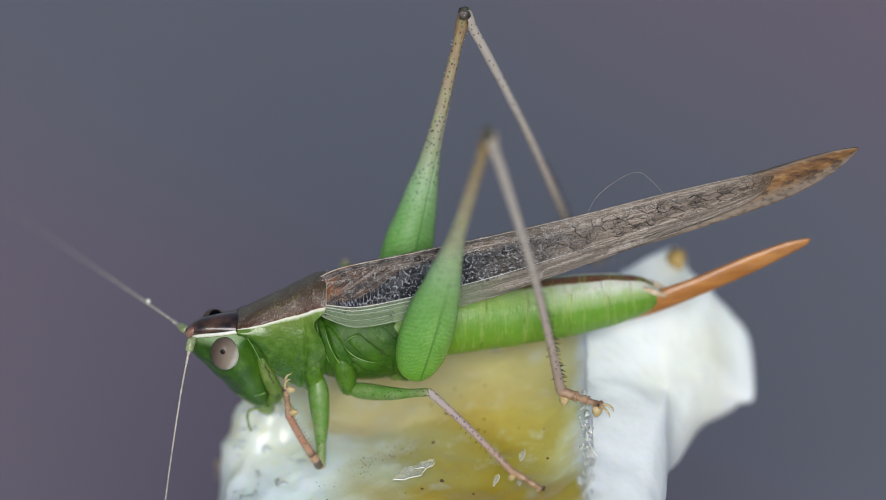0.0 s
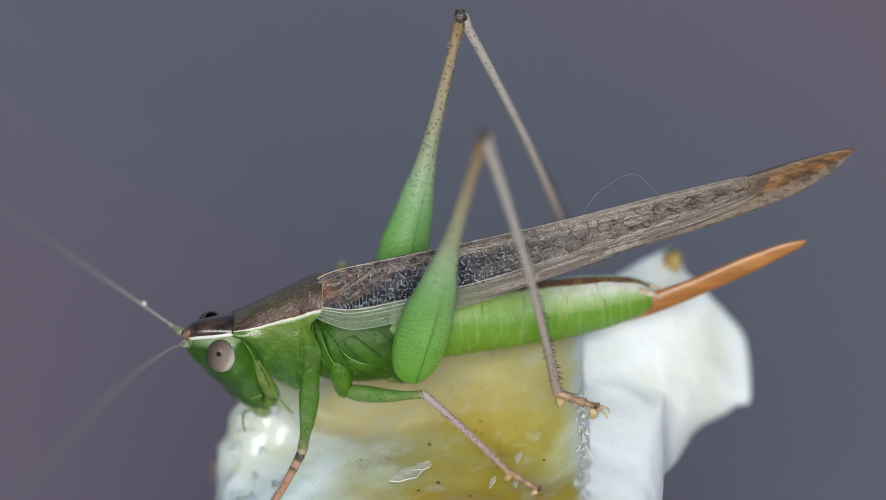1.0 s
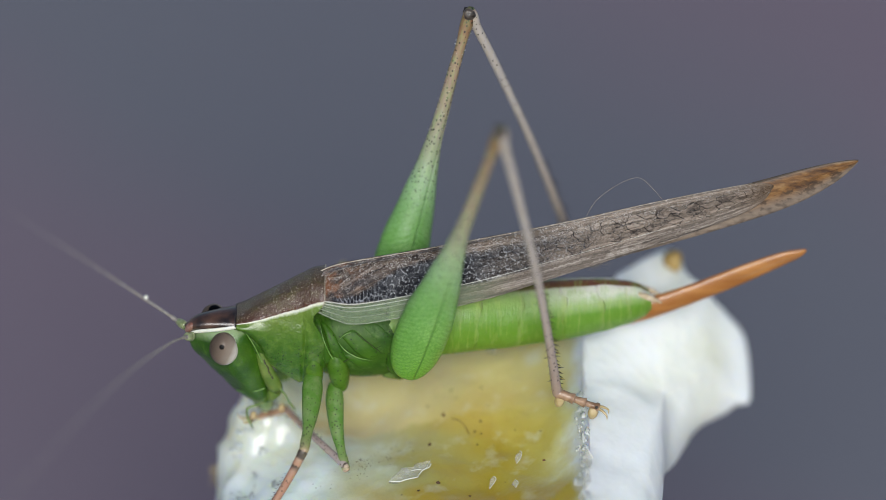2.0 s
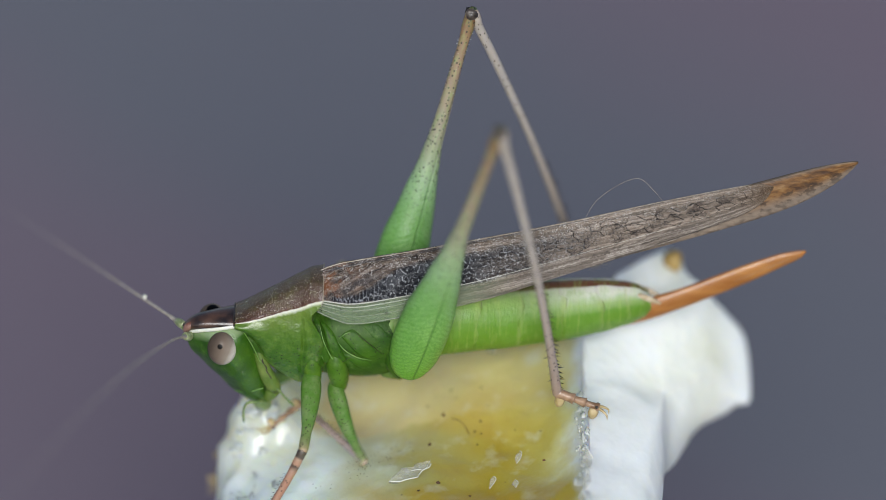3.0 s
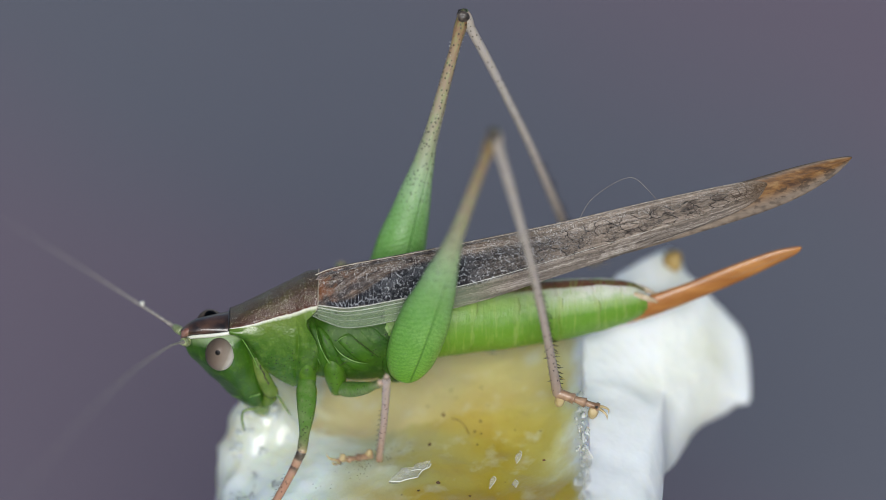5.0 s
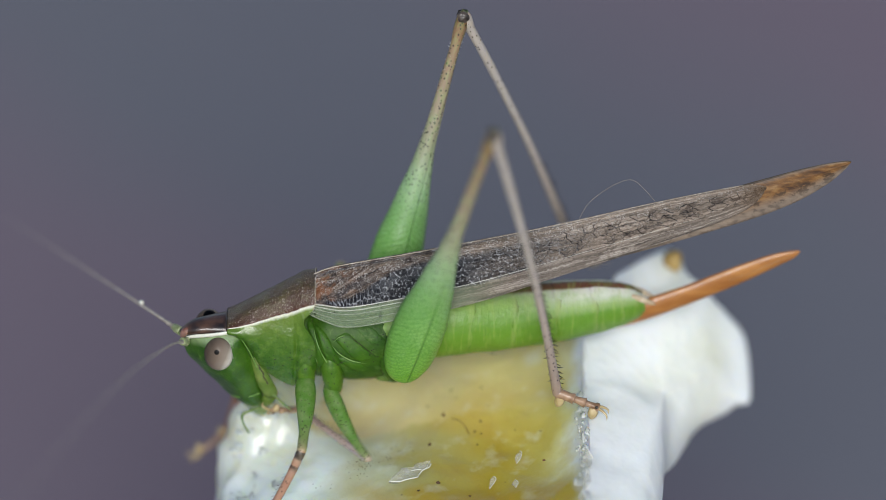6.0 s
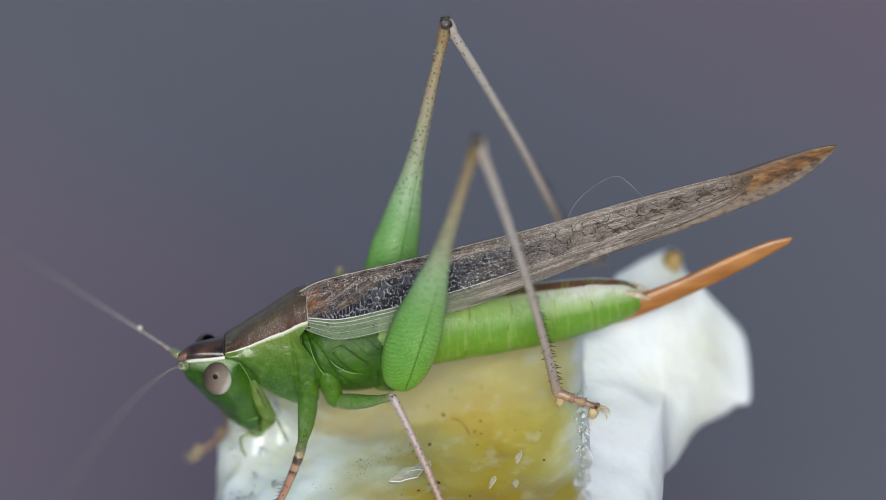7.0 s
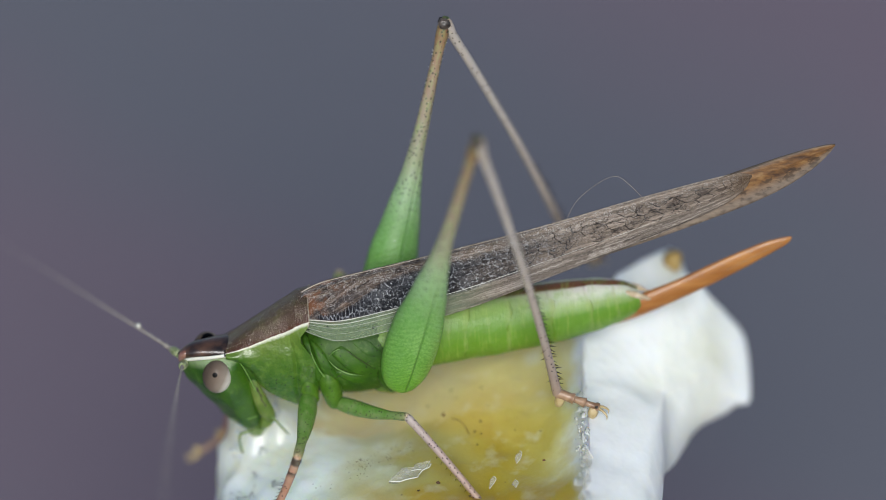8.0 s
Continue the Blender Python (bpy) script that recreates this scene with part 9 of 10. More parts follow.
    walk(near_hind[2], [
        (0, aim((4.65, -2.20, -5.61), (6.30, -2.89, -5.82))), (0.2, aim((4.66, -2.20, -5.61), (6.33, -2.77, -5.92))),
        (0.3, aim((4.66, -2.19, -5.61), (6.35, -2.71, -5.97))), (0.4, aim((4.66, -2.19, -5.61), (6.36, -2.54, -6.10))),
        (0.5, aim((4.68, -2.20, -5.61), (6.36, -2.33, -6.25))), (1, aim((4.67, -2.19, -5.61), (6.36, -2.71, -5.97))),
        (1.1, aim((4.69, -2.21, -5.60), (6.38, -2.55, -6.10))), (1.2, aim((4.68, -2.08, -5.67), (6.33, -2.09, -6.38))),
        (1.3, aim((4.68, -2.02, -5.70), (6.38, -2.36, -6.18))), (1.4, aim((4.71, -2.05, -5.69), (6.39, -2.63, -5.97))),
        (1.5, aim((4.74, -2.08, -5.68), (6.44, -2.60, -5.98))), (1.6, aim((4.75, -2.06, -5.67), (6.45, -2.57, -5.99))),
        (1.7, aim((4.76, -2.05, -5.66), (6.47, -2.39, -6.10))), (2.2, aim((4.78, -2.05, -5.65), (6.49, -2.38, -6.08))),
        (2.8, aim((4.80, -2.04, -5.64), (6.51, -2.38, -6.06))), (2.9, aim((4.80, -2.04, -5.64), (6.52, -2.38, -6.06))),
        (3, aim((4.81, -2.04, -5.63), (6.52, -2.38, -6.05))), (3.1, aim((4.82, -2.04, -5.63), (6.53, -2.38, -6.05))),
        (3.2, aim((4.82, -2.04, -5.63), (6.54, -2.38, -6.05))), (3.3, aim((4.83, -2.04, -5.63), (6.55, -2.37, -6.05))),
        (3.4, aim((4.86, -2.06, -5.62), (6.57, -2.51, -5.96))), (3.5, aim((4.85, -2.05, -5.62), (6.57, -2.40, -6.03))),
        (3.6, aim((4.86, -2.04, -5.63), (6.58, -2.39, -6.05))), (3.7, aim((4.87, -2.02, -5.65), (6.59, -2.33, -6.11))),
        (3.8, aim((4.90, -2.03, -5.67), (6.52, -2.80, -5.76))), (3.9, aim((4.88, -2.01, -5.69), (6.58, -2.45, -6.07))),
        (4, aim((4.90, -2.02, -5.69), (6.60, -2.27, -6.22))), (4.1, aim((4.88, -2.00, -5.70), (6.57, -2.49, -6.05))),
        (4.2, aim((4.87, -1.99, -5.70), (6.57, -2.46, -6.07))), (4.3, aim((4.87, -1.98, -5.71), (6.51, -2.70, -5.87))),
        (4.4, aim((4.88, -1.99, -5.71), (6.57, -2.12, -6.32))), (4.5, aim((4.87, -1.96, -5.71), (6.56, -2.44, -6.09))),
        (4.7, aim((4.89, -1.96, -5.70), (6.59, -2.32, -6.15))), (5.2, aim((4.95, -1.95, -5.66), (6.66, -2.29, -6.11))),
        (5.5, aim((4.98, -1.95, -5.64), (6.68, -2.41, -5.99))), (5.8, aim((5.02, -1.95, -5.62), (6.70, -1.97, -6.27))),
        (5.9, aim((5.03, -1.94, -5.62), (6.74, -2.31, -6.03))), (6, aim((5.04, -1.93, -5.61), (6.75, -2.23, -6.09))),
        (6.1, aim((5.05, -1.93, -5.61), (6.76, -2.24, -6.07))), (6.2, aim((5.05, -1.92, -5.61), (6.75, -2.43, -5.92))),
        (6.3, aim((5.11, -1.91, -5.59), (6.76, -2.61, -5.77))), (6.4, aim((5.13, -1.80, -5.61), (6.82, -2.09, -6.16))),
        (6.5, aim((5.13, -1.77, -5.62), (6.82, -2.15, -6.11))), (6.6, aim((5.13, -1.76, -5.64), (6.80, -2.31, -6.02))),
        (6.7, aim((5.13, -1.76, -5.67), (6.81, -2.21, -6.12))), (6.8, aim((5.13, -1.76, -5.70), (6.75, -1.72, -6.49))),
        (6.9, aim((5.12, -1.74, -5.72), (6.80, -2.17, -6.21))), (7, aim((5.12, -1.74, -5.75), (6.80, -2.18, -6.23))),
        (7.1, aim((5.13, -1.74, -5.76), (6.74, -1.70, -6.56))), (7.3, aim((5.12, -1.71, -5.78), (6.80, -2.02, -6.36))),
        (7.5, aim((5.12, -1.69, -5.79), (6.79, -1.98, -6.39))), (7.8, aim((5.12, -1.68, -5.78), (6.74, -1.68, -6.58))),
        (8, aim((5.12, -1.67, -5.78), (6.79, -1.99, -6.35))),
    ])
    walk(far_hind[0], [
        (0, aim((-2.30, 2.98, -5.47), (0.69, 6.90, 6.88))), (0.2, aim((-2.30, 2.98, -5.47), (0.71, 6.90, 6.88))), (0.3, aim((-2.30, 2.98, -5.47), (0.72, 6.91, 6.87))),
        (0.4, aim((-2.30, 2.98, -5.47), (0.72, 6.91, 6.87))), (0.5, aim((-2.30, 2.98, -5.47), (0.73, 6.92, 6.87))), (1, aim((-2.30, 2.98, -5.47), (0.74, 6.89, 6.87))),
        (1.1, aim((-2.30, 2.98, -5.47), (0.74, 6.89, 6.87))), (1.2, aim((-2.30, 2.98, -5.47), (0.75, 7.06, 6.82))),
        (1.3, aim((-2.30, 2.98, -5.47), (0.74, 7.12, 6.80))), (1.4, aim((-2.30, 2.98, -5.47), (0.71, 7.02, 6.84))),
        (1.5, aim((-2.30, 2.98, -5.47), (0.68, 6.91, 6.88))), (1.6, aim((-2.30, 2.98, -5.47), (0.68, 6.94, 6.87))),
        (1.7, aim((-2.30, 2.98, -5.47), (0.68, 6.98, 6.86))), (2.2, aim((-2.30, 2.98, -5.47), (0.71, 7.02, 6.84))),
        (2.8, aim((-2.30, 2.98, -5.47), (0.75, 7.07, 6.81))), (2.9, aim((-2.30, 2.98, -5.47), (0.75, 7.08, 6.81))), (3, aim((-2.30, 2.98, -5.47), (0.76, 7.09, 6.80))),
        (3.1, aim((-2.30, 2.98, -5.47), (0.77, 7.06, 6.81))), (3.2, aim((-2.30, 2.98, -5.47), (0.77, 7.03, 6.82))),
        (3.3, aim((-2.30, 2.98, -5.47), (0.77, 7.00, 6.83))), (3.4, aim((-2.30, 2.98, -5.47), (0.78, 6.98, 6.84))),
        (3.5, aim((-2.30, 2.98, -5.47), (0.78, 6.95, 6.85))), (3.6, aim((-2.30, 2.98, -5.47), (0.80, 6.97, 6.84))),
        (3.7, aim((-2.30, 2.98, -5.47), (0.82, 7.03, 6.81))), (3.8, aim((-2.30, 2.98, -5.47), (0.84, 7.06, 6.79))),
        (3.9, aim((-2.30, 2.98, -5.47), (0.86, 7.06, 6.79))), (4, aim((-2.30, 2.98, -5.47), (0.86, 7.06, 6.79))), (4.1, aim((-2.30, 2.98, -5.47), (0.86, 7.08, 6.78))),
        (4.2, aim((-2.30, 2.98, -5.47), (0.85, 7.10, 6.78))), (4.3, aim((-2.30, 2.98, -5.47), (0.84, 7.12, 6.77))),
        (4.4, aim((-2.30, 2.98, -5.47), (0.84, 7.14, 6.77))), (4.5, aim((-2.30, 2.98, -5.47), (0.83, 7.16, 6.76))),
        (4.7, aim((-2.30, 2.98, -5.47), (0.82, 7.15, 6.77))), (5.2, aim((-2.30, 2.98, -5.47), (0.79, 7.10, 6.79))),
        (5.5, aim((-2.30, 2.98, -5.47), (0.76, 7.08, 6.81))), (5.8, aim((-2.30, 2.98, -5.47), (0.74, 7.05, 6.82))),
        (5.9, aim((-2.30, 2.98, -5.47), (0.75, 7.06, 6.82))), (6, aim((-2.30, 2.98, -5.47), (0.76, 7.07, 6.81))), (6.1, aim((-2.30, 2.98, -5.47), (0.76, 7.07, 6.81))),
        (6.2, aim((-2.30, 2.98, -5.47), (0.77, 7.08, 6.81))), (6.3, aim((-2.30, 2.98, -5.47), (0.78, 6.90, 6.86))),
        (6.4, aim((-2.30, 2.98, -5.47), (0.87, 7.08, 6.78))), (6.5, aim((-2.30, 2.98, -5.47), (0.86, 7.11, 6.77))),
        (6.6, aim((-2.30, 2.98, -5.47), (0.88, 7.11, 6.76))), (6.7, aim((-2.30, 2.98, -5.47), (0.91, 7.12, 6.76))),
        (6.8, aim((-2.30, 2.98, -5.47), (0.94, 7.12, 6.75))), (6.9, aim((-2.30, 2.98, -5.47), (0.96, 7.12, 6.74))), (7, aim((-2.30, 2.98, -5.47), (0.99, 7.12, 6.74))),
        (7.1, aim((-2.30, 2.98, -5.47), (1.00, 7.15, 6.72))), (7.3, aim((-2.30, 2.98, -5.47), (1.03, 7.22, 6.69))),
        (7.5, aim((-2.30, 2.98, -5.47), (1.05, 7.29, 6.66))), (7.8, aim((-2.30, 2.98, -5.47), (1.02, 7.30, 6.66))), (8, aim((-2.30, 2.98, -5.47), (0.99, 7.32, 6.67))),
    ])
    walk(far_hind[1], [
        (0, aim((0.69, 6.90, 6.88), (5.65, 7.42, -5.49))), (0.2, aim((0.71, 6.90, 6.88), (5.65, 7.43, -5.50))), (0.3, aim((0.72, 6.91, 6.87), (5.66, 7.44, -5.51))),
        (0.4, aim((0.72, 6.91, 6.87), (5.66, 7.45, -5.51))), (0.5, aim((0.73, 6.92, 6.87), (5.67, 7.45, -5.52))), (1, aim((0.74, 6.89, 6.87), (5.67, 7.45, -5.51))),
        (1.1, aim((0.74, 6.89, 6.87), (5.67, 7.45, -5.51))), (1.2, aim((0.75, 7.06, 6.82), (5.66, 7.58, -5.58))), (1.3, aim((0.74, 7.12, 6.80), (5.68, 7.62, -5.58))),
        (1.4, aim((0.71, 7.02, 6.84), (5.71, 7.53, -5.52))), (1.5, aim((0.68, 6.91, 6.88), (5.73, 7.44, -5.46))), (1.6, aim((0.68, 6.94, 6.87), (5.74, 7.47, -5.46))),
        (1.7, aim((0.68, 6.98, 6.86), (5.75, 7.51, -5.47))), (2.2, aim((0.71, 7.02, 6.84), (5.77, 7.57, -5.49))), (2.8, aim((0.75, 7.07, 6.81), (5.80, 7.64, -5.52))),
        (2.9, aim((0.75, 7.08, 6.81), (5.80, 7.66, -5.53))), (3, aim((0.76, 7.09, 6.80), (5.80, 7.67, -5.53))), (3.1, aim((0.77, 7.06, 6.81), (5.81, 7.66, -5.52))),
        (3.2, aim((0.77, 7.03, 6.82), (5.82, 7.64, -5.51))), (3.3, aim((0.77, 7.00, 6.83), (5.83, 7.63, -5.50))), (3.4, aim((0.78, 6.98, 6.84), (5.84, 7.62, -5.49))),
        (3.5, aim((0.78, 6.95, 6.85), (5.85, 7.60, -5.48))), (3.6, aim((0.80, 6.97, 6.84), (5.86, 7.61, -5.49))), (3.7, aim((0.82, 7.03, 6.81), (5.87, 7.64, -5.53))),
        (3.8, aim((0.84, 7.06, 6.79), (5.88, 7.64, -5.55))), (3.9, aim((0.86, 7.06, 6.79), (5.88, 7.63, -5.56))), (4, aim((0.86, 7.06, 6.79), (5.88, 7.62, -5.56))),
        (4.1, aim((0.86, 7.08, 6.78), (5.87, 7.63, -5.57))), (4.2, aim((0.85, 7.10, 6.78), (5.87, 7.64, -5.57))), (4.3, aim((0.84, 7.12, 6.77), (5.87, 7.65, -5.58))),
        (4.4, aim((0.84, 7.14, 6.77), (5.86, 7.66, -5.58))), (4.5, aim((0.83, 7.16, 6.76), (5.86, 7.67, -5.59))), (4.7, aim((0.82, 7.15, 6.77), (5.89, 7.66, -5.56))),
        (5.2, aim((0.79, 7.10, 6.79), (5.94, 7.65, -5.50))), (5.5, aim((0.76, 7.08, 6.81), (5.98, 7.64, -5.46))), (5.8, aim((0.74, 7.05, 6.82), (6.01, 7.63, -5.42))),
        (5.9, aim((0.75, 7.06, 6.82), (6.02, 7.63, -5.43))), (6, aim((0.76, 7.07, 6.81), (6.03, 7.65, -5.43))), (6.1, aim((0.76, 7.07, 6.81), (6.04, 7.66, -5.43))),
        (6.2, aim((0.77, 7.08, 6.81), (6.05, 7.67, -5.43))), (6.3, aim((0.78, 6.90, 6.86), (6.10, 7.58, -5.35))), (6.4, aim((0.87, 7.08, 6.78), (6.13, 7.79, -5.46))),
        (6.5, aim((0.86, 7.11, 6.77), (6.13, 7.79, -5.46))), (6.6, aim((0.88, 7.11, 6.76), (6.13, 7.79, -5.48))), (6.7, aim((0.91, 7.12, 6.76), (6.13, 7.78, -5.50))),
        (6.8, aim((0.94, 7.12, 6.75), (6.13, 7.77, -5.52))), (6.9, aim((0.96, 7.12, 6.74), (6.13, 7.76, -5.54))), (7, aim((0.99, 7.12, 6.74), (6.12, 7.75, -5.56))),
        (7.1, aim((1.00, 7.15, 6.72), (6.13, 7.77, -5.58))), (7.3, aim((1.03, 7.22, 6.69), (6.13, 7.82, -5.62))), (7.5, aim((1.05, 7.29, 6.66), (6.13, 7.87, -5.66))),
        (7.8, aim((1.02, 7.30, 6.66), (6.13, 7.88, -5.65))), (8, aim((0.99, 7.32, 6.67), (6.12, 7.88, -5.64))),
    ])
    walk(far_hind[2], [
        (0, aim((5.65, 7.42, -5.49), (6.70, 8.61, -6.33))), (0.2, aim((5.65, 7.43, -5.50), (6.71, 8.63, -6.34))), (0.3, aim((5.66, 7.44, -5.51), (6.71, 8.63, -6.34))),
        (0.4, aim((5.66, 7.45, -5.51), (6.72, 8.64, -6.35))), (0.5, aim((5.67, 7.45, -5.52), (6.72, 8.65, -6.35))), (1, aim((5.67, 7.45, -5.51), (6.72, 8.64, -6.35))),
        (1.1, aim((5.67, 7.45, -5.51), (6.73, 8.64, -6.35))), (1.2, aim((5.66, 7.58, -5.58), (6.72, 8.78, -6.41))),
        (1.3, aim((5.68, 7.62, -5.58), (6.74, 8.81, -6.41))), (1.4, aim((5.71, 7.53, -5.52), (6.78, 8.72, -6.33))),
        (1.5, aim((5.73, 7.44, -5.46), (6.82, 8.63, -6.26))), (1.6, aim((5.74, 7.47, -5.46), (6.83, 8.66, -6.26))),
        (1.7, aim((5.75, 7.51, -5.47), (6.84, 8.70, -6.26))), (2.2, aim((5.77, 7.57, -5.49), (6.86, 8.76, -6.28))),
        (2.8, aim((5.80, 7.64, -5.52), (6.89, 8.83, -6.31))), (2.9, aim((5.80, 7.66, -5.53), (6.89, 8.85, -6.32))), (3, aim((5.80, 7.67, -5.53), (6.90, 8.86, -6.32))),
        (3.1, aim((5.81, 7.66, -5.52), (6.91, 8.85, -6.31))), (3.2, aim((5.82, 7.64, -5.51), (6.91, 8.83, -6.30))),
        (3.3, aim((5.83, 7.63, -5.50), (6.92, 8.82, -6.29))), (3.4, aim((5.84, 7.62, -5.49), (6.93, 8.81, -6.28))),
        (3.5, aim((5.85, 7.60, -5.48), (6.94, 8.80, -6.27))), (3.6, aim((5.86, 7.61, -5.49), (6.95, 8.80, -6.28))),
        (3.7, aim((5.87, 7.64, -5.53), (6.96, 8.83, -6.32))), (3.8, aim((5.88, 7.64, -5.55), (6.96, 8.84, -6.35))),
        (3.9, aim((5.88, 7.63, -5.56), (6.95, 8.82, -6.37))), (4, aim((5.88, 7.62, -5.56), (6.95, 8.81, -6.38))), (4.1, aim((5.87, 7.63, -5.57), (6.95, 8.82, -6.38))),
        (4.2, aim((5.87, 7.64, -5.57), (6.94, 8.83, -6.39))), (4.3, aim((5.87, 7.65, -5.58), (6.94, 8.84, -6.39))),
        (4.4, aim((5.86, 7.66, -5.58), (6.94, 8.85, -6.40))), (4.5, aim((5.86, 7.67, -5.59), (6.93, 8.86, -6.41))),
        (4.7, aim((5.89, 7.66, -5.56), (6.96, 8.85, -6.38))), (5.2, aim((5.94, 7.65, -5.50), (7.02, 8.84, -6.31))),
        (5.5, aim((5.98, 7.64, -5.46), (7.06, 8.83, -6.27))), (5.8, aim((6.01, 7.63, -5.42), (7.09, 8.82, -6.22))),
        (5.9, aim((6.02, 7.63, -5.43), (7.10, 8.83, -6.23))), (6, aim((6.03, 7.65, -5.43), (7.11, 8.84, -6.23))), (6.1, aim((6.04, 7.66, -5.43), (7.12, 8.85, -6.23))),
        (6.2, aim((6.05, 7.67, -5.43), (7.13, 8.86, -6.23))), (6.3, aim((6.10, 7.58, -5.35), (7.17, 8.77, -6.17))),
        (6.4, aim((6.13, 7.79, -5.46), (7.18, 8.98, -6.31))), (6.5, aim((6.13, 7.79, -5.46), (7.17, 8.99, -6.32))),
        (6.6, aim((6.13, 7.79, -5.48), (7.17, 8.98, -6.34))), (6.7, aim((6.13, 7.78, -5.50), (7.17, 8.97, -6.36))),
        (6.8, aim((6.13, 7.77, -5.52), (7.16, 8.96, -6.39))), (6.9, aim((6.13, 7.76, -5.54), (7.16, 8.95, -6.41))), (7, aim((6.12, 7.75, -5.56), (7.15, 8.94, -6.43))),
        (7.1, aim((6.13, 7.77, -5.58), (7.15, 8.96, -6.45))), (7.3, aim((6.13, 7.82, -5.62), (7.15, 9.01, -6.50))),
        (7.5, aim((6.13, 7.87, -5.66), (7.15, 9.07, -6.54))), (7.8, aim((6.13, 7.88, -5.65), (7.15, 9.07, -6.53))), (8, aim((6.12, 7.88, -5.64), (7.15, 9.07, -6.51))),
    ])
    walk(far_mid[0], [
        (0, aim((-4.06, 1.99, -6.41), (-4.26, 5.02, -4.29))), (0.2, aim((-4.06, 1.99, -6.41), (-4.26, 5.01, -4.27))),
        (0.3, aim((-4.06, 1.99, -6.41), (-4.25, 5.00, -4.27))), (0.4, aim((-4.06, 1.99, -6.41), (-4.25, 5.00, -4.26))),
        (0.5, aim((-4.06, 1.99, -6.41), (-4.25, 4.99, -4.25))), (1, aim((-4.06, 1.99, -6.41), (-4.24, 4.99, -4.24))),
        (1.1, aim((-4.06, 1.99, -6.41), (-4.24, 4.99, -4.24))), (1.2, aim((-4.06, 1.99, -6.41), (-4.19, 5.00, -4.26))),
        (1.3, aim((-4.06, 1.99, -6.41), (-4.18, 5.08, -4.38))), (1.4, aim((-4.06, 1.99, -6.41), (-4.16, 5.20, -4.57))),
        (1.5, aim((-4.06, 1.99, -6.41), (-4.14, 5.30, -4.75))), (1.6, aim((-4.06, 1.99, -6.41), (-4.13, 5.29, -4.74))),
        (1.7, aim((-4.06, 1.99, -6.41), (-4.13, 5.29, -4.74))), (2.2, aim((-4.06, 1.99, -6.41), (-4.14, 5.30, -4.75))),
        (2.8, aim((-4.06, 1.99, -6.41), (-4.14, 5.31, -4.77))), (2.9, aim((-4.06, 1.99, -6.41), (-4.14, 5.31, -4.77))),
        (3, aim((-4.06, 1.99, -6.41), (-4.14, 5.31, -4.78))), (3.1, aim((-4.06, 1.99, -6.41), (-4.14, 5.31, -4.78))),
        (3.2, aim((-4.06, 1.99, -6.41), (-4.13, 5.32, -4.78))), (3.3, aim((-4.06, 1.99, -6.41), (-4.13, 5.32, -4.79))),
        (3.4, aim((-4.06, 1.99, -6.41), (-4.12, 5.32, -4.79))), (3.5, aim((-4.06, 1.99, -6.41), (-4.12, 5.32, -4.79))),
        (3.6, aim((-4.06, 1.99, -6.41), (-4.11, 5.30, -4.76))), (3.7, aim((-4.06, 1.99, -6.41), (-4.10, 5.26, -4.68))),
        (3.8, aim((-4.06, 1.99, -6.41), (-4.09, 5.23, -4.61))), (3.9, aim((-4.06, 1.99, -6.41), (-4.09, 5.19, -4.55))),
        (4, aim((-4.06, 1.99, -6.41), (-4.08, 5.16, -4.50))), (4.1, aim((-4.06, 1.99, -6.41), (-4.09, 5.15, -4.48))),
        (4.2, aim((-4.06, 1.99, -6.41), (-4.09, 5.14, -4.46))), (4.3, aim((-4.06, 1.99, -6.41), (-4.09, 5.12, -4.43))),
        (4.4, aim((-4.06, 1.99, -6.41), (-4.09, 5.11, -4.41))), (4.5, aim((-4.06, 1.99, -6.41), (-4.09, 5.09, -4.38))),
        (4.7, aim((-4.06, 1.99, -6.41), (-4.08, 5.10, -4.40))), (5.2, aim((-4.06, 1.99, -6.41), (-4.04, 5.13, -4.44))),
        (5.5, aim((-4.06, 1.99, -6.41), (-4.02, 5.14, -4.47))), (5.8, aim((-4.06, 1.99, -6.41), (-3.99, 5.16, -4.49))),
        (5.9, aim((-4.06, 1.99, -6.41), (-3.99, 5.16, -4.49))), (6, aim((-4.06, 1.99, -6.41), (-3.98, 5.15, -4.49))),
        (6.1, aim((-4.06, 1.99, -6.41), (-3.97, 5.15, -4.48))), (6.2, aim((-4.06, 1.99, -6.41), (-3.96, 5.15, -4.48))),
        (6.3, aim((-4.06, 1.99, -6.41), (-3.88, 4.86, -4.08))), (6.4, aim((-4.06, 1.99, -6.41), (-3.70, 3.76, -3.18))),
        (6.5, aim((-4.06, 1.99, -6.41), (-3.74, 4.17, -3.44))), (6.6, aim((-4.06, 1.99, -6.41), (-3.78, 3.25, -2.94))),
        (6.7, aim((-4.06, 1.99, -6.41), (-3.80, 4.17, -3.43))), (6.8, aim((-4.06, 1.99, -6.41), (-3.81, 4.46, -3.66))),
        (6.9, aim((-4.06, 1.99, -6.41), (-3.81, 4.47, -3.67))), (7, aim((-4.06, 1.99, -6.41), (-3.81, 4.47, -3.67))),
        (7.1, aim((-4.06, 1.99, -6.41), (-3.81, 4.47, -3.67))), (7.3, aim((-4.06, 1.99, -6.41), (-3.83, 4.72, -3.92))),
        (7.5, aim((-4.06, 1.99, -6.41), (-3.83, 4.70, -3.90))), (7.8, aim((-4.06, 1.99, -6.41), (-3.84, 4.70, -3.90))),
        (8, aim((-4.06, 1.99, -6.41), (-3.84, 4.70, -3.89))),
    ])
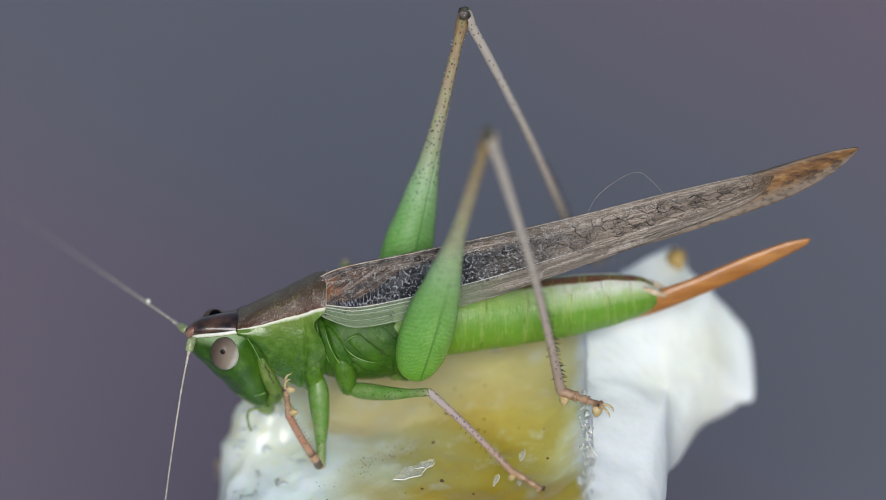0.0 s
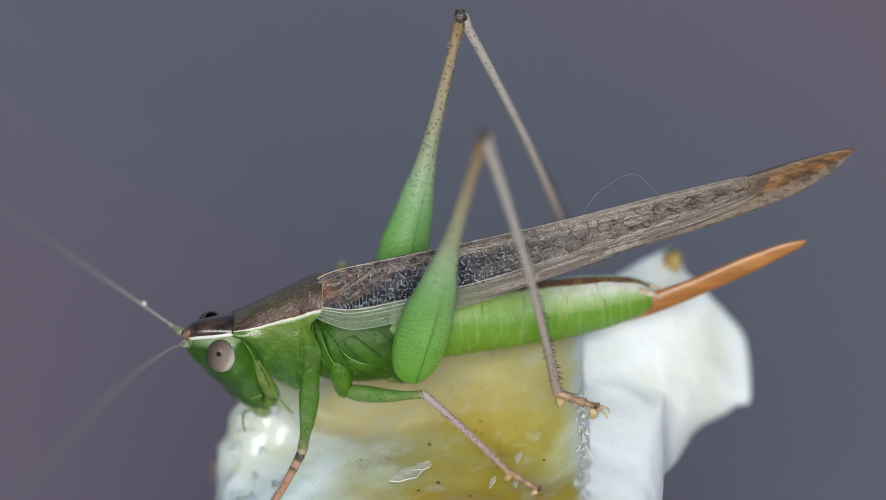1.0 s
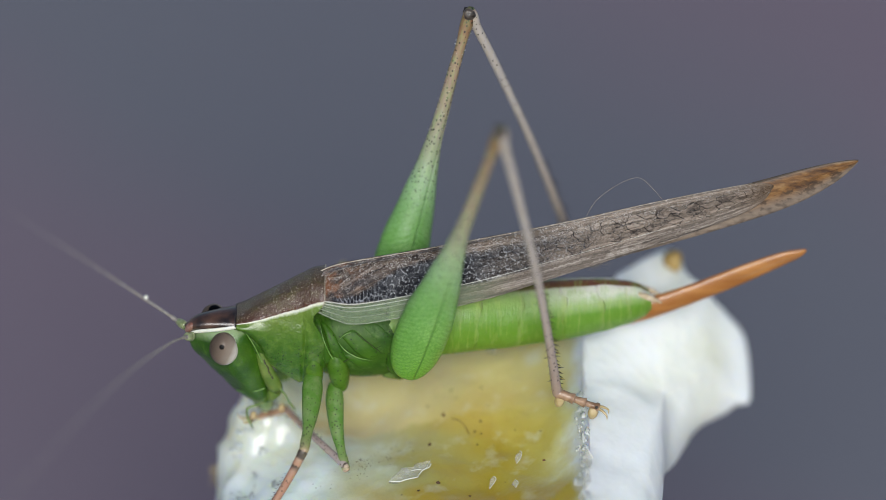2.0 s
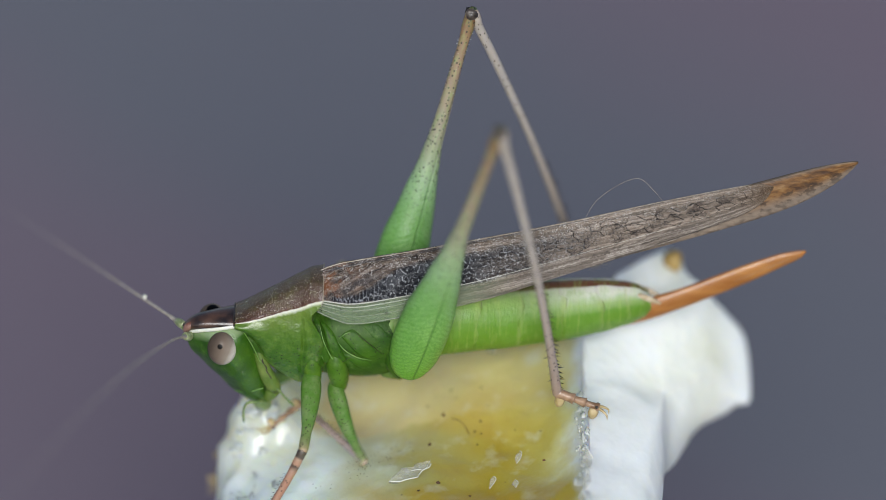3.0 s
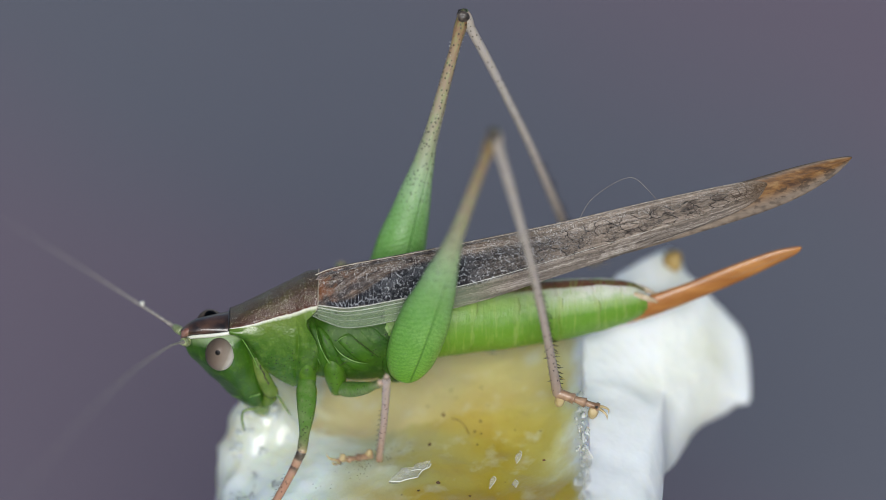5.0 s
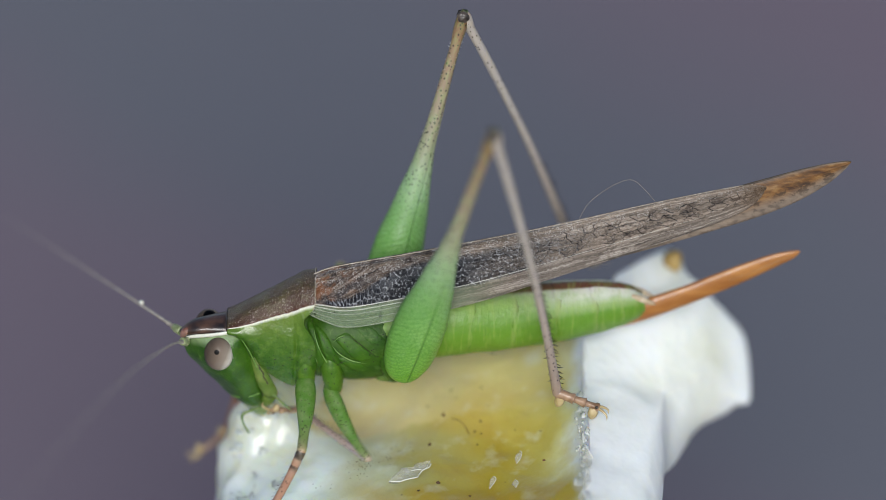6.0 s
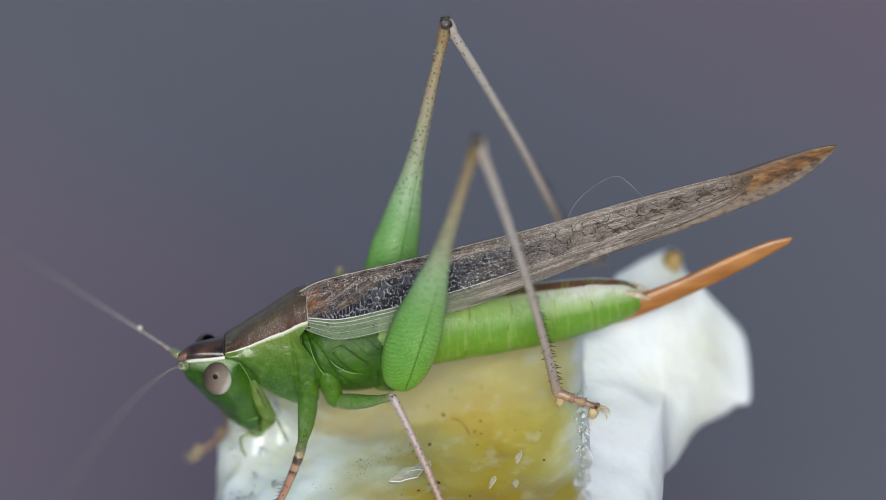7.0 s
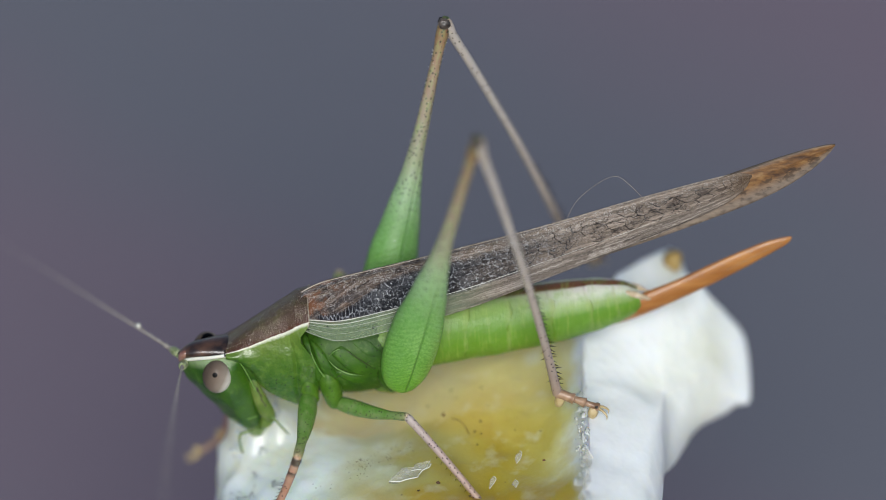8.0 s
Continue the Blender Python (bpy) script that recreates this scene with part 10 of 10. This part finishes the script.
    walk(far_mid[1], [
        (0, aim((-4.26, 5.02, -4.29), (-3.50, 7.25, -8.58))), (0.2, aim((-4.26, 5.01, -4.27), (-3.50, 7.24, -8.57))),
        (0.3, aim((-4.25, 5.00, -4.27), (-3.49, 7.23, -8.56))), (0.4, aim((-4.25, 5.00, -4.26), (-3.49, 7.23, -8.56))),
        (0.5, aim((-4.25, 4.99, -4.25), (-3.49, 7.22, -8.55))), (1, aim((-4.24, 4.99, -4.24), (-3.49, 7.22, -8.54))),
        (1.1, aim((-4.24, 4.99, -4.24), (-3.49, 7.22, -8.54))), (1.2, aim((-4.19, 5.00, -4.26), (-3.48, 7.24, -8.56))),
        (1.3, aim((-4.18, 5.08, -4.38), (-3.45, 7.32, -8.67))), (1.4, aim((-4.16, 5.20, -4.57), (-3.38, 7.44, -8.86))),
        (1.5, aim((-4.14, 5.30, -4.75), (-3.31, 7.53, -9.03))), (1.6, aim((-4.13, 5.29, -4.74), (-3.30, 7.53, -9.02))),
        (1.7, aim((-4.13, 5.29, -4.74), (-3.29, 7.53, -9.02))), (2.2, aim((-4.14, 5.30, -4.75), (-3.26, 7.53, -9.03))),
        (2.8, aim((-4.14, 5.31, -4.77), (-3.23, 7.54, -9.04))), (2.9, aim((-4.14, 5.31, -4.77), (-3.22, 7.54, -9.04))),
        (3, aim((-4.14, 5.31, -4.78), (-3.22, 7.54, -9.04))), (3.1, aim((-4.14, 5.31, -4.78), (-3.21, 7.54, -9.04))),
        (3.2, aim((-4.13, 5.32, -4.78), (-3.20, 7.54, -9.05))), (3.3, aim((-4.13, 5.32, -4.79), (-3.19, 7.54, -9.05))),
        (3.4, aim((-4.12, 5.32, -4.79), (-3.18, 7.54, -9.05))), (3.5, aim((-4.12, 5.32, -4.79), (-3.17, 7.54, -9.05))),
        (3.6, aim((-4.11, 5.30, -4.76), (-3.17, 7.53, -9.02))), (3.7, aim((-4.10, 5.26, -4.68), (-3.18, 7.49, -8.95))),
        (3.8, aim((-4.09, 5.23, -4.61), (-3.19, 7.45, -8.88))), (3.9, aim((-4.09, 5.19, -4.55), (-3.21, 7.41, -8.82))),
        (4, aim((-4.08, 5.16, -4.50), (-3.22, 7.39, -8.78))), (4.1, aim((-4.09, 5.15, -4.48), (-3.23, 7.38, -8.76))),
        (4.2, aim((-4.09, 5.14, -4.46), (-3.24, 7.36, -8.74))), (4.3, aim((-4.09, 5.12, -4.43), (-3.24, 7.35, -8.72))),
        (4.4, aim((-4.09, 5.11, -4.41), (-3.25, 7.33, -8.69))), (4.5, aim((-4.09, 5.09, -4.38), (-3.26, 7.32, -8.67))),
        (4.7, aim((-4.08, 5.10, -4.40), (-3.22, 7.33, -8.68))), (5.2, aim((-4.04, 5.13, -4.44), (-3.14, 7.35, -8.72))),
        (5.5, aim((-4.02, 5.14, -4.47), (-3.10, 7.37, -8.74))), (5.8, aim((-3.99, 5.16, -4.49), (-3.05, 7.38, -8.76))),
        (5.9, aim((-3.99, 5.16, -4.49), (-3.04, 7.38, -8.75))), (6, aim((-3.98, 5.15, -4.49), (-3.03, 7.37, -8.75))),
        (6.1, aim((-3.97, 5.15, -4.48), (-3.02, 7.37, -8.74))), (6.2, aim((-3.96, 5.15, -4.48), (-3.01, 7.37, -8.74))),
        (6.3, aim((-3.88, 4.86, -4.08), (-3.00, 7.09, -8.35))), (6.4, aim((-3.70, 3.76, -3.18), (-3.02, 6.12, -7.41))),
        (6.5, aim((-3.74, 4.17, -3.44), (-3.05, 6.55, -7.67))), (6.6, aim((-3.78, 3.25, -2.94), (-3.01, 5.73, -7.10))),
        (6.7, aim((-3.80, 4.17, -3.43), (-3.06, 6.55, -7.65))), (6.8, aim((-3.81, 4.46, -3.66), (-3.09, 6.87, -7.87))),
        (6.9, aim((-3.81, 4.47, -3.67), (-3.10, 6.86, -7.89))), (7, aim((-3.81, 4.47, -3.67), (-3.11, 6.86, -7.89))),
        (7.1, aim((-3.81, 4.47, -3.67), (-3.11, 6.86, -7.89))), (7.3, aim((-3.83, 4.72, -3.92), (-3.16, 7.17, -8.10))),
        (7.5, aim((-3.83, 4.70, -3.90), (-3.17, 7.17, -8.08))), (7.8, aim((-3.84, 4.70, -3.90), (-3.17, 7.17, -8.07))),
        (8, aim((-3.84, 4.70, -3.89), (-3.17, 7.17, -8.07))),
    ])
    walk(far_mid[2], [
        (0, aim((-3.50, 7.25, -8.58), (-2.06, 7.89, -9.04))), (0.2, aim((-3.50, 7.24, -8.57), (-2.05, 7.88, -9.03))),
        (0.3, aim((-3.49, 7.23, -8.56), (-2.05, 7.88, -9.03))), (0.4, aim((-3.49, 7.23, -8.56), (-2.04, 7.87, -9.02))),
        (0.5, aim((-3.49, 7.22, -8.55), (-2.04, 7.87, -9.01))), (1, aim((-3.49, 7.22, -8.54), (-2.04, 7.86, -9.01))),
        (1.1, aim((-3.49, 7.22, -8.54), (-2.04, 7.86, -9.00))), (1.2, aim((-3.48, 7.24, -8.56), (-2.04, 7.89, -9.02))),
        (1.3, aim((-3.45, 7.32, -8.67), (-2.00, 7.96, -9.12))), (1.4, aim((-3.38, 7.44, -8.86), (-1.92, 8.08, -9.29))),
        (1.5, aim((-3.31, 7.53, -9.03), (-1.85, 8.17, -9.44))), (1.6, aim((-3.30, 7.53, -9.02), (-1.84, 8.17, -9.43))),
        (1.7, aim((-3.29, 7.53, -9.02), (-1.82, 8.17, -9.42))), (2.2, aim((-3.26, 7.53, -9.03), (-1.79, 8.17, -9.43))),
        (2.8, aim((-3.23, 7.54, -9.04), (-1.76, 8.18, -9.44))), (2.9, aim((-3.22, 7.54, -9.04), (-1.76, 8.18, -9.44))),
        (3, aim((-3.22, 7.54, -9.04), (-1.75, 8.18, -9.44))), (3.1, aim((-3.21, 7.54, -9.04), (-1.74, 8.18, -9.44))),
        (3.2, aim((-3.20, 7.54, -9.05), (-1.73, 8.18, -9.44))), (3.3, aim((-3.19, 7.54, -9.05), (-1.72, 8.18, -9.44))),
        (3.4, aim((-3.18, 7.54, -9.05), (-1.71, 8.18, -9.45))), (3.5, aim((-3.17, 7.54, -9.05), (-1.70, 8.18, -9.45))),
        (3.6, aim((-3.17, 7.53, -9.02), (-1.70, 8.17, -9.42))), (3.7, aim((-3.18, 7.49, -8.95), (-1.71, 8.13, -9.36))),
        (3.8, aim((-3.19, 7.45, -8.88), (-1.73, 8.09, -9.30))), (3.9, aim((-3.21, 7.41, -8.82), (-1.75, 8.06, -9.25))),
        (4, aim((-3.22, 7.39, -8.78), (-1.77, 8.03, -9.22))), (4.1, aim((-3.23, 7.38, -8.76), (-1.77, 8.02, -9.20))),
        (4.2, aim((-3.24, 7.36, -8.74), (-1.78, 8.00, -9.17))), (4.3, aim((-3.24, 7.35, -8.72), (-1.79, 7.99, -9.15))),
        (4.4, aim((-3.25, 7.33, -8.69), (-1.80, 7.97, -9.13))), (4.5, aim((-3.26, 7.32, -8.67), (-1.80, 7.96, -9.11))),
        (4.7, aim((-3.22, 7.33, -8.68), (-1.77, 7.97, -9.12))), (5.2, aim((-3.14, 7.35, -8.72), (-1.68, 7.99, -9.14))),
        (5.5, aim((-3.10, 7.37, -8.74), (-1.63, 8.01, -9.16))), (5.8, aim((-3.05, 7.38, -8.76), (-1.58, 8.02, -9.17))),
        (5.9, aim((-3.04, 7.38, -8.75), (-1.57, 8.02, -9.17))), (6, aim((-3.03, 7.37, -8.75), (-1.56, 8.01, -9.16))),
        (6.1, aim((-3.02, 7.37, -8.74), (-1.55, 8.01, -9.16))), (6.2, aim((-3.01, 7.37, -8.74), (-1.54, 8.01, -9.15))),
        (6.3, aim((-3.00, 7.09, -8.35), (-1.55, 7.74, -8.80))), (6.4, aim((-3.02, 6.12, -7.41), (-1.58, 6.77, -7.87))),
        (6.5, aim((-3.05, 6.55, -7.67), (-1.59, 7.18, -8.11))), (6.6, aim((-3.01, 5.73, -7.10), (-1.55, 6.37, -7.52))),
        (6.7, aim((-3.06, 6.55, -7.65), (-1.61, 7.18, -8.10))), (6.8, aim((-3.09, 6.87, -7.87), (-1.63, 7.50, -8.33))),
        (6.9, aim((-3.10, 6.86, -7.89), (-1.65, 7.50, -8.36))), (7, aim((-3.11, 6.86, -7.89), (-1.66, 7.50, -8.37))),
        (7.1, aim((-3.11, 6.86, -7.89), (-1.67, 7.50, -8.38))), (7.3, aim((-3.16, 7.17, -8.10), (-1.76, 7.83, -8.68))),
        (7.5, aim((-3.17, 7.17, -8.08), (-1.77, 7.83, -8.66))), (7.8, aim((-3.17, 7.17, -8.07), (-1.77, 7.83, -8.65))),
        (8, aim((-3.17, 7.17, -8.07), (-1.77, 7.83, -8.64))),
    ])

motions()
